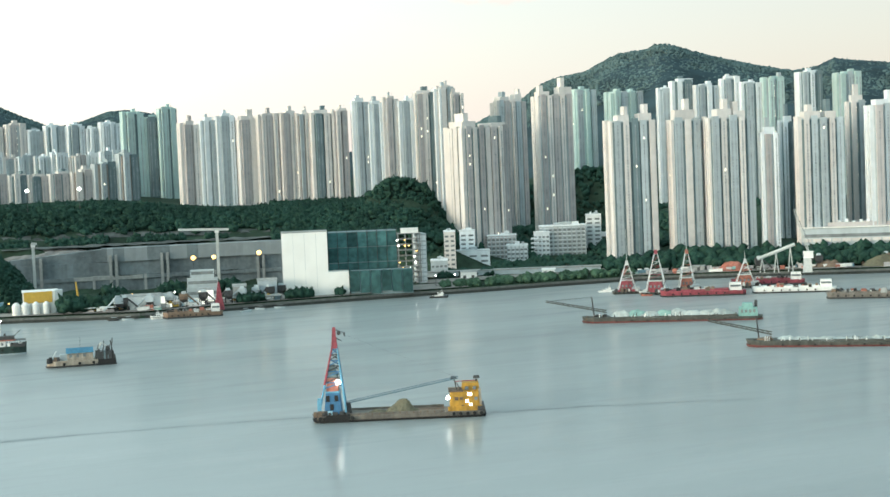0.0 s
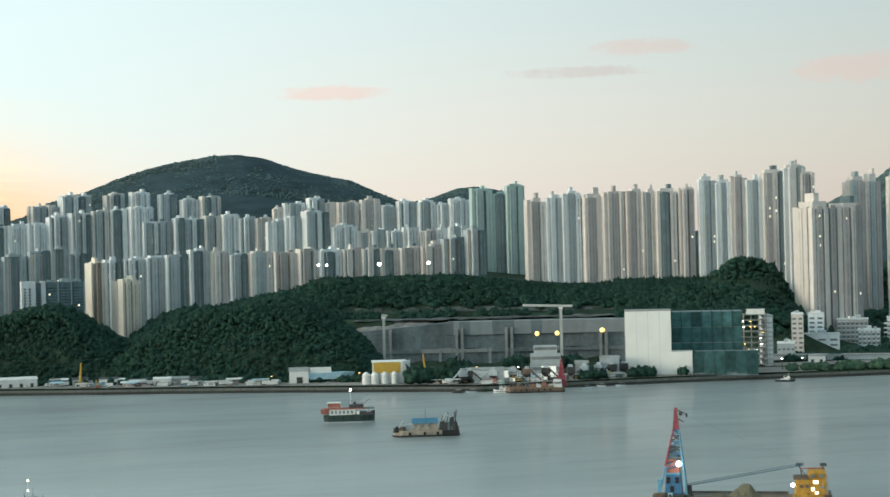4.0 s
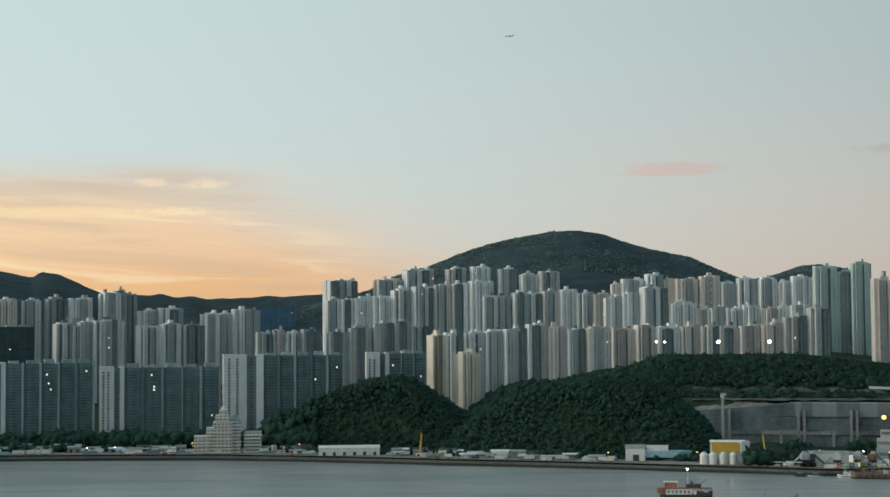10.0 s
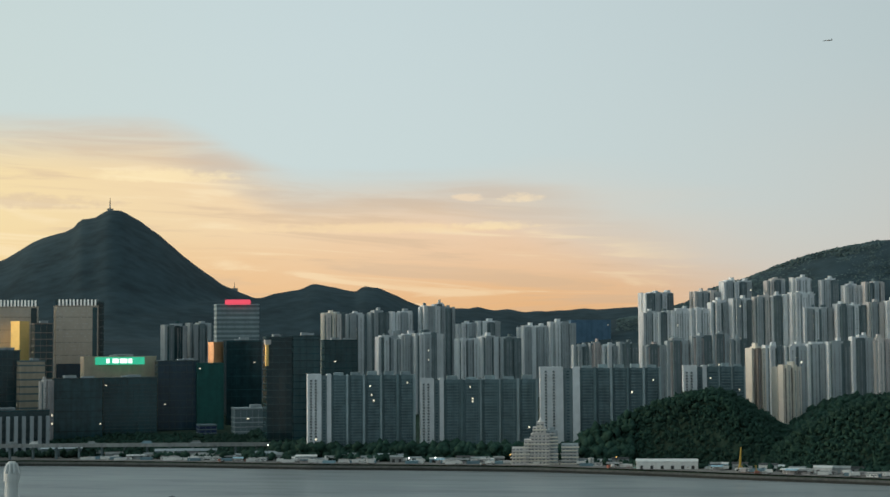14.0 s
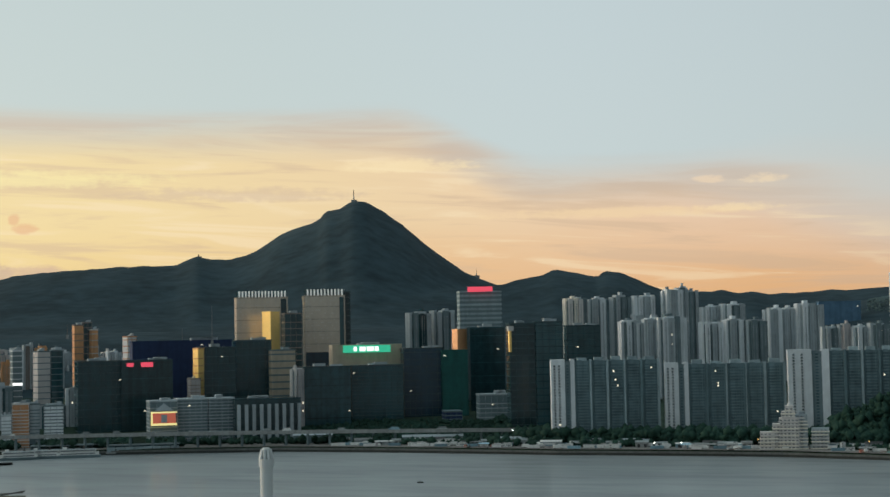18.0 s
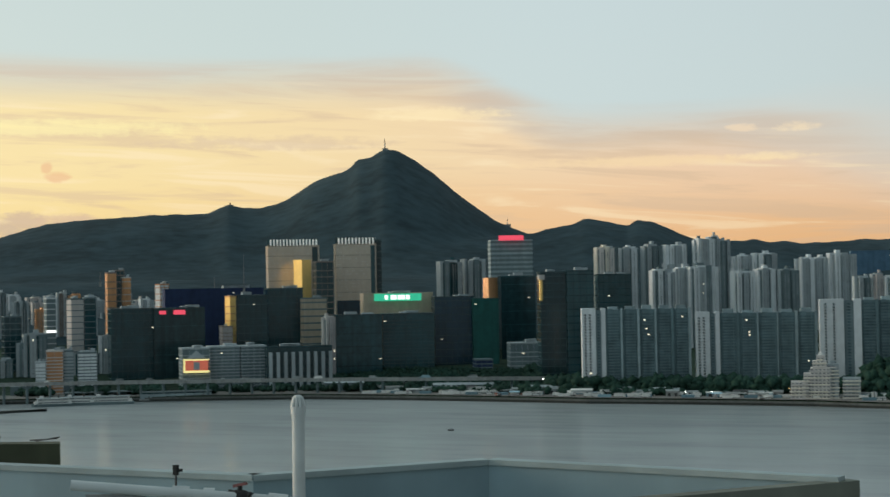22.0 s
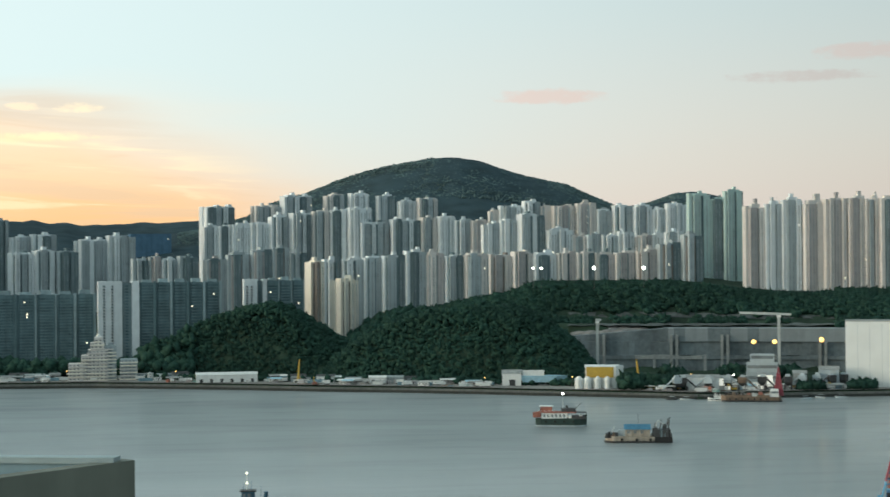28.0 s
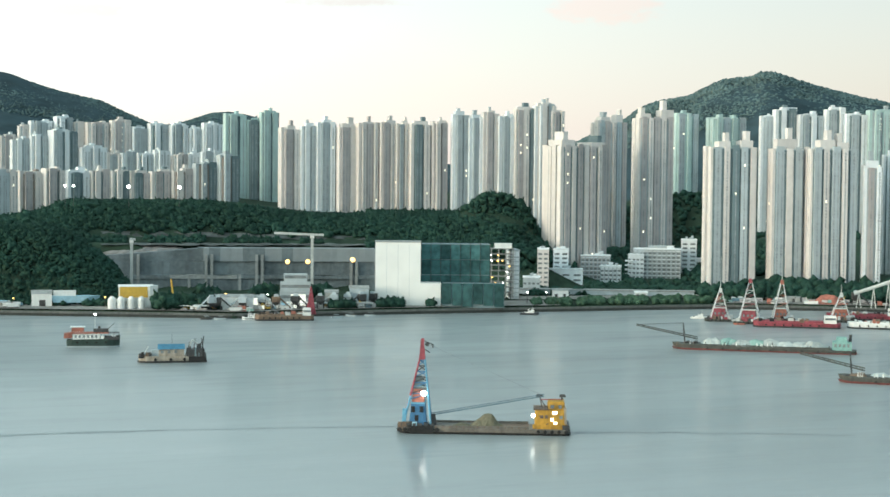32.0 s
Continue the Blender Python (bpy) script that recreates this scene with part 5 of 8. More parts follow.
for k in range(44):
    az = -23.5 + k * 0.62 + rnd.uniform(-0.2, 0.2)
    if -9.0 < az < -6.4 or -4.8 < az < -1.6:
        continue
    shed(az, shore(az) + rnd.uniform(34, 54), rnd.uniform(9, 20), rnd.uniform(6, 10), rnd.uniform(3.2, 5.5), rnd.choice((WHITE, GREYS, GREYS, DULLB, CONC)), rnd.choice((CONC, GREYS, WHITE, STEEL)),
         rnd.choice(("small pale shed with a pitched metal roof", "low grey waterfront workshop shed")), rnd.uniform(-8, 8))
shed(-3.31, 1400, 53, 16, 6.5, WHITE, WHITE, "long white warehouse beside the quay", 2, doors=6)
shed(-1.6, 1397, 9, 8, 4.5, STEEL, CONC, "dark open shed beside the warehouse")


def terraced_block():
    """A pale stepped building with balconies at every floor."""
    ob = thing("terraced_block", at(-7.9, 1440, 5), "pale stepped apartment building with stacked balconies", "building")
    rt = random.Random(5)
    for w, d, z0, z1, x, y in ((13, 12, 0, 16, -17, 0), (9, 14, 0, 23, -8, 1), (17, 16, 0, 28, 2, 0), (12, 14, 28, 34, 1.5, 0.6), (7, 11, 34, 39, 2.5, 1.2), (10, 14, 0, 31, 13, 2.5), (15, 12, 0, 19, 29, 3)):
        body = part("storey_block", Shape().box(x - w / 2, x + w / 2, y, y + d, z0, z1), WALLS["cream" if x < 10 else "grey"], ob)
        g = Shape()
        for k in range(int((z1 - z0) / 3.0)):
            z = z0 + k * 3.0 + 0.5
            a0, a1 = x - w / 2 - rt.uniform(0, 1.6), x + w / 2 + rt.uniform(-2.5, 0.8)
            part("balcony", Shape().box(a0, a1, y - rt.uniform(1.0, 2.4), y + 0.4, z, z + 1.0), WALLS["pale_cream"] if rt.random() < 0.7 else WALLS["cream"], body)
            for i in range(max(1, int(w / 3.4))):
                pane_row(g, "y", y - 0.08, x - w / 2 + 1.7 + i * 3.4, z + 1.1, 2.0, 1.0)
        part("glazing", g, GLASS, body, "dark windows behind the balconies", kind="stuff")
    part("turret", Shape().tube((2.5, 5, 38.5), (2.5, 5, 42.5), 2.4, 0.5, 8), WHITE, ob, "white pointed rooftop turret")
    part("roof_tank", Shape().box(11, 15, 6, 10, 31, 33.5), WALLS["grey"], ob)
    return ob


terraced_block()


def boat_hall():
    """The pale shed with a long hull-shaped roof."""
    ob = thing("boat_hall", at(7.75, 1325, 5.2), "pale shed joined to a long white hull-shaped hall", "shed")
    part("shed_wall", Shape().box(-26, -10, -6, 6, 0, 10), WHITE, ob)
    part("shed_roof", gabled(16, 12, 10, 3), CONC, ob).location = (-18, 0, 0)
    part("hall", Shape().prism([(-9, -4), (18, -5), (26, 0), (18, 5), (-9, 4)], 2.5, 8, 1.15), PALEB, ob, "pale blue-white hull")
    part("upper_hall", Shape().box(-9, 9, -3.5, 3.5, 8, 12.2), WHITE, ob)
    for x in (-6, 2, 10, 17):
        part("prop", Shape().box(x - 0.4, x + 0.4, -3, 3, 0, 2.6), CONC, ob)
    part("door", Shape().box(-20, -15, -6.15, -5.9, 0, 5), STEEL, ob)
    return ob


boat_hall()


def batching_plant():
    """Yellow-roofed hall with rounded silos before it."""
    ob = thing("batching_plant", at(10.15, 1292, 5.2), "concrete plant with a yellow roof and rounded white silos", "plant")
    part("hall", Shape().box(-12, 15, 0, 14, 0, 17), WHITE, ob)
    part("yellow_front", Shape().box(-11, 11, -0.6, -0.05, 8.6, 17.2), YELLOW, ob, "bright yellow cladding panel")
    part("roof", gabled(27.6, 14.4, 17.1, 1.6, 0.2), WHITE, ob).location = (1.5, 7, 0)
    for x, r in ((-17, 3.4), (-10, 3.4), (-2, 3.0), (6, 2.8)):
        silo = part("silo", Shape().tube((x, -3.5, 0), (x, -3.5, 7.5), r, r, 14), WHITE, ob)
        part("silo_cap", Shape().tube((x, -3.5, 7.5), (x, -3.5, 9.8), r, r * 0.35, 14), WHITE, silo)
    part("annex", Shape().box(13, 19, -2, 8, 0, 18), WALLS["grey"], ob)
    return ob


batching_plant()


def lattice_mast(ob, x0, y0, x1, y1, z0, z1, w, mat, bays=6, r=0.22):
    """Four legs with cross braces, from a foot point to a head point."""
    s = Shape()
    for i in range(bays):
        t0, t1 = i / bays, (i + 1) / bays
        c0 = Vector((x0 + (x1 - x0) * t0, y0 + (y1 - y0) * t0, z0 + (z1 - z0) * t0))
        c1 = Vector((x0 + (x1 - x0) * t1, y0 + (y1 - y0) * t1, z0 + (z1 - z0) * t1))
        for sx, sy in ((-1, -1), (1, -1), (1, 1), (-1, 1)):
            o = Vector((sx * w / 2, sy * w / 2, 0))
            s.tube(c0 + o, c1 + o, r, r, 5)
        s.tube(c0 + Vector((-w / 2, -w / 2, 0)), c1 + Vector((w / 2, -w / 2, 0)), r * 0.7, r * 0.7, 4)
        s.tube(c0 + Vector((w / 2, w / 2, 0)), c1 + Vector((-w / 2, w / 2, 0)), r * 0.7, r * 0.7, 4)
        s.tube(c1 + Vector((-w / 2, -w / 2, 0)), c1 + Vector((w / 2, -w / 2, 0)), r * 0.7, r * 0.7, 4)
    return part("lattice", s, mat, ob)


def tower_crane(az, dist, z, top, j0, j1, label):
    ob = thing("tower_crane", at(az, dist, z), label, "crane", "quarry cranes")
    part("mast", Shape().box(-1.3, 1.3, -1.3, 1.3, 0, top - z), PALEG, ob)
    jib = part("jib", Shape().box(j0, j1, -0.8, 0.8, top - z - 1.2, top - z + 0.9), PALEG, ob)
    jib.rotation_euler = (0, radians(2.0), 0)
    part("slewing_ring", Shape().box(-1.9, 1.9, -1.9, 1.9, top - z - 3.2, top - z - 1.2), WHITE, ob)
    part("footing", Shape().box(-3, 3, -3, 3, 0, 1.5), CONC, ob)
    return ob


PALEG = material("pale_grey_steel", (0.5, 0.52, 0.5), 0.6, vary=0.15, grain=0.6)
tower_crane(16.49, 1470, 5, 59, -37, 9, "pale tower crane with a long flat jib")
tower_crane(10.07, 1470, 5, 54, -3.5, 2, "pale mast in the quarry with a short head")


def lamp_post(az, dist, z, top, mat, label, size=1.1, heads=1, group="lamp posts"):
    ob = thing("lamp_post", at(az, dist, z), label, "lamp", group)
    h = top - z
    part("pole", Shape().tube((0, 0, 0), (0, 0, h), 0.3, 0.16, 8), STEEL, ob)
    part("arm", Shape().box(-1.4, 1.4, -0.15, 0.15, h - 0.3, h), STEEL, ob)
    for i in range(heads):
        x = 0 if heads == 1 else -1.3 + 2.6 * i / (heads - 1)
        # ball larger than a real lamp: its bloom is built into the shape
        part("lamp_head", Shape().ball((x, -0.4, h + size * 0.6), size), mat, ob, "glowing lamp head enlarged to its bloom")
    return ob


for az, d, top in ((7.77, 1620, 100.5), (8.06, 1620, 100.4), (9.97, 1620, 99.8), (11.75, 1620, 99.7)):
    lamp_post(az, d, land_height(az, d), top, LAMPW, "tall floodlight mast with a white lamp", 1.75 if az > 9 else 1.2, group="hill floodlights")
for az, d, top in ((15.61, 1400, 36), (16.34, 1420, 35), (17.96, 1330, 41.5)):
    lamp_post(az, d, 5, top, LAMPO, "tall site floodlight glowing orange", 2.0, group="site floodlights")
for az, top, mat in ((-12.55, 9, LAMPW), (-11.6, 9.5, LAMPW), (-8.9, 13, LAMPO), (-5.1, 13, LAMPO), (6.0, 11, LAMPO), (9.15, 13, LAMPO), (12.4, 14, LAMPO), (14.35, 12, LAMPW),
                     (13.4, 17, LAMPO), (17.4, 17, LAMPW), (17.7, 12, LAMPW), (24.3, 14, LAMPW), (25.0, 14, LAMPW), (13.0, 9, LAMPW), (14.0, 13, LAMPO), (14.9, 16, LAMPW), (15.3, 11, LAMPW), (16.1, 13, LAMPO), (16.9, 10, LAMPW), (18.2, 15, LAMPW), (18.6, 10, LAMPW), (-17.6, 20, LAMPW)):
    lamp_post(az, shore(az) + 30, 5.2, top, mat, "yard lamp post, lit at dusk", 0.55, group="yard lamps")


def crawler_crane(az, dist, label, mat, h=20, lean=3):
    ob = thing("mobile_crane", at(az, dist, 5.2), label, "crane")
    part("carriage", Shape().box(-3, 3, -1.4, 1.4, 0.5, 1.6), STEEL, ob)
    part("cab", Shape().box(-1.5, 2.5, -1.3, 1.3, 1.6, 3.8), mat, ob)
    part("boom", Shape().tube((0, 0, 2.5), (lean, 0, h), 1.1, 0.6, 8), mat, ob)
    for x in (-2.4, 0, 2.4):
        part("wheel", Shape().tube((x, -1.5, 0.6), (x, 1.5, 0.6), 0.6, 0.6, 10), RUBBER, ob)
    return ob


crawler_crane(-0.75, 1376, "yellow mobile crane with its boom raised", YELLOW, 20, 1.2)
crawler_crane(11.55, 1330, "yellow mobile crane on the quarry floor", YELLOW, 21, -2)


def control_block():
    ob = thing("site_office", at(15.9, 1352, 5.2), "white stepped site office with dark window bands", "building")
    for w, z0, z1 in ((27, 0, 9), (26, 9.0, 17), (20, 17, 24)):
        part("storey", Shape().box(-w / 2, w / 2, 0, 9, z0, z1), WALLS["grey"], ob)
        part("window_band", Shape().box(-w / 2 + 0.8, w / 2 - 0.8, -0.15, 0.2, z0 + 3.2, z0 + 5.8), GLASS, ob)
    return ob


control_block()
# LITW walls glow themselves in place of lamplight falling on them
for az, w, h, mat in ((13.7, 31, 10, WHITE), (12.3, 16, 7, CONC), (14.5, 14, 9, LITW := material("glowing_shed_wall", (0.7, 0.7, 0.62), 0.7, emit=(1.0, 0.95, 0.85, 0.42))), (16.0, 12, 11, LITW), (17.2, 11, 12, CONC), (18.2, 16, 15, WALLS["grey"])):
    shed(az, shore(az) + 28, w, 11, h, mat, CONC, "pale site shed at the quarry berth" if mat is not LITW else "site shed with walls glowing for lamplight at the quarry berth", doors=max(1, int(w / 9)))


def loading_hopper(m, mat, label):
    """A steel bin on legs with a chute and a sloping conveyor."""
    ob = thing("loading_hopper", m, label, "hopper", "berth hoppers")
    for x in (-2.6, 2.6):
        for y in (-2, 2):
            part("leg", Shape().box(x - 0.25, x + 0.25, y - 0.25, y + 0.25, 0, 6.2), STEEL, ob)
    part("bin", Shape().box(-3.2, 3.2, -2.6, 2.6, 6, 10.5), mat, ob)
    part("funnel", Shape().prism([(-3, -2.4), (3, -2.4), (3, 2.4), (-3, 2.4)], 6, 3.2, 0.35), STEEL, ob)
    part("conveyor", Shape().tube((3, 0, 9.5), (12, 0, 1.2), 0.7, 0.7, 6), mat, ob)
    part("walkway", Shape().box(-3.8, 3.8, -3.2, -2.6, 7.6, 7.8), STEEL, ob)
    part("hood", Shape().box(-1.5, 2.2, -1.6, 1.6, 10.5, 12.4, 0.3), WALLS["grey"], ob)
    return ob


hop = [loading_hopper(at(13.1, shore(13.1) + 14, 5.2, 5), STEEL, "dark steel loading hopper on legs"), loading_hopper(at(14.0, shore(14.0) + 16, 5.2, 175), WALLS["grey"], "grey steel loading hopper on legs"),
       loading_hopper(at(15.2, shore(15.2) + 13, 5.2, -8), RUST, "rusty loading hopper on legs")]
rh = random.Random(44)
for az in (14.7, 15.9, 16.8, 17.3, 17.8, 18.3, 18.7, 12.9, 35.9, 38.0, 40.3, 41.6):
    copy_thing(rh.choice(hop), at(az, shore(az) + rh.uniform(10, 26), 5.2, rh.choice((0, 180)) + rh.uniform(-20, 20)))


def screen_building():
    """Tall blank white hall with a low wing; netted scaffold blocks beside it."""
    ob = thing("white_hall", at(19.6, 1322, 4), "tall blank white industrial hall with a low wing", "building")
    part("hall", Shape().box(-19, 19, 0, 24, 0, 54), WALLS["offwhite"], ob)
    part("low_wing", Shape().box(19, 36, 0, 20, 0, 20), WALLS["offwhite"], ob)
    part("coping", Shape().box(-19.3, 19.3, -0.3, 24.3, 54, 54.8), CONC, ob)
    for x in (-9.5, 0, 9.5):
        part("panel_joint", Shape().box(x - 0.08, x + 0.08, -0.04, 0.1, 1, 53), WALLS["grey"], ob)
    net = thing("netted_building", at(21.9, 1345, 4), "building under green scaffold netting", "building")
    part("frame", Shape().box(-34, 24, 1, 24, 0, 52), WALLS["slate"], net)
    for i in range(7):
        for j in range(4):
            part("net_panel", Shape().box(-34.2 + i * 8.4, -26.2 + i * 8.4, 0.2 + 0.35 * ((i * 3 + j) % 3), 0.95, j * 13, j * 13 + 12.4), NET, net)
    for i in range(8):
        part("scaffold_pole", Shape().tube((-34.4 + i * 8.4, -0.3, 0), (-34.4 + i * 8.4, -0.3, 53.5), 0.22, 0.22, 6), STEEL, net)
    low = thing("netted_podium", at(22.3, 1318, 4), "low podium under green scaffold netting", "building")
    part("frame", Shape().box(-25, 27, 0.5, 18, 0, 20), WALLS["slate"], low)
    for i in range(6):
        part("net_panel", Shape().box(-25.5 + i * 8.8, -17.5 + i * 8.8, -0.4 - 0.3 * (i % 2), 0.3, 3 - (i % 3), 20.2), NET, low)
    site = thing("building_site", at(23.25, 1420, 5), "half-built block with lamps on its open floors", "building")
    for k in range(9):
        part("floor_slab", Shape().box(-14, 14, 0, 16, 4 + k * 5.0, 4.6 + k * 5.0), CONC, site)
    for x in (-13, -6.5, 0, 6.5, 13):
        part("column", Shape().box(x - 0.5, x + 0.5, 1, 2, 0, 44.5), CONC, site)
    r = random.Random(3)
    for k in range(16):
        part("work_lamp", Shape().box(-0.7, 0.7, -0.2, 0.2, -0.4, 0.4), LAMPO if k % 3 else LAMPW, site, "glowing work lamp").location = (r.uniform(-12, 12), 0.8, 3.4 + 5.0 * r.randint(2, 7))
    part("roof_house", Shape().box(-4, 12, 3, 12, 44, 49), WHITE, site)
    office(23.85, 1425, 8, 47, ("white", "grey"), "narrow white block beside the building site", floor_h=4, roof=False, group="bay offices")


NET = material("scaffold_net", (0.05, 0.115, 0.115), 0.85, vary=0.35, grain=0.25, stain=0.09, per_object=0.35, spec=0.1)
screen_building()

def bay_block(az, d, w, top, mat, label, cols, frame=False, balconies=False, turn=0.0, base=6):
    """A low block by the bay: window grid, plinth, parapet, optional frame columns and balconies, rooftop boxes."""
    rb = random.Random(int(az * 100))
    ob = thing("bay_office", at(az, d, base - 2, turn), label, "building", "bay offices")
    h, x = top - base + 2, w / 2
    part("body", Shape().box(-x, x, 0, 17, 0, h), mat, ob)
    part("parapet", Shape().box(-x - 0.3, x + 0.3, -0.3, 17.3, h - 0.3, h + 1.0), WALLS["white"], ob)
    rows = max(2, int((h - 4) / 4.2))
    g = Shape()
    for k in range(rows):
        for c in range(cols):
            pane_row(g, "y", -0.12, -x + (c + 0.5) * w / cols, 4 + k * (h - 5) / rows, w / cols * 0.62, 1.9)
    part("glazing", g, GLASS, ob, "grey window rows", kind="stuff")
    if frame:
        for c in range(cols + 1):
            cx = -x + 0.4 + c * (w - 0.8) / cols
            part("column", Shape().box(cx - 0.4, cx + 0.4, -1.2, 0.2, 0, h - 0.5), WALLS["grey"], ob)
        for k in range(1, rows + 1):
            z = 2.8 + k * (h - 5) / rows
            part("floor_edge", Shape().box(-x, x, -1.0, 0.1, z, z + 0.7), WALLS["white"], ob)
    if balconies:
        for k in range(rows):
            z = 3.0 + k * (h - 5) / rows
            part("balcony", Shape().box(-x - 3.2, -x + 5.5, -3.0, 6, z, z + 1.5, 0.2), WALLS["white"], ob, "white rounded end balcony")
    for k in range(3):
        cx = rb.uniform(-0.75, 0.45) * x
        part("roof_plant", Shape().box(cx, cx + rb.uniform(0.2, 0.45) * x, 4, 11, h - 0.2, h + rb.uniform(2.0, 4.6)), rb.choice((WALLS["white"], WALLS["grey"])), ob)
    return ob


bay_block(25.69, 1546, 33, 24, WALLS["white"], "white low industrial block by the bay", 3)
bay_block(25.5, 1562, 15, 43, WALLS["white"], "white upper block with a lift tower", 2)
bay_block(26.75, 1611, 30, 35, WALLS["pink"], "grey concrete framed block by the bay", 7, frame=True)
bay_block(27.3, 1580, 21, 26, WALLS["white"], "white annex raised on columns", 5, frame=True)
bay_block(28.95, 1623, 48, 42, WALLS["grey"], "grey-white office block with rounded end balconies", 10, frame=True, balconies=True)
bay_block(28.2, 1618, 16, 36, WALLS["white"], "white stepped end of the office block", 4, balconies=True)
bay_block(30.08, 1650, 16, 51, WALLS["white"], "white lift tower of the office block", 2)
bay_block(30.55, 1700, 30, 29, WALLS["white"], "white industrial block with small windows", 8)
bay_block(31.2, 1685, 22, 33, WALLS["white"], "plain white industrial block by the bay", 2)
bay_block(24.86, 1519, 11, 45, WALLS["cream"], "narrow pale block beside the building site", 2)
bay_block(24.45, 1480, 16, 20, WALLS["grey"], "low grey block beside the building site", 4)
shed(25.5, 1440, 15, 9, 6.0, WHITE, CONC, "small white shed on the bay shore")
shed(28.4, 1452, 12, 8, 4.5, WHITE, WHITE, "small white hut by the bay road")
s = thing("ferry_shed", at(27.0, 1462, 6), "long low pale transit shed along the bay road", "shed")
part("wall", Shape().box(-84, 84, 0, 12, 0, 4), WALLS["grey"], s)
part("roof", Shape().box(-85, 85, -1, 13, 4, 4.8), CONC, s)
s = thing("cargo_hall", at(39.2, 1480, 20), "wide pale cargo hall above the berth", "building")
part("hall", Shape().box(-46, 60, 0, 40, 0, 17), WALLS["grey"], s)
part("upper_storey", Shape().box(-24, 60, 6, 36, 17, 22), WALLS["pink"], s)
for k in range(12):
    part("parapet_panel", Shape().box(-45 + k * 8.8, -37.4 + k * 8.8, -0.8, -0.2, 5 + (k % 2) * 0.2, 8), WALLS["cream"], s)
    part("roof_plant", Shape().box(-20 + k * 6.4, -17 + k * 6.4, 10, 16, 22, 23 + (k * 7 % 3)), WALLS["white"], s)
part("window_band", Shape().box(-45, 58, -0.3, 0.3, 9, 12), GLASS, s)
part("roof_edge", Shape().box(-47, 61, -1, 41, 17.4, 18.4), WHITE, s)


# ---- ferry piers under the viaduct ----
def pier_shed(az, dist, w, label, front=None):
    ob = thing("ferry_pier", at(az, dist, 0), label, "pier")
    part("deck", Shape().box(-w / 2, w / 2, 0, 20, 1.2, 2.6), CONC, ob)
    part("roof", Shape().box(-w / 2 + 1, w / 2 - 1, 1, 18, 8.5, 9.4), WALLS["slate"], ob)
    part("upper_deck", Shape().box(-w / 2 + 3, w / 2 - 20, 3, 16, 5.4, 6.0), WALLS["grey"], ob)
    for i in range(int(w / 6)):
        part("post", Shape().box(-w / 2 + 2 + i * 6, -w / 2 + 2.5 + i * 6, 1.4, 1.9, -2, 8.6), WALLS["slate"], ob)
    part("back_wall", Shape().box(-w / 2 + 1, w / 2 - 1, 16, 17, 2.6, 8.5), WALLS["dark"], ob)
    if front:
        for i in range(int(w / 9)):
            part("front_panel", Shape().box(-w / 2 + 1.2 + i * 9, -w / 2 + 9.4 + i * 9, 0.6, 1.2, 2.6, 7.4), WALLS[front], ob)
    return ob


pier_shed(-30.8, 1622, 74, "long pale-walled ferry pier with a flat roof", "fin")
pier_shed(-33.5, 1650, 70, "grey passenger pier with an upper deck")
s = Shape()
for i in range(24):
    a, b = -42 + i * 0.28, -42 + (i + 1) * 0.28
    s.face([spot(a, 1467 + 3 * i, 2.2), spot(b, 1470 + 3 * i, 2.2), spot(b, 1530, 2.2), spot(a, 1530, 2.2)])
    s.face([spot(a, 1465 + 3 * i, -2), spot(b, 1468 + 3 * i, -2), spot(b, 1470 + 3 * i, 2.2), spot(a, 1467 + 3 * i, 2.2)])
structure("breakwater", s, QUAY, "dark stone breakwater reaching into the harbour", "breakwater")

# ---- vessels ----
def hull(length, beam, depth, bow=0.22, stern=0.06, flare=1.06, sheer=0.8, z=-0.8):
    """A hull with pointed bow towards -x, rounded stern and a rising sheer."""
    s = Shape()
    L, B = length / 2, beam / 2
    plan = [(-L, 0.0), (-L + length * bow * 0.35, 0.62), (-L + length * bow, 1.0), (L - length * stern, 1.0), (L, 0.78)]
    ring = [(x, -B * k) for x, k in plan] + [(x, B * k) for x, k in reversed(plan[1:])]
    n = len(ring)
    for k, (x, y) in enumerate(ring):
        s.v.append((x * 0.97, y * 0.9, z))
    for k, (x, y) in enumerate(ring):
        rise = sheer * max(0.0, (-x / L)) ** 3
        s.v.append((x, y * flare, depth + rise))
    for k in range(n):
        j = (k + 1) % n
        s.f.append((k, j, n + j, n + k))
    s.f.append(tuple(n + k for k in range(n)))
    s.f.append(tuple(reversed(range(n))))
    return s


def pile(length, width, height, seed):
    """A heap with uneven sides."""
    s = Shape()
    n, m = 14, 7
    for i in range(n + 1):
        for j in range(m + 1):
            u, v = i / n * 2 - 1, j / m * 2 - 1
            r = max(0.0, 1 - math.sqrt(u * u + v * v))
            s.v.append((u * length / 2, v * width / 2, height * min(1, r * 1.35) + height * 0.35 * min(1, r * 3) * noise.noise(Vector((u * 3, v * 3, seed * 2.3)))))
    for i in range(n):
        for j in range(m):
            a = i * (m + 1) + j
            s.f.append((a, a + m + 1, a + m + 2, a + 1))
    return s


def tyres(ob, xs, y, z, r=0.8):
    me = Shape().tube((0, 0, 0), (0, -0.5, 0), r, r * 0.9, 10).mesh("tyre_fender", RUBBER)
    for x in xs:
        t = new("tyre_fender", me)
        t.parent = ob
        t.location = (x, y, z)


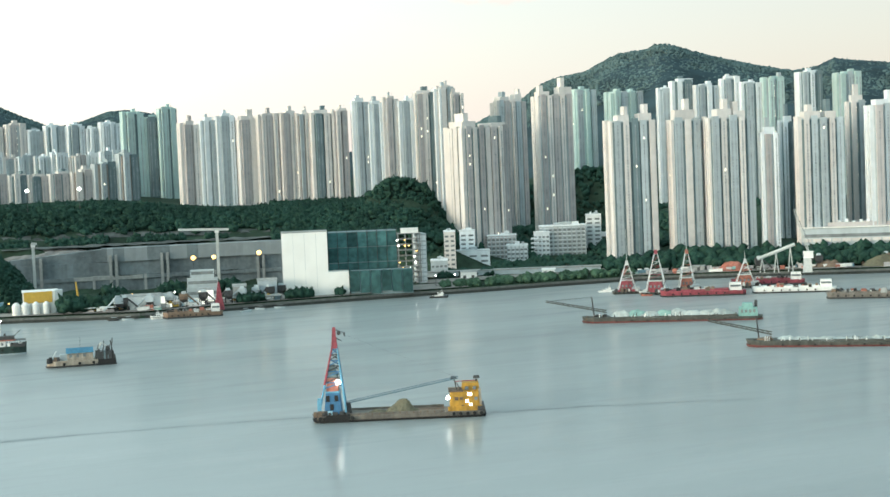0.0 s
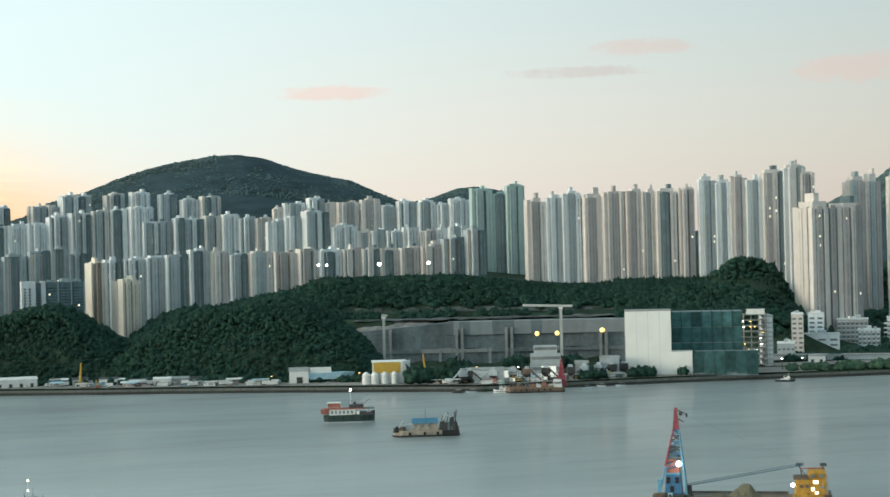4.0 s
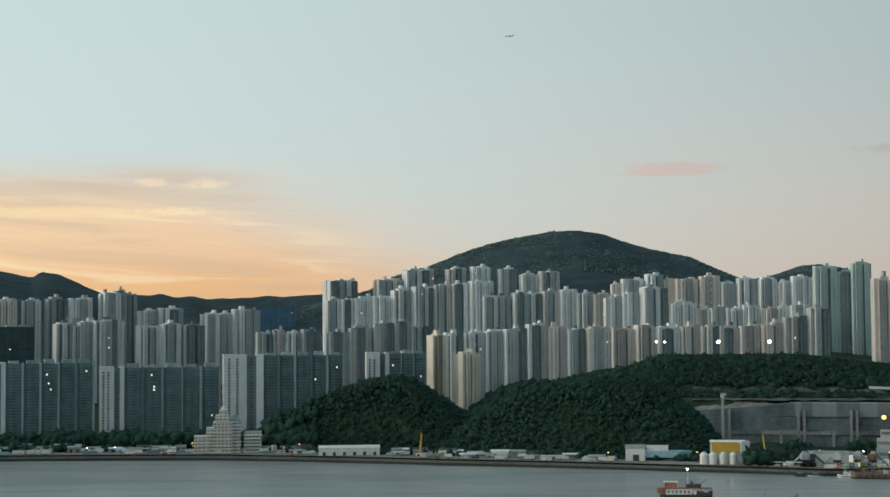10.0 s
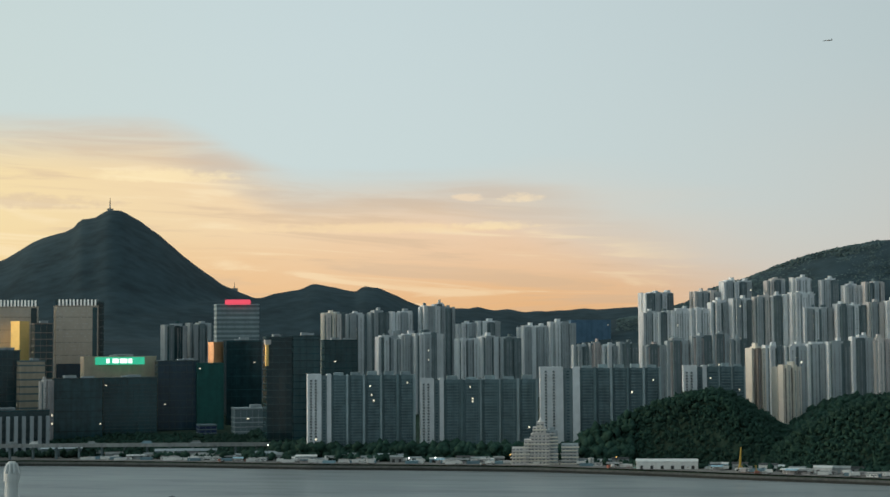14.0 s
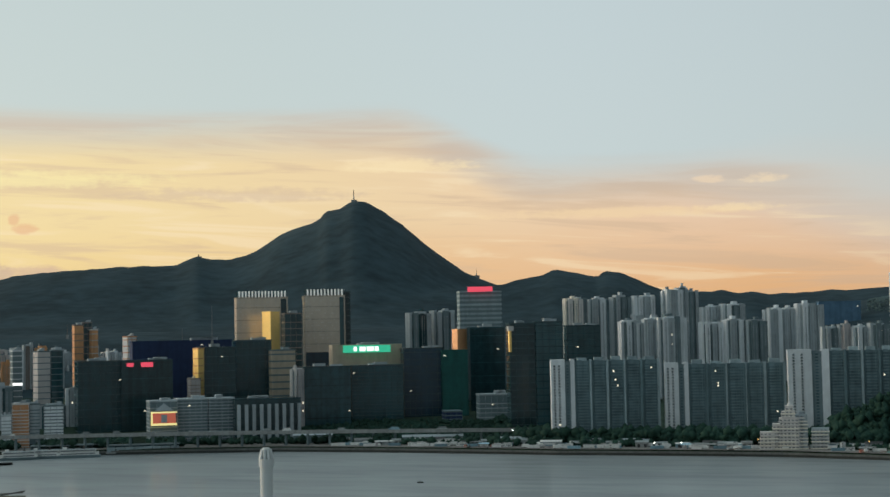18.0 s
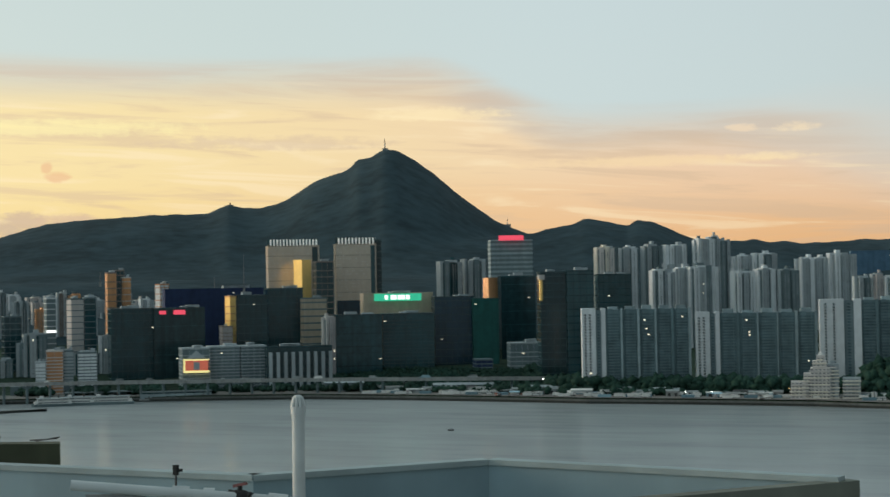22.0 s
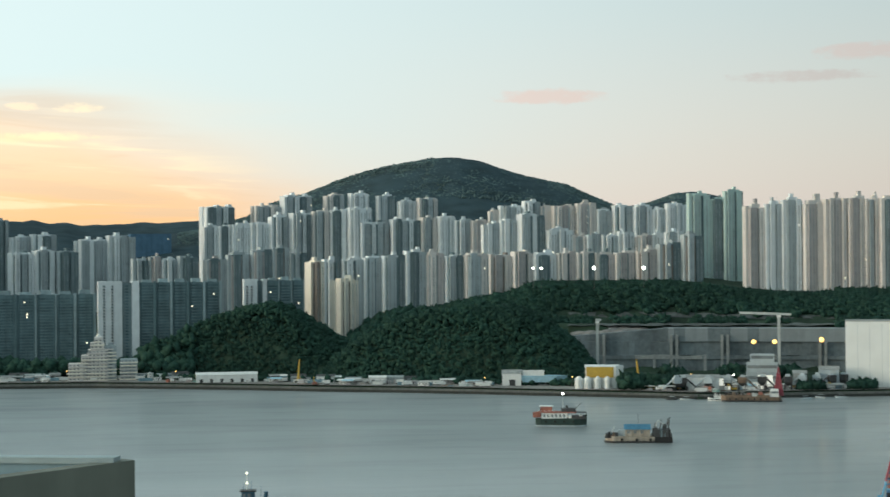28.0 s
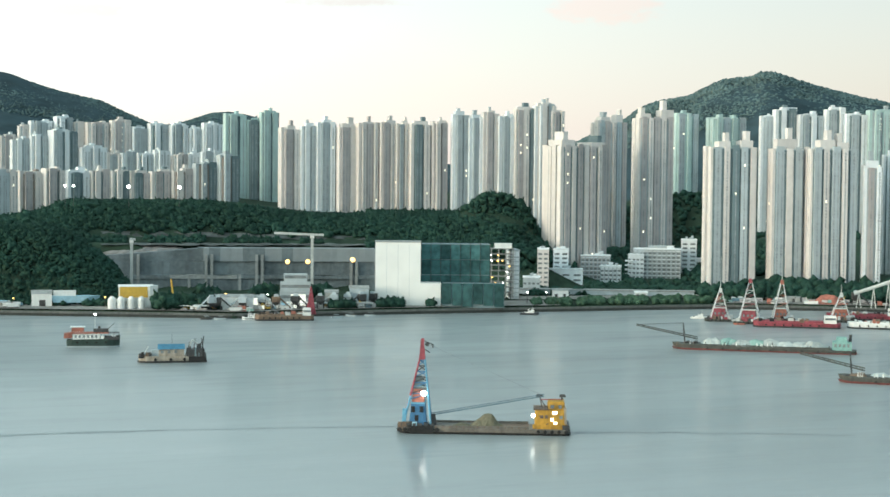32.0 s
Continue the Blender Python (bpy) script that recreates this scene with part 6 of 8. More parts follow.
def derrick_barge(m):
    ob = thing("derrick_barge", m, "long derrick barge with a blue and red mast and orange-yellow deckhouse", "barge")
    part("hull", hull(76, 17, 2.5, 0.05, 0.03, 1.0, 0.5), HULLG, ob, "weathered grey-brown steel hull")
    part("boot_top", hull(76.4, 17.3, 0.9, 0.05, 0.03, 1.0, 0.0), RUBBER, ob, "black lower hull")
    part("deck", Shape().box(-22, 20, -7.2, 7.2, 2.45, 2.7), RUST, ob)
    part("bow_fender", Shape().box(-31.5, -21.5, -8.9, -8.2, 0.2, 3.4, 0.1), RUBBER, ob, "black rubber bow fender")
    for y in (-7.9, 7.5):
        part("coaming", Shape().box(-21, 20, y, y + 0.4, 2.5, 3.7), HULLG, ob)
    for i in range(14):
        part("rib", Shape().box(-20.5 + i * 3.0, -20.2 + i * 3.0, -8.2, -7.8, 2.4, 3.7), RUST, ob)
    tyres(ob, [-36 + 2.0 * i for i in range(9)], -8.6, 1.9, 0.9)
    tyres(ob, [24, 27, 30, 33, 36], -8.6, 1.7, 0.8)
    part("sand_mound", pile(15, 12, 5.0, 2.0), SAND, ob, "low grey-brown heap of sand").location = (1.5, 0, 2.6)
    part("sand_mound", pile(9, 9, 1.3, 5.0), SAND, ob).location = (-9.5, 0, 2.6)
    # the mast: two pairs of legs that meet at a red head
    head = Vector((-27.0, 0, 38))
    top_at = lambda x, y: head + Vector((1.1 if x > -30 else -0.9, y * 0.12, -5.5))
    for x, y, mat, r in ((-35.0, -5.5, SKYB, 0.55), (-35.6, 5.5, RED, 0.5), (-22.6, -5.5, SKYB, 0.5), (-22.9, 5.5, BLUE, 0.45)):
        foot, mid, top = Vector((x, y, 2.4)), Vector((x, y, 2.4)).lerp(top_at(x, y), 0.45), top_at(x, y)
        part("mast_leg", Shape().tube(foot, mid, r, r * 0.88, 8), mat, ob)
        part("mast_leg", Shape().tube(mid, top, r * 0.88, r * 0.75, 8), RED if x < -30 else mat, ob)
    f = lambda x, y, t: Vector((x, y, 2.4)).lerp(top_at(x, y), t)
    for k in range(7):
        t0, t1 = 0.40 + k * 0.08, 0.40 + (k + 1) * 0.08
        s = Shape()
        s.tube(f(-35, -5.5, t0), f(-22.6, -5.5, t1), 0.26, 0.26, 6).tube(f(-22.6, -5.5, t1), f(-35, -5.5, t1), 0.24, 0.24, 6)
        s.tube(f(-35.6, 5.5, t1), f(-22.9, 5.5, t0), 0.26, 0.26, 6).tube(f(-35, -5.5, t1), f(-35.6, 5.5, t1), 0.24, 0.24, 6)
        s.tube(f(-22.6, -5.5, t1), f(-22.9, 5.5, t0), 0.24, 0.24, 6)
        part("brace", s, (BLUE, STEEL, BLUE, STEEL)[k % 4], ob)
    part("mast_head", Shape().box(-28.4, -25.6, -1.3, 1.3, 31.6, 39.6, 0.75), RED, ob, "red painted tapered mast head")
    part("head_band", Shape().box(-27.7, -26.1, -0.8, 0.8, 39.4, 40.8, 0.2), RED, ob)
    part("ladder", Shape().tube(f(-35.6, -2.0, 0.45), f(-35.6, -2.0, 0.98), 0.35, 0.3, 5), RED, ob, "red side ladder")
    part("sheave", Shape().tube((-24.9, 0.3, 38.2), (-24.9, -0.3, 38.2), 0.9, 0.9, 10), STEEL, ob)
    part("davit", Shape().tube((-26, 0, 39.6), (-22.0, 0, 38.0), 0.26, 0.2, 6).tube((-26, 0, 36), (-23.6, 0, 34.6), 0.26, 0.2, 6).tube((-22.6, 0, 38.3), (-22.3, 0, 36.6), 0.45, 0.3, 6), STEEL, ob)
    house = part("winch_house", Shape().box(-32.4, -24.6, -4.9, 4.9, 2.4, 12.6, 0.9), BLUE, ob, "blue tapered winch house")
    part("house_band", Shape().box(-31.6, -25.4, -4.1, 4.1, 12.4, 13.1), SKYB, house)
    part("upper_cab", Shape().box(-31.2, -25.8, -3.2, 3.2, 13.0, 19.0, 0.6), REDC, ob, "rust-red upper cab")
    part("cab_roof", Shape().box(-30.8, -26.2, -2.9, 2.9, 18.9, 20.0), WALLS["slate"], ob)
    part("machinery", Shape().box(-30.5, -26.5, -2.4, 2.4, 20.0, 24.5, 0.8), WALLS["slate"], ob)
    for x, z in ((-30.6, 8.8), (-26.9, 8.8), (-29.0, 5.0)):
        part("window", Shape().box(x - 0.8, x + 0.8, -4.75, -4.2, z, z + 2.6), RUBBER, house)
    part("side_plate", Shape().box(-35.4, -33.4, -5.6, -4.6, 2.4, 10.5, 0.3), SKYB, ob, "pale blue side plate")
    part("deck_lamp", Shape().tube((-25.9, -5.0, 17.2), (-25.9, -4.4, 17.2), 1.2, 1.2, 12), LAMPW, ob, "bright white deck lamp")
    r = random.Random(6)
    for k in range(22):
        x, w, h = r.uniform(-36.5, -21.5), r.uniform(0.5, 1.4), r.uniform(0.7, 2.6)
        part("deck_gear", Shape().box(x - w, x + w, -7.8, -6.0 + r.uniform(0, 1), 2.4, 2.4 + h, 0.15), r.choice((STEEL, RUBBER, RUST, STEEL, PALEB)), ob)
    for k in range(5):
        x = -33 + k * 2.6
        part("winch_drum", Shape().tube((x, -7.4, 3.6), (x + 1.3, -7.4, 3.6), 0.9, 0.9, 10), STEEL, ob)
    # the boom lies back to the deckhouse
    s = Shape()
    a, b = Vector((-22.6, -0.8, 7.2)), Vector((26.5, -0.8, 16.2))
    for dy, dz in ((-0.6, 0), (0.6, 0), (0, 0.9)):
        s.tube(a + Vector((0, dy, dz)), b + Vector((0, dy, dz)), 0.15, 0.13, 6)
    for k in range(30):
        p0, p1 = a.lerp(b, k / 30), a.lerp(b, (k + 1) / 30)
        s.tube(p0 + Vector((0, -0.6, 0)), p1 + Vector((0, 0, 0.9)), 0.07, 0.07, 4).tube(p1 + Vector((0, 0, 0.9)), p1 + Vector((0, 0.6, 0)), 0.07, 0.07, 4)
    part("boom", s, BOOMG, ob, "grey-blue lattice boom")
    part("boom_foot", Shape().box(-23.4, -20.4, -2.2, 0.6, 2.5, 7.6, 0.6), STEEL, ob)
    part("stay_cable", Shape().tube((-25, 0, 38.5), (25.5, -0.8, 16.8), 0.022, 0.022, 4), STEEL, ob)
    # deckhouse
    d = part("deckhouse", Shape().box(22.5, 35.5, -6.0, 6.0, 2.4, 10.8, 0.3), OCHRE, ob, "orange-yellow deckhouse")
    up = part("upper_house", Shape().box(28.0, 35.6, -5.0, 5.0, 10.8, 14.4, 0.3), OCHRE, d)
    # stern side of the deckhouse, its shade put into a brown colour
    part("shade_side", Shape().box(34.9, 36.4, -5.6, 5.6, 2.4, 12.0, 0.2), WALLS["bronze"], d, "stern wall with shade put into its brown")
    part("lower_wall", Shape().box(21.6, 36.6, -6.5, -6.2, 2.4, 4.6), OCHRE, d)
    part("roof_deck", Shape().box(22.0, 28.6, -6.2, 6.2, 10.8, 11.3), RUST, d)
    for k in range(6):
        part("rail_post", Shape().tube((22.3 + k * 1.15, -6.1, 11.2), (22.3 + k * 1.15, -6.1, 12.5), 0.09, 0.09, 5), STEEL, d)
    part("rail", Shape().tube((22.3, -6.1, 12.5), (28.1, -6.1, 12.5), 0.09, 0.09, 5), STEEL, d)
    part("rail", Shape().tube((22.3, -6.1, 11.9), (28.1, -6.1, 11.9), 0.07, 0.07, 5), STEEL, d)
    for x, z, mat, w in ((31.2, 9.6, LAMPL, 1.0), (30.0, 6.6, LAMPL, 0.7), (31.5, 4.9, LAMPL, 0.7), (33.4, 12.2, GLASS, 0.7), (30.0, 12.2, GLASS, 0.8), (25.4, 7.8, RUST, 0.8), (27.6, 7.8, RUST, 0.7), (33.9, 7.6, GLASS, 0.7)):
        part("window", Shape().box(x - w, x + w, -6.15, -4.6, z - 0.6, z + 0.8), mat, d)
    part("door", Shape().box(27.4, 28.6, -6.1, -5.8, 2.6, 5.0), STEEL, d)
    part("floodlight", Shape().tube((21.9, -5.0, 8.4), (21.6, -5.8, 8.3), 0.85, 0.85, 10), LAMPW, d, "lit floodlight")
    for x, lean in ((25.8, -1.2), (33.6, 1.0)):
        part("boom_rest", Shape().tube((x, 0, 10.8), (x + lean, 0, 16.8), 0.3, 0.25, 6).box(x + lean - 1.4, x + lean + 1.4, -0.9, 0.9, 15.8, 17.0, 0.2).tube((x + 2, 0, 10.8), (x + lean, 0, 15.5), 0.2, 0.2, 5), STEEL, ob)
    part("crossbar", Shape().tube((25, 0, 14.6), (34.4, 0, 14.9), 0.2, 0.2, 5), RED, ob)
    part("stern_gear", Shape().box(34.5, 37.6, -7.5, 7.5, 2.3, 4.4), STEEL, ob)
    return ob


SKYB = material("sky_blue_paint", (0.13, 0.33, 0.47), 0.6, vary=0.3, grain=0.6, streak=0.6)
BOOMG = material("grey_blue_steel", (0.09, 0.15, 0.19), 0.6, vary=0.3, grain=0.6)
OCHRE = material("orange_yellow_paint", (0.44, 0.24, 0.03), 0.65, vary=0.35, grain=0.7, stain=0.2, streak=0.7)
REDC = material("faded_red_paint", (0.33, 0.12, 0.085), 0.75, vary=0.4, grain=0.6)
HULLG = material("weathered_hull", (0.16, 0.145, 0.125), 0.8, vary=0.35, grain=0.5, stain=0.1, streak=0.4)
LAMPL = material("cabin_light", (0.9, 0.85, 0.7), 0.5, emit=(1.0, 0.92, 0.7, 1.6))
derrick_barge(at(22.75, 690, 0, -1.0))


def cargo_boat(m):
    ob = thing("cargo_boat", m, "anchored wooden cargo boat with a red deckhouse and dark green hull", "boat", "anchored boats")
    part("hull", hull(34, 8, 5.0, 0.24, 0.1, 1.1, 3.0), GREENH, ob, "dark green hull").rotation_euler = (0, 0, math.pi)
    part("waterline", hull(34.1, 8.05, 1.0, 0.24, 0.1, 1.0, 0.0), WALLS["grey"], ob, "pale grey boot-top").rotation_euler = (0, 0, math.pi)
    part("bulwark", Shape().box(7, 16, -4.2, 4.2, 5.0, 7.0), STEEL, ob)
    part("main_house", Shape().box(-13, 4, -3.2, 3.2, 5.2, 8.8), WHITE, ob)
    for k in range(6):
        part("window", Shape().box(-11.8 + k * 2.6, -10.4 + k * 2.6, -3.28, -3.1, 6.2, 8.0), GLASS, ob)
    part("canopy", Shape().box(-16, 10, -3.8, 3.8, 9.0, 9.7), REDC, ob, "faded red canopy")
    part("wheelhouse", Shape().box(-14, -6, -2.8, 2.8, 9.7, 13.0, 0.4), REDC, ob, "red wheelhouse")
    part("wheelhouse_roof", Shape().box(-14.6, -5.4, -3.2, 3.2, 13.0, 13.5), WHITE, ob)
    part("stern_gallery", Shape().box(-18.5, -13.5, -3.6, 3.6, 6.0, 9.2), REDC, ob)
    part("cargo_house", Shape().box(0, 9.5, -3.0, 3.0, 9.7, 12.0), STEEL, ob)
    part("mast", Shape().tube((1, 0, 9), (1, 0, 22), 0.22, 0.12, 6), WHITE, ob)
    part("anchor_lamp", Shape().tube((1, -0.3, 21.4), (1, 0.3, 21.4), 0.75, 0.75, 10), LAMPW, ob, "lit anchor lamp")
    for x in (-8, 6, 12):
        part("post", Shape().tube((x, -3.4, 5), (x, -3.4, 9), 0.12, 0.12, 5), WHITE, ob)
    tyres(ob, (-10, -4, 2, 8), -4.4, 3.4, 0.7)
    r = random.Random(2)
    part("awning", Shape().box(9.5, 16.5, -3.9, 3.9, 9.2, 9.5), STEEL, ob, "dark awning over the stern deck")
    for x in (9.8, 13, 16.2):
        part("post", Shape().tube((x, -3.7, 5), (x, -3.7, 9.3), 0.14, 0.14, 5), STEEL, ob)
    for k in range(16):
        x, w, h = r.uniform(4, 15), r.uniform(0.4, 1.1), r.uniform(0.8, 2.6)
        part("deck_gear", Shape().box(x - w, x + w, -3.6, -1.4, 5.0, 5.4 + h, 0.1), r.choice((STEEL, RUST, RUBBER, WHITE)), ob)
    for k in range(9):
        x = -15 + k * 1.3
        part("rail_post", Shape().box(x - 0.08, x + 0.08, -3.7, -3.6, 9.7, 10.8), WHITE, ob)
    part("derrick", Shape().tube((6, 0, 9), (13.5, 0, 15.5), 0.25, 0.15, 6), STEEL, ob)
    part("funnel", Shape().tube((3.5, 0.6, 9.7), (3.6, 0.6, 13.6), 0.8, 0.7, 10), STEEL, ob)
    return ob


GREENH = material("dark_green_hull", (0.03, 0.055, 0.045), 0.6, vary=0.3, grain=0.5, streak=0.5)
cargo_boat(at(8.75, 1047, 0, -3))


def work_boat(m):
    ob = thing("work_boat", m, "anchored beige work boat with a blue-roofed cabin and dark grab", "boat", "anchored boats")
    part("hull", hull(40, 10, 3.4, 0.12, 0.08, 1.04, 1.0), BEIGE, ob, "beige hull with rust stains")
    part("foot", hull(41, 10.2, 1.1, 0.12, 0.08, 1.0, 0.0), STEEL, ob, "dark lower hull")
    part("cabin", Shape().box(-8, 7, -3.8, 3.8, 3.4, 8.0), BEIGE, ob)
    part("cabin_roof", gabled(15, 8.4, 8.0, 2.8), BLUEH, ob, "bright blue roof").location = (-0.5, 0, 0)
    part("fore_cabin", Shape().box(-12, -8, -3.0, 3.0, 3.4, 7.4), WALLS["grey"], ob)
    for x in (-6, -2, 2):
        part("window", Shape().box(x - 0.8, x + 0.8, -3.95, -3.7, 5.6, 7.4), GLASS, ob)
    part("aft_deckhouse", Shape().box(10, 19, -4.4, 4.4, 3.2, 7.8), STEEL, ob)
    part("grab_arm", Shape().tube((8, 0, 4), (12, 0, 13), 0.5, 0.4, 7).tube((12, 0, 13), (15.5, 0, 10.5), 0.45, 0.35, 7), PALEG, ob)
    part("grab", Shape().box(14.4, 17.2, -1.2, 1.2, 8.0, 10.8, 0.5), STEEL, ob)
    part("derrick_post", Shape().tube((17.5, 0, 4), (18.8, 0, 15.2), 0.4, 0.3, 6), STEEL, ob)
    part("derrick_post", Shape().tube((19.0, 1, 4), (17.6, 1, 14.0), 0.35, 0.3, 6), STEEL, ob)
    part("bow_gear", Shape().box(-19, -13.5, -3.2, 3.2, 2.6, 5.0), WALLS["slate"], ob)
    part("aerial", Shape().tube((0, 0, 10), (0, 0, 17), 0.1, 0.06, 5), STEEL, ob)
    tyres(ob, (-10, -1, 7), -5.2, 2.0, 0.9)
    r = random.Random(9)
    for k in range(26):
        x, w, h = r.choice((r.uniform(9, 19), r.uniform(-19, -12))), r.uniform(0.4, 1.5), r.uniform(1.0, 4.6)
        part("deck_gear", Shape().box(x - w, x + w, -4.6, -2.2 + r.uniform(0, 3), 3.0, 3.2 + h * (1.5 if x > 0 else 0.7), 0.2), r.choice((STEEL, RUBBER, STEEL, WALLS["slate"], RUST)), ob)
    for k in range(3):
        part("gin_pole", Shape().tube((9 + k * 3.6, 0, 5), (10.5 + k * 3.4, 0, 12 + 2 * (k % 2)), 0.35, 0.2, 6), STEEL, ob)
    part("stern_skirt", Shape().box(9.5, 20.2, -5.4, -4.8, 0.2, 3.6, 0.2), RUBBER, ob, "black stern fender")
    part("bow_post", Shape().tube((-17, 0, 4), (-14, 0, 9.5), 0.25, 0.2, 6), WHITE, ob)
    return ob


BLUEH = material("faded_blue_house", (0.055, 0.18, 0.28), 0.65, vary=0.25, grain=0.5)
BEIGE = material("beige_hull", (0.36, 0.31, 0.25), 0.7, vary=0.35, grain=0.5, streak=0.5)
work_boat(at(11.5, 957, 0, 3))


def tug(m, size, mat, house, label, lamps=True):
    ob = thing("tug_boat", m, label, "tug")
    k = size / 38.6
    part("hull", hull(38.6 * k, 9.5 * k, 3.2 * k, 0.24, 0.12, 1.12, 2.8 * k), mat, ob)
    part("house", Shape().box(-9.5 * k, 2 * k, -3 * k, 3 * k, 3.6 * k, 7.6 * k, 0.2), house, ob)
    part("wheelhouse", Shape().box(-9.5 * k, -3.5 * k, -2.5 * k, 2.5 * k, 7.6 * k, 11.4 * k, 0.25), house, ob)
    part("wheelhouse_roof", Shape().box(-10 * k, -3 * k, -2.8 * k, 2.8 * k, 11.4 * k, 11.9 * k), STEEL, ob)
    for x in (-8.2, -6.0):
        part("window", Shape().box((x - 0.7) * k, (x + 0.7) * k, -2.62 * k, -2.3 * k, 8.8 * k, 10.6 * k), GLASS, ob)
    for x in (-6.8, -3.6):
        part("door", Shape().box((x - 0.8) * k, (x + 0.8) * k, -3.1 * k, -2.9 * k, 3.8 * k, 6.6 * k), GLASS, ob)
    part("lifeboat_deck", Shape().box(2 * k, 9 * k, -3 * k, 3 * k, 5.0 * k, 5.5 * k), house, ob)
    part("engine_house", Shape().box(2 * k, 8.5 * k, -2.4 * k, 2.4 * k, 3.4 * k, 5.0 * k), house, ob)
    part("mast", Shape().tube((-7 * k, 0, 11.5 * k), (-7 * k, 0, 19.5 * k), 0.24 * k, 0.12 * k, 6), WHITE, ob)
    part("stern_post", Shape().tube((9 * k, 0, 4 * k), (9 * k, 0, 9 * k), 0.15 * k, 0.1 * k, 5), WHITE, ob)
    part("tow_winch", Shape().tube((11 * k, -1.6 * k, 4.2 * k), (11 * k, 1.6 * k, 4.2 * k), 1.1 * k, 1.1 * k, 10), STEEL, ob)
    tyres(ob, [(-17 + 3.0 * i) * k for i in range(11)], -5.0 * k, 2.4 * k, 0.9 * k)
    for x, z0, z1 in ((-5, 11.8, 16), (-8.5, 11.8, 15.2), (-1, 7.6, 13.5)):
        part("aerial", Shape().tube((x * k, 0, z0 * k), (x * k, 0, z1 * k), 0.12 * k, 0.08 * k, 5), house, ob)
    part("funnel", Shape().tube((1.0 * k, 0, 7 * k), (1.2 * k, 0, 11 * k), 1.0 * k, 0.85 * k, 10), house, ob)
    part("bridge_wing", Shape().box(-10.5 * k, -2.5 * k, -3.6 * k, 3.6 * k, 7.5 * k, 8.0 * k), house, ob)
    rt = random.Random(int(size))
    for i in range(12):
        x = rt.uniform(3, 17)
        part("deck_gear", Shape().box((x - 0.7) * k, (x + 0.7) * k, -3.4 * k, -1.5 * k, 3.0 * k, rt.uniform(3.8, 5.4) * k), rt.choice((STEEL, RUBBER, house)), ob)
    if lamps:
        for z in (14.5, 18.8):
            part("mast_lamp", Shape().box(-7.4 * k, -6.6 * k, -0.4, 0.4, z * k, (z + 0.8) * k), LAMPL, ob, "lit mast lamp")
    return ob


tug(at(-2.03, 686, 0, -2), 38.6, material("black_green_hull", (0.012, 0.018, 0.02), 0.7, vary=0.3, spec=0.15), material("dark_blue_house", (0.03, 0.10, 0.15), 0.65, vary=0.3, grain=0.5), "black-hulled tug with a dark blue wheelhouse under way")
tug(at(30.47, 1297, 0, 180), 14, WHITE, WHITE, "small white tug beside the crane barges", False)


DARKH = material("dark_grey_green_hull", (0.075, 0.078, 0.068), 0.8, vary=0.4, grain=0.5, stain=0.1, streak=0.4)
BOOT = material("red_boot_top", (0.15, 0.05, 0.045), 0.8, vary=0.3)
PALEH = material("pale_grey_heap", (0.40, 0.43, 0.41), 0.9, vary=0.25, grain=0.4, bump=0.3)
TARPG = material("faded_green_sheet", (0.24, 0.38, 0.34), 0.85, vary=0.25, grain=0.4, bump=0.2)


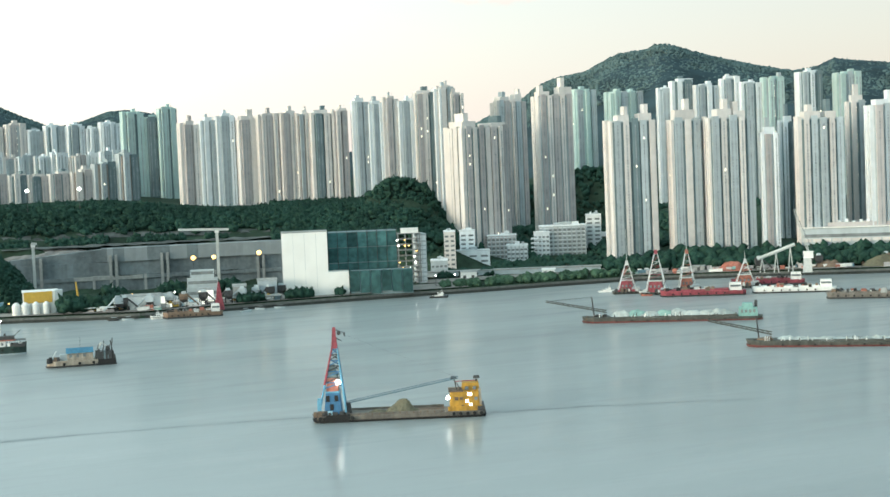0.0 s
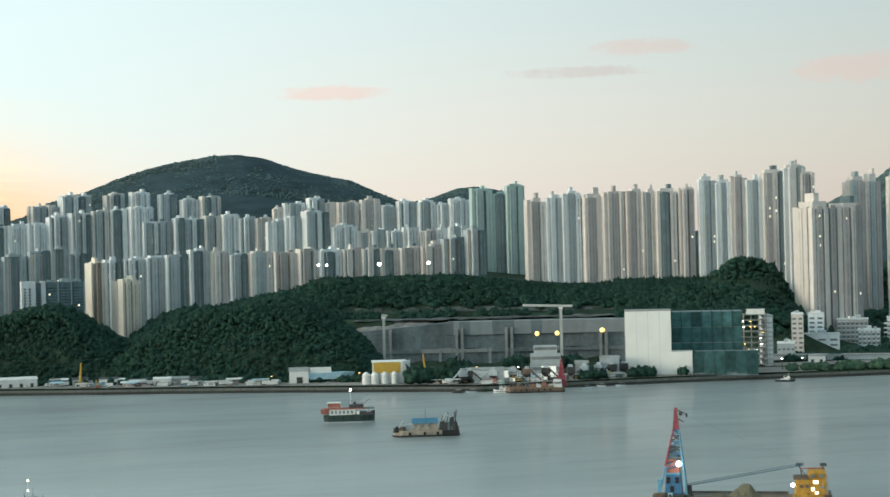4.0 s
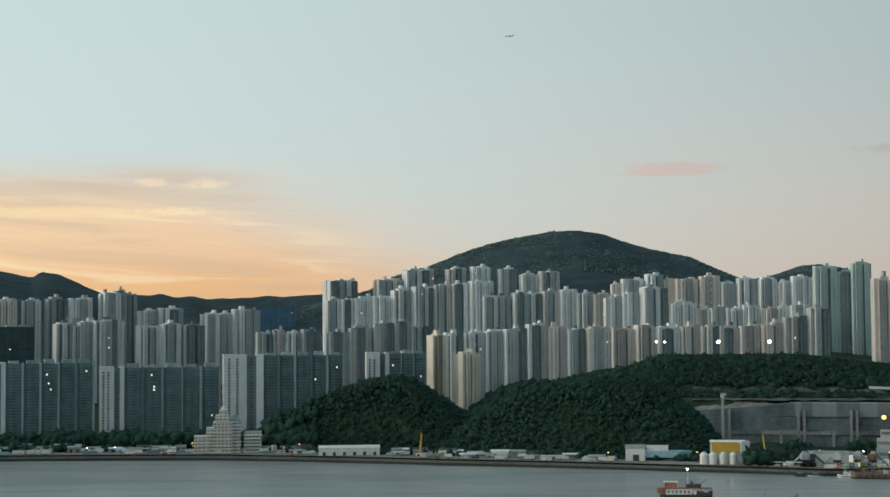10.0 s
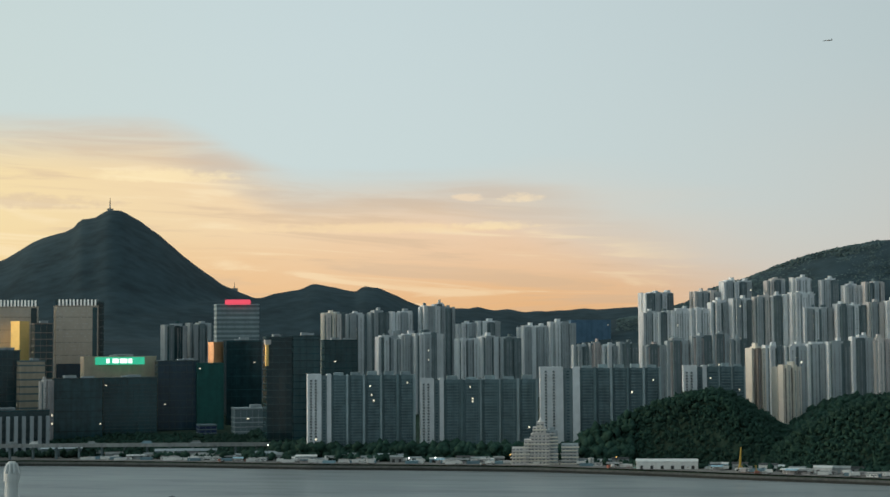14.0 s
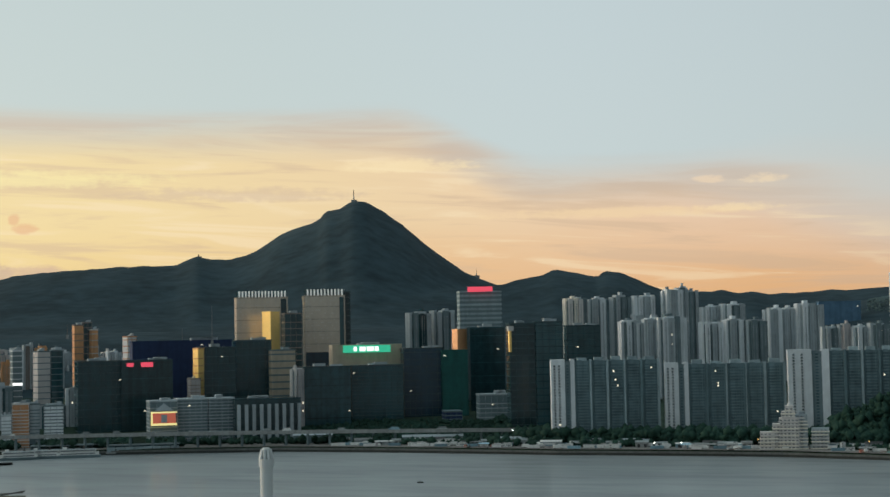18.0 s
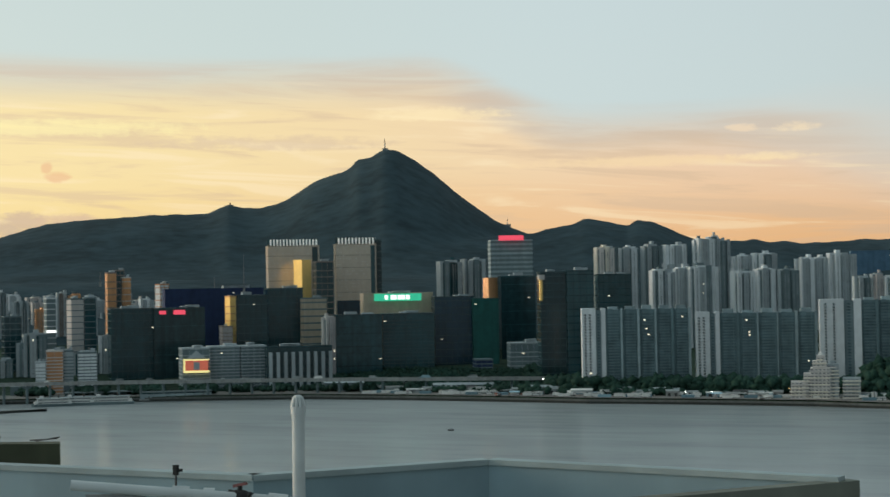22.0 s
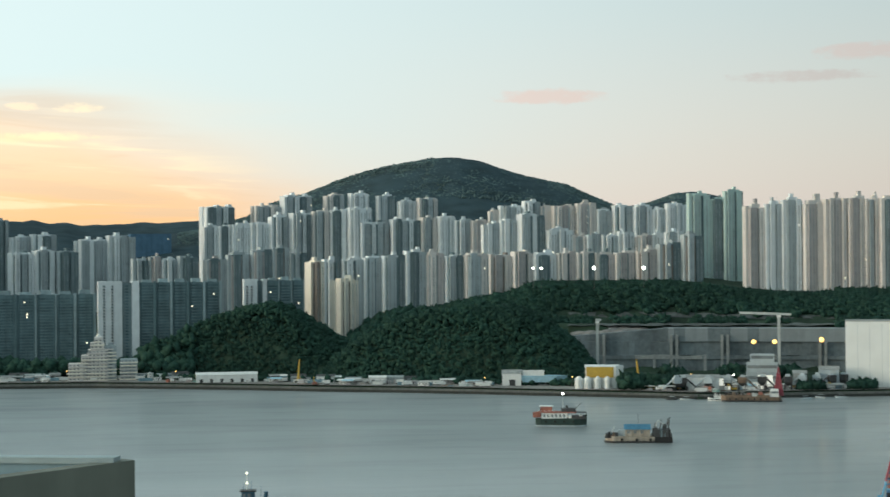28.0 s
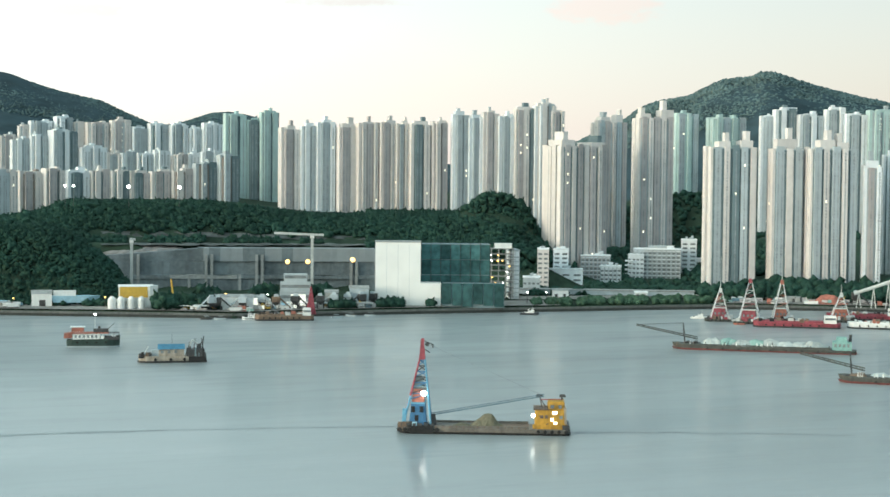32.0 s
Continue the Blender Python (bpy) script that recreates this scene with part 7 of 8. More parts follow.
def hopper_barge(m, length, label, tarps, house):
    """A long low barge with a conveyor boom reaching over its bow."""
    ob = thing("conveyor_barge", m, label, "barge", "conveyor barges")
    L = length / 2
    part("hull", hull(length, 15, 2.3, 0.07, 0.04, 1.02, 2.0), DARKH, ob, "dark grey-green hull")
    part("boot_top", hull(length + 0.4, 15.1, 0.8, 0.07, 0.04, 1.0, 0.6), BOOT, ob, "dull red lower hull")
    part("coaming", Shape().box(-L * 0.75, L * 0.72, -6.4, 6.4, 2.3, 3.9), DARKH, ob)
    r = random.Random(int(length))
    for k in range(tarps):
        deep = r.uniform(2.6, 4.4) if house is TEALP else r.uniform(1.0, 2.4)
        p = part("cargo_heap", pile(length * 0.72 / tarps * 1.9, 12, deep, k * 1.7), r.choice((PALEH, PALEH, TARPG)) if house is TEALP else PALEH, ob, "pale covered heap of cargo")
        p.location = (-L * 0.62 + (k + 0.5) * length * 1.25 / 2 / tarps, r.uniform(-0.8, 0.8), 3.2)
    for k in range(26):
        x, h = r.uniform(-L * 0.8, L * 0.7), r.uniform(1.0, 2.6)
        part("stanchion", Shape().box(x - 0.25, x + 0.25, -6.6, -6.2, 3.6, 3.8 + h), r.choice((WHITE, STEEL, PALEG)), ob)
    for k in range(10):
        x, w = r.uniform(-L * 0.95, -L * 0.7), r.uniform(0.6, 2.0)
        part("deck_gear", Shape().box(x - w, x + w, -5, r.uniform(-3, 3), 2.3, r.uniform(3.5, 5.6), 0.2), r.choice((STEEL, RUST, RUBBER)), ob)
    s = Shape()
    a, b = Vector((-L * 0.72, 0, 6.5)), Vector((-L - length * 0.2, 0, 14.5))
    for dy in (-1, 1):
        s.tube(a + Vector((0, dy, 0)), b + Vector((0, dy, 0)), 0.3, 0.25, 6).tube(a + Vector((0, dy, 1.4)), b + Vector((0, dy, 0.9)), 0.25, 0.2, 6)
    for k in range(12):
        p0, p1 = a.lerp(b, k / 12), a.lerp(b, (k + 1) / 12)
        s.tube(p0 + Vector((0, -1, 0)), p1 + Vector((0, -1, 1.2)), 0.12, 0.12, 4).tube(p0 + Vector((0, 1, 0)), p1 + Vector((0, -1, 0)), 0.12, 0.12, 4)
    part("conveyor_boom", s, DARKH, ob)
    part("gantry_post", Shape().tube((-L * 0.86, -2, 5), (-L * 0.88, -2, 17), 0.35, 0.25, 6).tube((-L * 0.86, 2, 5), (-L * 0.88, 2, 17), 0.35, 0.25, 6), STEEL, ob)
    for dy in (-1, 1):
        part("stay_cable", Shape().tube((-L * 0.88, dy * 2, 17), b + Vector((2, dy, 0.5)), 0.07, 0.07, 4), STEEL, ob)
    part("deckhouse", Shape().box(L * 0.74, L * 0.95, -5, 5, 2.2, 8.0, 0.3), house, ob, "pale deckhouse")
    part("bridge", Shape().box(L * 0.78, L * 0.9, -4, 4, 8.0, 10.8, 0.3), house, ob)
    for k in range(4):
        part("window", Shape().box(L * 0.765 + k * L * 0.045, L * 0.79 + k * L * 0.045, -5.1, -4.7, 4.6, 6.6), GLASS, ob)
    part("funnel", Shape().tube((L * 0.93, 0, 7), (L * 0.935, 0, 12.5), 1.1, 0.9, 10), STEEL, ob)
    tyres(ob, [-L * 0.6 + k * L * 0.17 for k in range(8)], -7.8, 1.4, 0.6)
    return ob


hopper_barge(at(32.75, 1057, 0, -2), 119, "long grey barge with green covered heaps and a conveyor boom", 8, TEALP)
hopper_barge(at(38.65, 905, 0, -1), 104, "long dark barge with white heaps and a raised conveyor boom", 9, WHITE)


def crane_barge(m, length, top, mat, label, aerial=6):
    """A derrick pontoon: deck, house and a braced A-shaped mast."""
    ob = thing("crane_barge", m, label, "barge", "crane barges")
    L = length / 2
    part("pontoon", hull(length, 14, 2.0, 0.05, 0.03, 1.0, 0.2), DARKH, ob)
    house = part("house", Shape().box(-L * 0.5, L * 0.45, -4, 4, 2.0, 10.5, 1.4), mat, ob)
    part("house_roof", Shape().box(-L * 0.42, L * 0.37, -3.2, 3.2, 10.4, 11.0), PALEG, house)
    for k in range(3):
        part("window", Shape().box(-L * 0.36 + k * L * 0.25, -L * 0.24 + k * L * 0.25, -4.0, -3.3, 5.6, 7.4), GLASS, house)
    part("lower_house", Shape().box(L * 0.3, L * 0.85, -4.6, 3, 2.0, 5.5, 0.2), WALLS["grey"], ob)
    for sx in (-1, 1):
        for sy in (-1, 1):
            part("mast_leg", Shape().tube((sx * L * 0.62, sy * 5, 2), (sx * 1.1 + 0.5, sy * 0.6, top - 3), 0.34, 0.24, 6), PALEG if sx * sy < 0 else WALLS["white"], ob)
    q = lambda sx, t: Vector((sx * L * 0.62, -5, 2)).lerp(Vector((sx * 1.1 + 0.5, -0.6, top - 3)), t)
    for k in range(6):
        t0 = 0.34 + k * 0.11
        part("brace", Shape().tube(q(-1, t0), q(1, t0 + 0.11), 0.18, 0.18, 5).tube(q(-1, t0 + 0.11), q(1, t0 + 0.11), 0.16, 0.16, 5), PALEG if k % 2 else mat, ob)
    part("mast_head", Shape().box(-0.9, 1.9, -1.0, 1.0, top - 4, top - 0.5, 0.4), mat if top > 30 else PALEG, ob)
    part("aerial", Shape().tube((0.5, 0, top - 1), (0.5, 0, top + aerial), 0.28, 0.14, 5), PALEG, ob)
    part("boom", Shape().tube((L * 0.4, 0, 6), (L * 1.05, 0, top * 0.6), 0.3, 0.22, 6), STEEL, ob)
    r = random.Random(int(top * 10 + length))
    for k in range(16):
        x, w, h = r.uniform(-L * 0.95, L * 0.95), r.uniform(0.5, 1.6), r.uniform(0.8, 3.0)
        part("deck_gear", Shape().box(x - w, x + w, -6.6, r.uniform(-5.5, -4), 1.9, 2.0 + h, 0.15), r.choice((STEEL, RUBBER, RUST, mat, PALEG)), ob)
    tyres(ob, [-L * 0.8 + k * L * 0.27 for k in range(7)], -7.2, 1.2, 0.7)
    return ob


crane_barge(at(31.2, 1278, 0, 4), 24, 27, RED, "derrick pontoon with a white and red mast", 25)
crane_barge(at(32.25, 1262, 0, -6), 26, 36, RED, "derrick pontoon with a tall red mast", 4)
crane_barge(at(33.35, 1285, 0, 8), 22, 34, REDC, "derrick pontoon with a white braced mast", 18)
crane_barge(at(35.4, 1300, 0, 5), 26, 24, REDC, "low red derrick pontoon in the cargo berth")


def flat_barge(m, length, mat, label, house=True):
    ob = thing("flat_barge", m, label, "barge", "berthed barges")
    L = length / 2
    part("hull", hull(length, 14, 3.6, 0.07, 0.04, 1.02, 1.4), mat, ob)
    part("boot_top", hull(length + 0.3, 14.1, 1.1, 0.07, 0.04, 1.0, 0.1), STEEL, ob, "dark lower hull")
    part("coaming", Shape().box(-L * 0.8, L * 0.6, -5.4, 5.4, 3.6, 5.2), mat, ob)
    if house:
        part("deckhouse", Shape().box(L * 0.62, L * 0.9, -4.5, 4.5, 3.6, 9.4, 0.3), WHITE, ob, "white deckhouse")
        part("window_band", Shape().box(L * 0.64, L * 0.88, -4.65, -4.3, 6.4, 7.9), GLASS, ob)
    tyres(ob, [-L * 0.7 + k * L * 0.2 for k in range(7)], -7.4, 2.2, 0.7)
    r = random.Random(int(length * 3))
    for k in range(24):
        x, w, h = r.uniform(-L * 0.85, L * 0.6), r.uniform(0.4, 2.4), r.uniform(0.6, 2.6)
        part("deck_gear", Shape().box(x - w, x + w, r.uniform(-6, -3), r.uniform(-2, 4), 3.6, 5.0 + h, 0.2), r.choice((STEEL, RUST, RUBBER, REDC, PALEG, CONC)), ob)
    return ob


flat_barge(at(33.9, 1240, 0, 2), 66, RED, "long red barge moored in the cargo berth")
flat_barge(at(37.1, 1250, 0, 1), 64, WHITE, "long white-sided barge moored in the cargo berth")
flat_barge(at(39.6, 1190, 0, -2), 58, HULLG, "brown-grey barge moored in the cargo berth", False)
flat_barge(at(36.2, 1330, 0, 0), 60, RED, "red barge moored behind the others")
flat_barge(at(15.5, 1238, 0, 2), 46, RUST, "rusty work barge moored at the quarry quay")
s = thing("berth_mast", at(16.46, 1243, 4), "red triangular derrick mast on the quarry barge", "mast")
for x in (-3.4, 3.4):
    part("leg", Shape().tube((x, 0, 0), (0, 0, 22), 0.7, 0.45, 7), RED, s)
for k in range(4):
    part("brace", Shape().tube((-3.4 * (1 - k / 5), 0, k * 4.4), (3.4 * (1 - (k + 1) / 5), 0, (k + 1) * 4.4), 0.4, 0.4, 5), RED, s)
part("panel", Shape().prism([(-2.6, -0.3), (2.6, -0.3), (2.6, 0.3), (-2.6, 0.3)], 0, 17, 0.25), RED, s)
tug(at(24.38, 1303, 0, 180), 16, material("dark_launch_hull", (0.04, 0.045, 0.05), 0.6, vary=0.2), WHITE, "small dark work launch by the shore", False)
tug(at(14.4, 1240, 0, 0), 18, WHITE, WHITE, "white launch moored at the quarry quay", False)
s = thing("sampan", at(-20.98, 1214, 0, 10), "small dark open boat on the water", "boat")
part("hull", hull(5.0, 1.7, 0.9, 0.3, 0.1, 1.1, 0.4, -0.3), STEEL, s)
part("canopy", Shape().box(-0.6, 1.2, -0.7, 0.7, 1.4, 1.6), STEEL, s)
for x in (-0.5, 1.1):
    part("post", Shape().box(x - 0.05, x + 0.05, -0.05, 0.05, 0.6, 1.5), STEEL, s)

def ferry(m, length, label):
    """A harbour ferry: two glazed decks, a wheelhouse and a funnel."""
    ob = thing("ferry", m, label, "ferry", "berthed ferries")
    L = length / 2
    part("hull", hull(length, 9, 2.4, 0.16, 0.12, 1.05, 0.8), WALLS["slate"], ob, "grey-green hull")
    part("main_deck", Shape().box(-L * 0.86, L * 0.92, -4, 4, 2.4, 5.2), WHITE, ob)
    part("upper_deck", Shape().box(-L * 0.72, L * 0.8, -3.8, 3.8, 5.5, 8.0), WHITE, ob)
    for z in (3.3, 6.3):
        part("window_band", Shape().box(-L * 0.68, L * 0.76, -4.1, -3.7, z, z + 1.1), GLASS, ob)
    part("roof", Shape().box(-L * 0.76, L * 0.84, -4.2, 4.2, 8.0, 8.3), WALLS["grey"], ob)
    part("wheelhouse", Shape().box(-L * 0.6, -L * 0.4, -2, 2, 8.3, 10.4, 0.2), WHITE, ob)
    part("funnel", Shape().tube((L * 0.3, 0, 8.2), (L * 0.32, 0, 11.5), 1.0, 0.8, 10), STEEL, ob)
    return ob


for az, d, n, turn in ((-35.1, 1598, 40, 4), (-34.2, 1604, 34, -6), (-33.1, 1602, 46, 2)):
    ferry(at(az, d, 0, turn), n, "white two-decked ferry berthed at the pier")


def road_vehicle(m, long, high, mat, label):
    ob = thing("van" if high > 2 else "car", m, label, "vehicle", "traffic on the viaduct")
    part("body", Shape().box(-long / 2, long / 2, -0.95, 0.95, 0.35, high * 0.6, 0.08), mat, ob)
    part("cabin", Shape().box(-long * 0.32, long * 0.42, -0.85, 0.85, high * 0.6, high, 0.2), mat if high > 2 else GLASS, ob)
    for x in (-long * 0.3, long * 0.3):
        part("axle", Shape().tube((x, -1.0, 0.38), (x, 1.0, 0.38), 0.38, 0.38, 10), RUBBER, ob, "black wheels on an axle")
    return ob


rv = random.Random(17)
for k in range(17):
    t = (k + rv.uniform(0.1, 0.9)) / 17
    long, high = rv.choice(((4.4, 1.5), (5.5, 2.4), (9.0, 3.4), (11.0, 3.6)))
    lane = rv.choice((-2.4, 2.4))
    road_vehicle(at(-41.5 + 22 * t, 1660.2 - 70 * t + lane, 21.28 - 3.3 * t, rv.choice((0, 180)) - 6), long, high, rv.choice((WHITE, WHITE, GREYS, DULLB)), "pale van on the viaduct" if high > 2 else "small pale car on the viaduct")

# cargo berth: luffing crane, heaps, sheds and clutter
s = thing("luffing_crane", at(37.6, 1380, 5.2), "tall grey quay crane with a luffing jib", "crane")
part("portal", Shape().box(-4, 4, -3, 3, 0, 12, 0.8), PALEG, s)
part("machine_house", Shape().box(-3.5, 5, -2.6, 2.6, 12, 18), WHITE, s)
lattice_mast(s, 2, 0, -10, 0, 14, 54, 1.6, PALEG, 10, 0.25)
part("tie", Shape().tube((4, 0, 20), (-9.8, 0, 53.5), 0.15, 0.15, 5), STEEL, s)
s = thing("conveyor_bridge", at(36.6, 1385, 5.2), "sloping grey conveyor bridge in the cargo berth", "conveyor")
part("gallery", Shape().tube((-18, 0, 12), (14, 0, 24), 1.6, 1.6, 6), PALEG, s)
for x, z in ((-14, 13), (-2, 17), (10, 22)):
    part("trestle", Shape().tube((x - 2, 0, 0), (x, 0, z), 0.4, 0.4, 5).tube((x + 2, 0, 0), (x, 0, z), 0.4, 0.4, 5), PALEG, s)
rnd = random.Random(21)
for k in range(64):
    az = rnd.uniform(31.5, 43.5)
    m = at(az, shore(az) + rnd.uniform(6, 48), 5.2, rnd.uniform(-25, 25))
    if k % 5 == 0:
        shed(az, shore(az) + rnd.uniform(30, 56), rnd.uniform(10, 22), 8, rnd.uniform(3.5, 7), rnd.choice((WHITE, CONC)), rnd.choice((CONC, RED, WHITE)), "pale shed in the cargo yard", rnd.uniform(-10, 10))
    else:
        copy_thing(rnd.choice(protos), m)
for az, d, w, h, mat in ((35.0, 1425, 34, 8, REDC), (40.2, 1436, 40, 9, SAND), (38.3, 1440, 30, 7, RUST), (42.0, 1440, 34, 9, RUST)):
    p = tagged(new("spoil_heap", pile(w, 18, h, az).mesh("spoil_heap", mat)), "heap of loose material in the cargo yard", "heap", "yard heaps")
    p.matrix_basis = at(az, d, 5.0)


def goods_stack(m, r):
    """Palletted goods, a covered pile or drums and beams, as stored on a working quay."""
    ob = thing("goods_stack", m, "stacked crates and covered goods on the quay", "stack", "quay goods")
    w, h = r.uniform(2.5, 6.0), r.uniform(1.6, 4.2)
    part("crate", Shape().box(-w, w * r.uniform(-0.2, 0.4), -1.6, 1.6, 0, h, 0.1), r.choice((WHITE, GREYS, CONC, REDC, RUST, WALLS["pink"])), ob)
    part("cover", Shape().prism([(w * 0.3, -1.8), (w * 1.3, -1.5), (w * 1.2, 1.6), (w * 0.35, 1.7)], 0, h * r.uniform(0.5, 1.3), r.uniform(0.55, 0.9)), r.choice((PALEG, WHITE, STEEL, TEALP, DULLB)), ob, "sheeted load")
    part("beam", Shape().tube((-w, -2.3, 0.4), (w * 1.3, -2.1, r.uniform(0.4, 2.6)), 0.3, 0.3, 6), r.choice((RUST, STEEL, PALEG)), ob)
    return ob


rg = random.Random(77)
for k in range(84):
    az = rg.uniform(31.2, 43.0) if k < 34 else (rg.uniform(12.2, 19.0) if k < 54 else rg.uniform(-24.0, 8.8))
    if -9.3 < az < -6.2:
        continue
    goods_stack(at(az, shore(az) + rg.uniform(5, 34), 5.2, rg.uniform(-30, 30)), rg)


# ---- masts on the mountain, aircraft ----
def radio_mast(az, dist, h, label, r=0.9):
    z = land_height(az, dist) - 3
    ob = thing("radio_mast", at(az, dist, z), label, "mast", "hilltop masts")
    part("hut", Shape().box(-7, 9, -4, 4, 0, 8), CONC, ob)
    part("lower_mast", Shape().tube((0, 0, 6), (0, 0, h * 0.6), r * 1.6, r, 6), STEEL, ob)
    part("upper_mast", Shape().tube((0, 0, h * 0.6), (0, 0, h), r, r * 0.4, 6), STEEL, ob)
    for k in range(3):
        part("dish", Shape().tube((0, -1.2, h * (0.3 + 0.1 * k)), (0, -2.2, h * (0.3 + 0.1 * k)), 1.6, 1.6, 10), WHITE, ob)
    return ob


radio_mast(-23.2, 4290, 36, "tall radio mast on the mountain top", 1.3)
radio_mast(-28.8, 4290, 14, "domed radar hut on the ridge", 2.6)
radio_mast(-40.5, 4290, 18, "small radio hut on the ridge", 1.6)
radio_mast(-18.8, 4300, 26, "thin radio mast on the ridge", 0.5)
radio_mast(-39.3, 4290, 22, "thin radio mast on the ridge", 0.5)
s = thing("airliner", at(2.6, 4300, 110 + 4300 * math.tan(radians(10.75)), -8), "distant airliner crossing the sky", "aircraft")
part("fuselage", Shape().tube((-11, 0, 0), (9, 0, 0), 1.1, 1.1, 10).tube((9, 0, 0), (12.5, 0, 0.3), 1.1, 0.3, 10).tube((-13, 0, 0), (-11, 0, 0), 0.4, 1.1, 10), CONC, s)
for y in (-1, 1):
    part("wing", Shape().prism([(-2.5, y * 0.6), (2.5, y * 0.6), (5.0, y * 11), (3.6, y * 11)][::y], -0.3, 0.0), CONC, s)
part("tail_fin", Shape().prism([(9, -0.15), (12, -0.15), (12, 0.15), (9, 0.15)], 0.8, 4.2, 0.6), CONC, s)


# ---- the rooftop before the camera ----
ROOFW = material("painted_parapet", (0.25, 0.355, 0.40), 0.75, vary=0.14, grain=1.2, stain=0.3, streak=1.5)
ROOFB = material("stained_brown_wall", (0.15, 0.16, 0.13), 0.85, vary=0.3, grain=1.5, stain=0.4, streak=2.0)
COPING = material("pale_coping", (0.33, 0.40, 0.41), 0.8, vary=0.15, grain=3.0, stain=0.6)
PIPEW = material("white_pvc_pipe", (0.55, 0.58, 0.57), 0.5, vary=0.08, grain=4.0, stain=1.0)


def parapet(name, a, b, thick, top, low, mat, label, flip=1):
    """A wall between two plan points with a coping on it."""
    a, b = Vector((*a, 0)), Vector((*b, 0))
    along = (b - a).normalized()
    side = Vector((-along.y, along.x, 0)) * thick * flip
    q = [a, b, b + side, a + side]
    if flip < 0:
        q = q[::-1]
    s = Shape().prism([(p.x, p.y) for p in q], low, top - 0.05)
    ob = structure(name, s, mat, label, "parapet")
    lip = 0.02
    if mat is ROOFB:
        return ob
    c = [a - side.normalized() * lip, b - side.normalized() * lip, b + side.normalized() * (thick + lip), a + side.normalized() * (thick + lip)]
    if flip < 0:
        c = c[::-1]
    part("coping", Shape().prism([(p.x, p.y) for p in c], top - 0.05, top), COPING, ob)
    return ob


TOP = 110 - 1.6
A, B, LC, LE, F = (-4.93, 13.82), (-1.53, 13.3), (-6.52, 12.2), (-9.6, 12.45), (-5.1, 9.54)
parapet("parapet_north", A, (-1.68, 13.17), 0.13, TOP, TOP - 1.3, ROOFW, "blue-grey painted rooftop parapet wall")
parapet("parapet_west", LC, A, 0.13, TOP, TOP - 1.3, ROOFW, "blue-grey painted rooftop parapet wall")
parapet("parapet_far", LE, LC, 0.13, TOP, TOP - 1.3, ROOFW, "blue-grey painted rooftop parapet wall")
parapet("parapet_east", B, F, 0.16, TOP + 0.012, TOP - 40, ROOFB, "brown stained outer face of the rooftop wall", -1)
s = Shape().prism([F, B, A, LC, LE, (-14, 12.8), (-14, 9.0), (-7, 7.5)], TOP - 1.5, TOP - 1.3)
structure("roof_floor", s, ROOFB, "dark weathered rooftop floor", "roof")
s = Shape().prism([F, (-1.72, 13.1), (-5.0, 13.8), (-6.7, 12.1), (-14, 12.6), (-14, 3.0), (-7, 4.0)], -2, TOP - 1.52)
structure("own_building", s, ROOFW, "plain rendered building under the rooftop", "building")


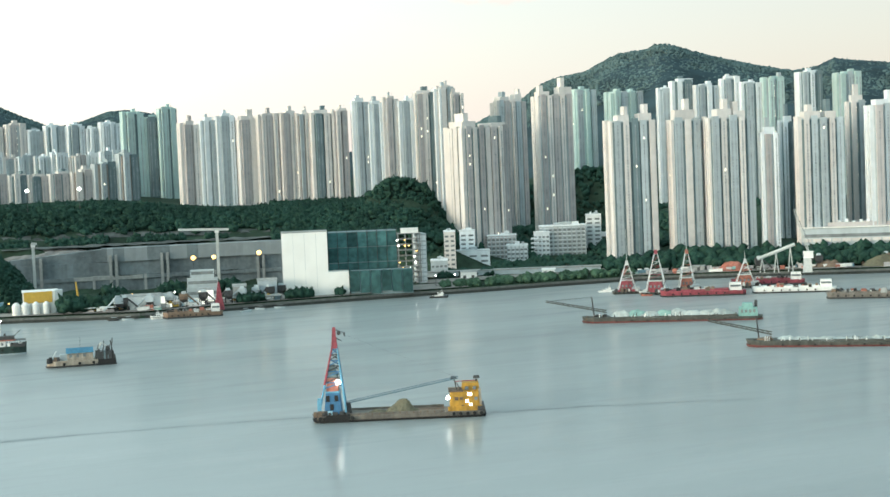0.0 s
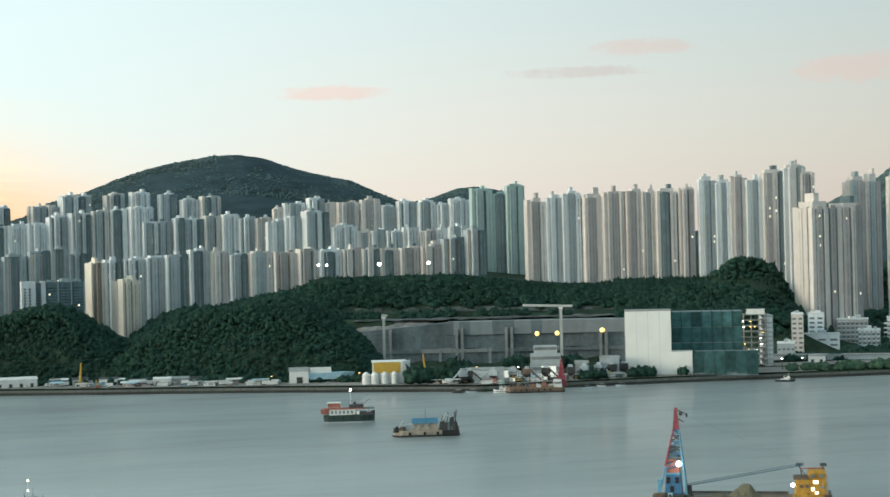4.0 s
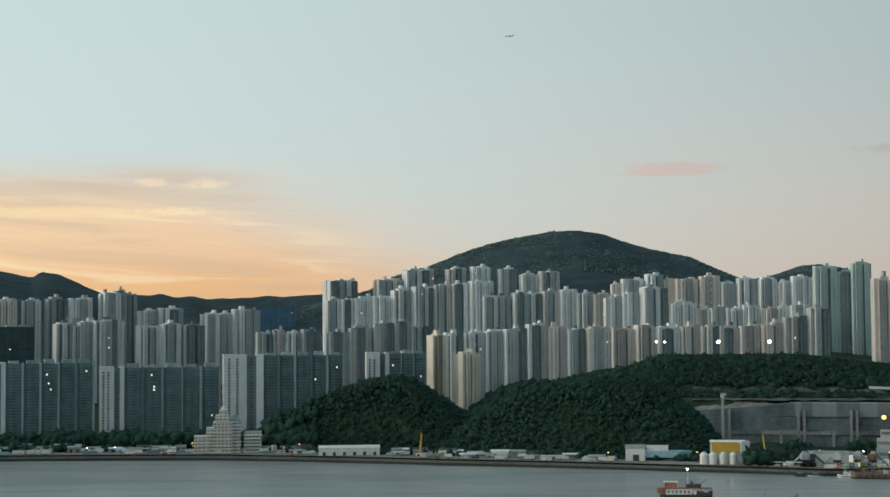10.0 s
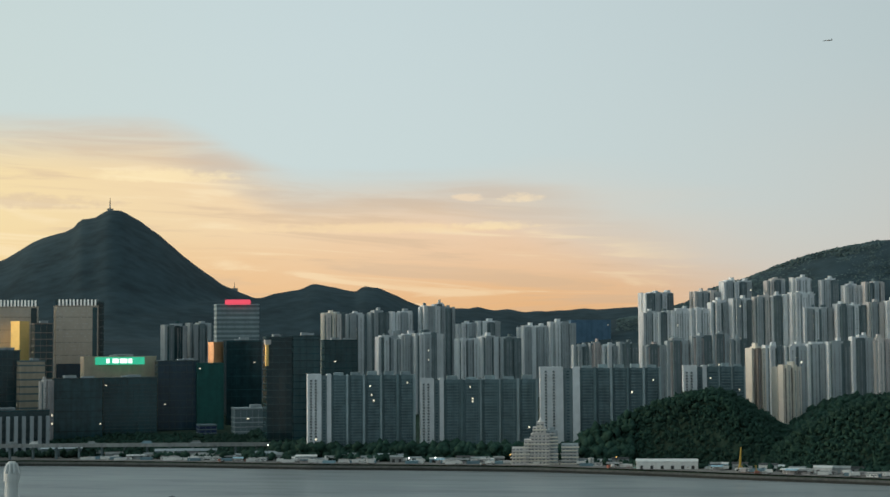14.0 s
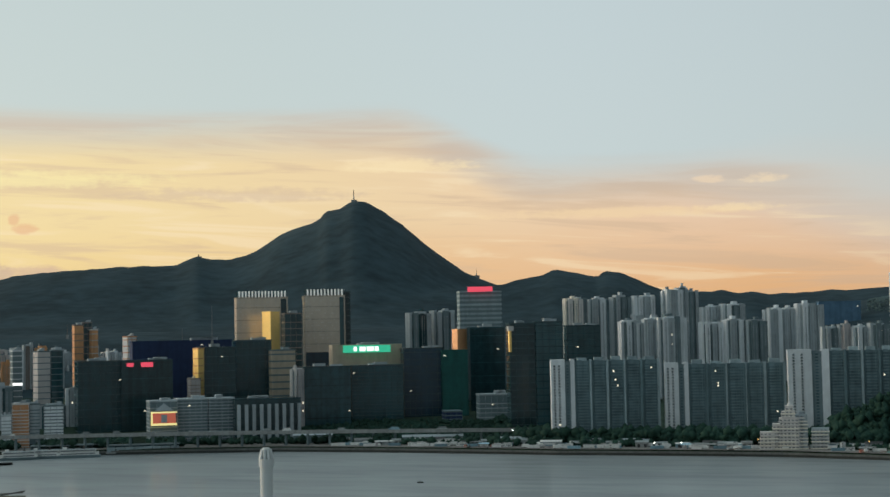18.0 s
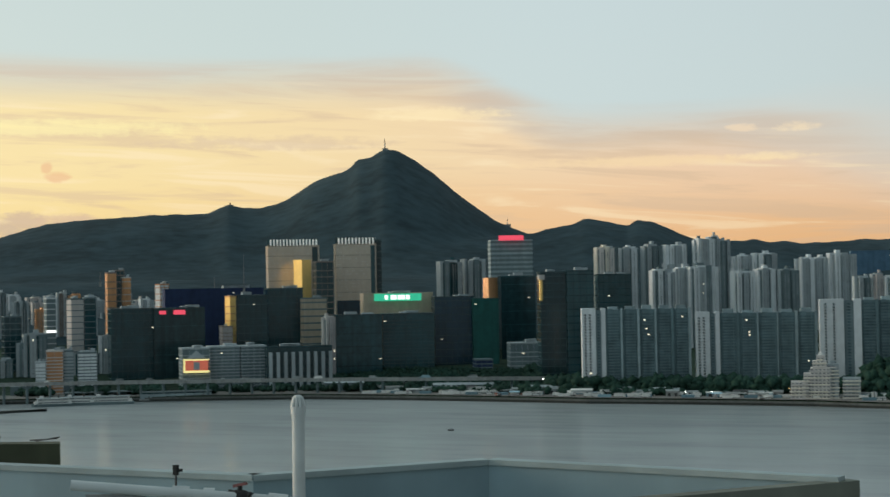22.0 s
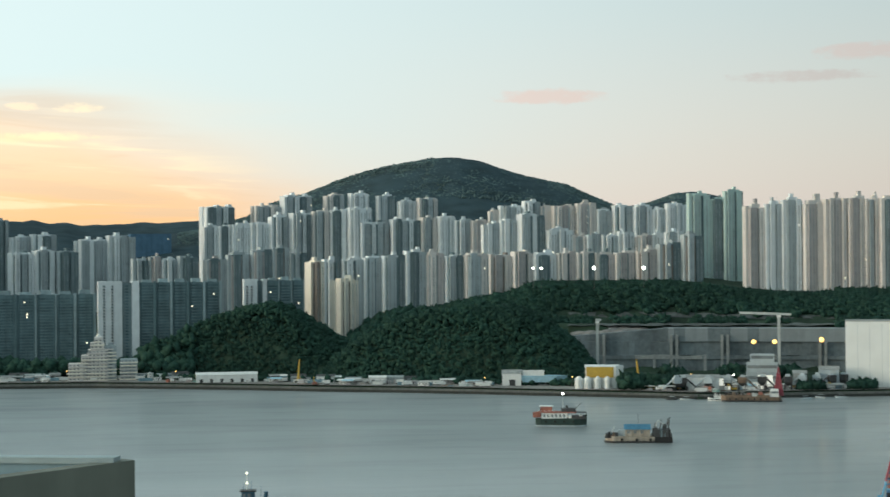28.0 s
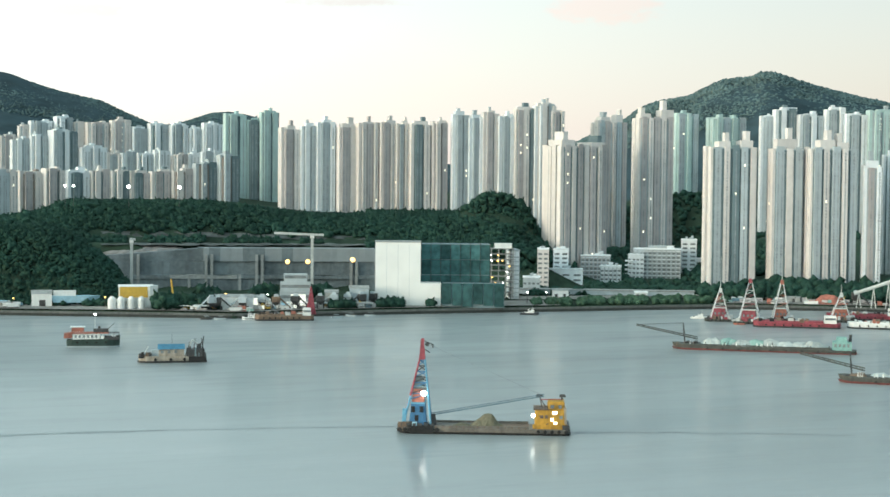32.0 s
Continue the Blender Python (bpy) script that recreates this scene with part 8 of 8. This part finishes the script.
def pipework():
    ob = thing("roof_pipework", Matrix.Translation((0, 0, 0)), "white rooftop pipes with a black valve and vent stack", "pipe")
    d = 11.2
    p = lambda az, el: spot(az, d, 110 + d * math.tan(radians(el)))
    foot, head = p(-26.5, -8.3), p(-26.48, -3.95)
    st = part("vent_stack", Shape().tube((foot.x, foot.y, foot.z - 0.6), (head.x, head.y, head.z - 0.07), 0.045, 0.045, 18), PIPEW, ob, "white vent stack")
    part("vent_collar", Shape().tube((head.x, head.y, head.z - 0.10), (head.x, head.y, head.z - 0.045), 0.053, 0.053, 18), PIPEW, st)
    for k in range(9):
        w = k * 2 * math.pi / 9
        u = Vector((math.cos(w), math.sin(w), 0))
        part("vent_slat", Shape().tube(head + u * 0.046 - Vector((0, 0, 0.05)), head + u * 0.030 + Vector((0, 0, 0.018)), 0.0125, 0.010, 6), PIPEW, st)
    part("vent_core", Shape().tube(head - Vector((0, 0, 0.05)), head + Vector((0, 0, 0.015)), 0.036, 0.025, 14), PIPEW, st, "shaded inside of the vent")
    part("vent_cap", Shape().tube(head + Vector((0, 0, 0.012)), head + Vector((0, 0, 0.032)), 0.036, 0.022, 16), PIPEW, st)
    a, b = p(-34.5, -6.7), p(-26.9, -7.55)
    part("main_pipe", Shape().tube(a, b, 0.036, 0.036, 16), PIPEW, ob)
    for az0, el0, az1, el1 in ((-27.6, -7.45, -26.9, -7.55), (-29.9, -7.2, -29.5, -7.23), (-31.0, -7.08, -30.4, -7.14)):
        part("pipe_collar", Shape().tube(p(az0, el0), p(az1, el1), 0.046, 0.046, 16), PIPEW, ob)
    q = p(-26.75, -7.6)
    part("elbow", Shape().tube(q + Vector((-0.04, 0, 0.03)), q + Vector((0.02, 0, -0.4)), 0.05, 0.05, 14), PIPEW, ob)
    q = p(-28.6, -7.4)
    v = part("valve", Shape().tube(q - Vector((0.075, 0, -0.006)), q - Vector((0.02, 0, -0.002)), 0.046, 0.062, 16).tube(q - Vector((0.02, 0, -0.002)), q + Vector((0.03, 0, -0.002)), 0.062, 0.062, 16)
             .tube(q + Vector((0.03, 0, -0.002)), q + Vector((0.075, 0, -0.006)), 0.062, 0.046, 16), RUBBER, ob, "black rounded valve body")
    for x0, x1 in ((-0.088, -0.066), (0.066, 0.088)):
        part("valve_nut", Shape().tube(q + Vector((x0, 0, -x0 * 0.08)), q + Vector((x1, 0, -x1 * 0.08)), 0.055, 0.055, 8), RUBBER, v)
    part("valve_stem", Shape().tube(q, q + Vector((0, 0, 0.09)), 0.018, 0.018, 8), RUBBER, v)
    part("valve_lever", Shape().box(-0.05, 0.06, -0.014, 0.014, 0, 0.022, 0.004), material("dull_red_lever", (0.16, 0.05, 0.05), 0.6), v).matrix_basis = Matrix.Translation(q + Vector((0, 0, 0.085))) @ pose(0, 0, 0, 0, -12, 0)
    q = p(-30.85, -7.1)
    r = part("riser", Shape().tube(q, q + Vector((0, 0, 0.13)), 0.008, 0.008, 8), STEEL, ob)
    part("tap", Shape().box(-0.016, 0.016, -0.016, 0.016, 0.12, 0.19).tube((0, 0, 0.15), (0.05, 0, 0.155), 0.014, 0.01, 8), RUBBER, r, "black garden tap").location = q
    for az, el in ((-30.8, -7.15), (-29.7, -7.3)):
        q = p(az, el)
        part("pipe_leg", Shape().tube(q, q - Vector((0, 0, 1.3)), 0.042 if az < -30 else 0.02, 0.042 if az < -30 else 0.02, 12), PIPEW if az < -30 else STEEL, ob)
    a, b = p(-34.0, -7.2), p(-31.9, -7.25)
    part("side_pipe", Shape().tube(a, b, 0.03, 0.03, 12), CONC, ob)
    return ob


pipework()


# ---- plant on the yards ----
def excavator(m):
    ob = thing("excavator", m, "yellow tracked excavator working in the yard", "excavator", "yard excavators")
    for y in (-1.5, 0.9):
        part("track", Shape().box(-2.4, 2.4, y, y + 0.6, 0, 0.9, 0.1), RUBBER, ob)
    part("turntable", Shape().box(-1.8, 2.4, -1.3, 1.3, 1.0, 2.4, 0.1), YELLOW, ob)
    part("cab", Shape().box(-1.6, 0.0, -1.3, 0.0, 2.4, 3.5, 0.1), GLASS, ob)
    part("boom", Shape().tube((-1.2, 0.4, 2.0), (-5.0, 0.4, 5.6), 0.35, 0.3, 6), YELLOW, ob)
    part("stick", Shape().tube((-5.0, 0.4, 5.6), (-7.2, 0.4, 2.4), 0.28, 0.22, 6), YELLOW, ob)
    part("bucket", Shape().box(-7.9, -6.8, -0.2, 1.0, 1.4, 2.5, 0.2), STEEL, ob)
    return ob


rnd = random.Random(31)
digger = excavator(at(13.0, shore(13.0) + 18, 5.2, 20))
for az in (14.9, 17.0, 18.4, -0.2, 35.5, 38.6, 40.6, 42.0, 12.0):
    copy_thing(digger, at(az, shore(az) + rnd.uniform(12, 36), 5.2, rnd.uniform(0, 360)))


def fuel_tank(m, r, h):
    ob = thing("storage_tank", m, "round white storage tank in the yard", "tank", "yard tanks")
    part("shell", Shape().tube((0, 0, 0), (0, 0, h), r, r, 18), WHITE, ob)
    part("lid", Shape().tube((0, 0, h), (0, 0, h + r * 0.25), r, r * 0.2, 18), CONC, ob)
    part("ladder", Shape().box(-0.3, 0.3, -r - 0.25, -r - 0.02, 0.2, h), STEEL, ob)
    return ob


for az, r, h in ((-6.0, 2.6, 6), (-5.6, 2.2, 5), (14.9, 2.4, 7), (18.5, 3.0, 8), (34.6, 3, 8), (41.2, 3.5, 9), (-15.5, 2.2, 5)):
    fuel_tank(at(az, shore(az) + 40, 5.2), r, h)


def tarp_rack(m, w, mat):
    """An open lean-to of posts with a sheet roof and stacked goods."""
    ob = thing("open_shelter", m, "open yard shelter with a sloping sheet roof", "shelter", "yard shelters")
    s = Shape()
    s.face([(-w / 2, -3, 3.4), (w / 2, -3, 3.4), (w / 2, 3, 4.4), (-w / 2, 3, 4.4)])
    s.face([(-w / 2, 3, 4.25), (w / 2, 3, 4.25), (w / 2, -3, 3.25), (-w / 2, -3, 3.25)])
    s.face([(-w / 2, -3, 3.25), (w / 2, -3, 3.25), (w / 2, -3, 3.4), (-w / 2, -3, 3.4)])
    part("roof_sheet", s, mat, ob)
    for x in (-w / 2 + 0.4, 0, w / 2 - 0.4):
        for y, z in ((-2.7, 3.3), (2.7, 4.2)):
            part("post", Shape().box(x - 0.1, x + 0.1, y - 0.1, y + 0.1, 0, z), STEEL, ob)
    part("crate", Shape().box(-w / 3, w / 4, -1.5, 1.5, 0, 1.8), WALLS["pink"], ob, "large wrapped crate")
    return ob


racks = [tarp_rack(at(-10.6, shore(-10.6) + 24, 5.2, 3), 12, CONC), tarp_rack(at(1.2, shore(1.2) + 22, 5.2, -5), 14, WHITE), tarp_rack(at(5.6, shore(5.6) + 24, 5.2, 4), 10, PALEB)]
for k in range(34):
    az = rnd.uniform(-24, 18.8)
    if -9 < az < -6.2 or -4.8 < az < -1.6 or 6.2 < az < 11.2:
        continue
    copy_thing(rnd.choice(racks), at(az, shore(az) + rnd.uniform(10, 40), 5.2, rnd.uniform(-15, 15)))

# low warehouses between the road and the slabs
for az, d, w, h in ((-20.5, 60, 60, 7), (-17.2, 62, 46, 6), (-13.2, 58, 30, 5), (-35.5, 70, 60, 9), (-38.5, 72, 70, 8), (-24.8, 62, 40, 8)):
    shed(az, shore(az) + d, w, 12, h, WALLS["slate"], WALLS["grey"], "long low grey warehouse under the viaduct", doors=int(w / 9))


# ---- broken water behind the moving vessels ----
WAKE = material("ruffled_water", (0.14, 0.165, 0.17), 0.42, vary=0.3, grain=0.15, stain=0.03)


def wake(name, a0, a1, d0, d1, wide, label):
    s = Shape()
    n = 60
    pts = []
    for i in range(n + 1):
        t = i / n
        a, d = a0 + (a1 - a0) * t, d0 + (d1 - d0) * t
        half = wide * (0.3 + 0.7 * abs(noise.noise(Vector((i * 0.35, a0, 0))))) * (1 - 0.6 * t)
        c = 2.2 * noise.noise(Vector((i * 0.12, a1, 3)))
        pts.append((spot(a, d + c - half, 0.02), spot(a, d + c + half, 0.02)))
    for (p, q), (r, t) in zip(pts, pts[1:]):
        s.face([p, r, t, q])
    return structure(name, s, WAKE, label, "wake")


wake("wake_tug", -0.4, 21.0, 689, 702, 5.0, "thin dark wake line behind the tug")
wake("wake_barge", 26.1, 36.0, 692, 712, 4.5, "faint dark wake behind the barge")


# ---- the neighbour's mossy wall beyond the roof ----
MOSS = material("mossy_wall", (0.05, 0.055, 0.032), 0.95, vary=0.5, grain=1.6, stain=0.5, streak=1.2)
n0, n1 = spot(-46, 21.5, 0), spot(-34.84, 19.6, 0)
out = spot(-34.84, 0.22, 0)
top = 110 + 19.6 * math.tan(radians(-5.25))
s = Shape().prism([(n0.x, n0.y), (n1.x, n1.y), (n1.x + out.x * 1.4, n1.y + out.y * 1.4), (n0.x + out.x, n0.y + out.y)], top - 0.55, top)
ob = structure("neighbour_wall", s, MOSS, "dark mossy top of a neighbouring building wall", "wall")
part("wall_below", Shape().prism([(n0.x, n0.y + 0.1), (n1.x - 0.06, n1.y + 0.1), (n1.x + out.x * 1.4 - 0.06, n1.y + out.y * 1.4), (n0.x + out.x, n0.y + out.y)], -1, top - 0.55), ROOFW, ob, "pale render below the moss")
s = thing("loose_rods", Matrix.Translation((n1.x - 0.15, n1.y + 0.2, top)), "thin bent rods lying on the mossy wall", "rod")
part("rod", Shape().tube((-0.35, 0, 0.0), (0.0, 0, 0.06), 0.008, 0.008, 5), STEEL, s)
part("rod", Shape().tube((-0.5, 0.1, 0.0), (-0.1, 0.1, 0.03), 0.008, 0.008, 5), STEEL, s)
part("rod", Shape().tube((-0.9, 0, 0.0), (-0.87, 0, 0.05), 0.012, 0.012, 5), STEEL, s)


# ---- small craft along the quarry berth and the bay ----
def skiff(m, mat, label):
    ob = thing("moored_skiff", m, label, "boat", "moored skiffs")
    part("hull", hull(9.0, 2.8, 1.1, 0.3, 0.1, 1.1, 0.6, -0.3), mat, ob)
    part("canopy", Shape().box(-1.6, 2.6, -1.1, 1.1, 2.6, 2.8), GREYS, ob)
    for x in (-1.4, 2.4):
        for y in (-1.0, 0.9):
            part("post", Shape().box(x - 0.06, x + 0.06, y, y + 0.1, 0.8, 2.6), STEEL, ob)
    part("engine_box", Shape().box(2.8, 3.9, -0.6, 0.6, 0.9, 1.8), STEEL, ob)
    return ob


skiffs = [skiff(at(12.7, 1243, 0, 6), STEEL, "small dark moored skiff with a canopy"), skiff(at(17.4, 1258, 0, -170), WALLS["grey"], "small grey moored skiff with a canopy"), skiff(at(31.9, 1250, 0, 12), REDC, "small red-brown moored skiff with a canopy")]
rs = random.Random(12)
for az in (13.2, 17.9, 18.6, 32.9, 34.8, 36.4, 38.6, 40.9):
    copy_thing(rs.choice(skiffs), at(az, shore(az) - rs.uniform(9, 15) if az < 20 else 1262 + rs.uniform(-8, 20), 0, rs.uniform(-25, 25)))
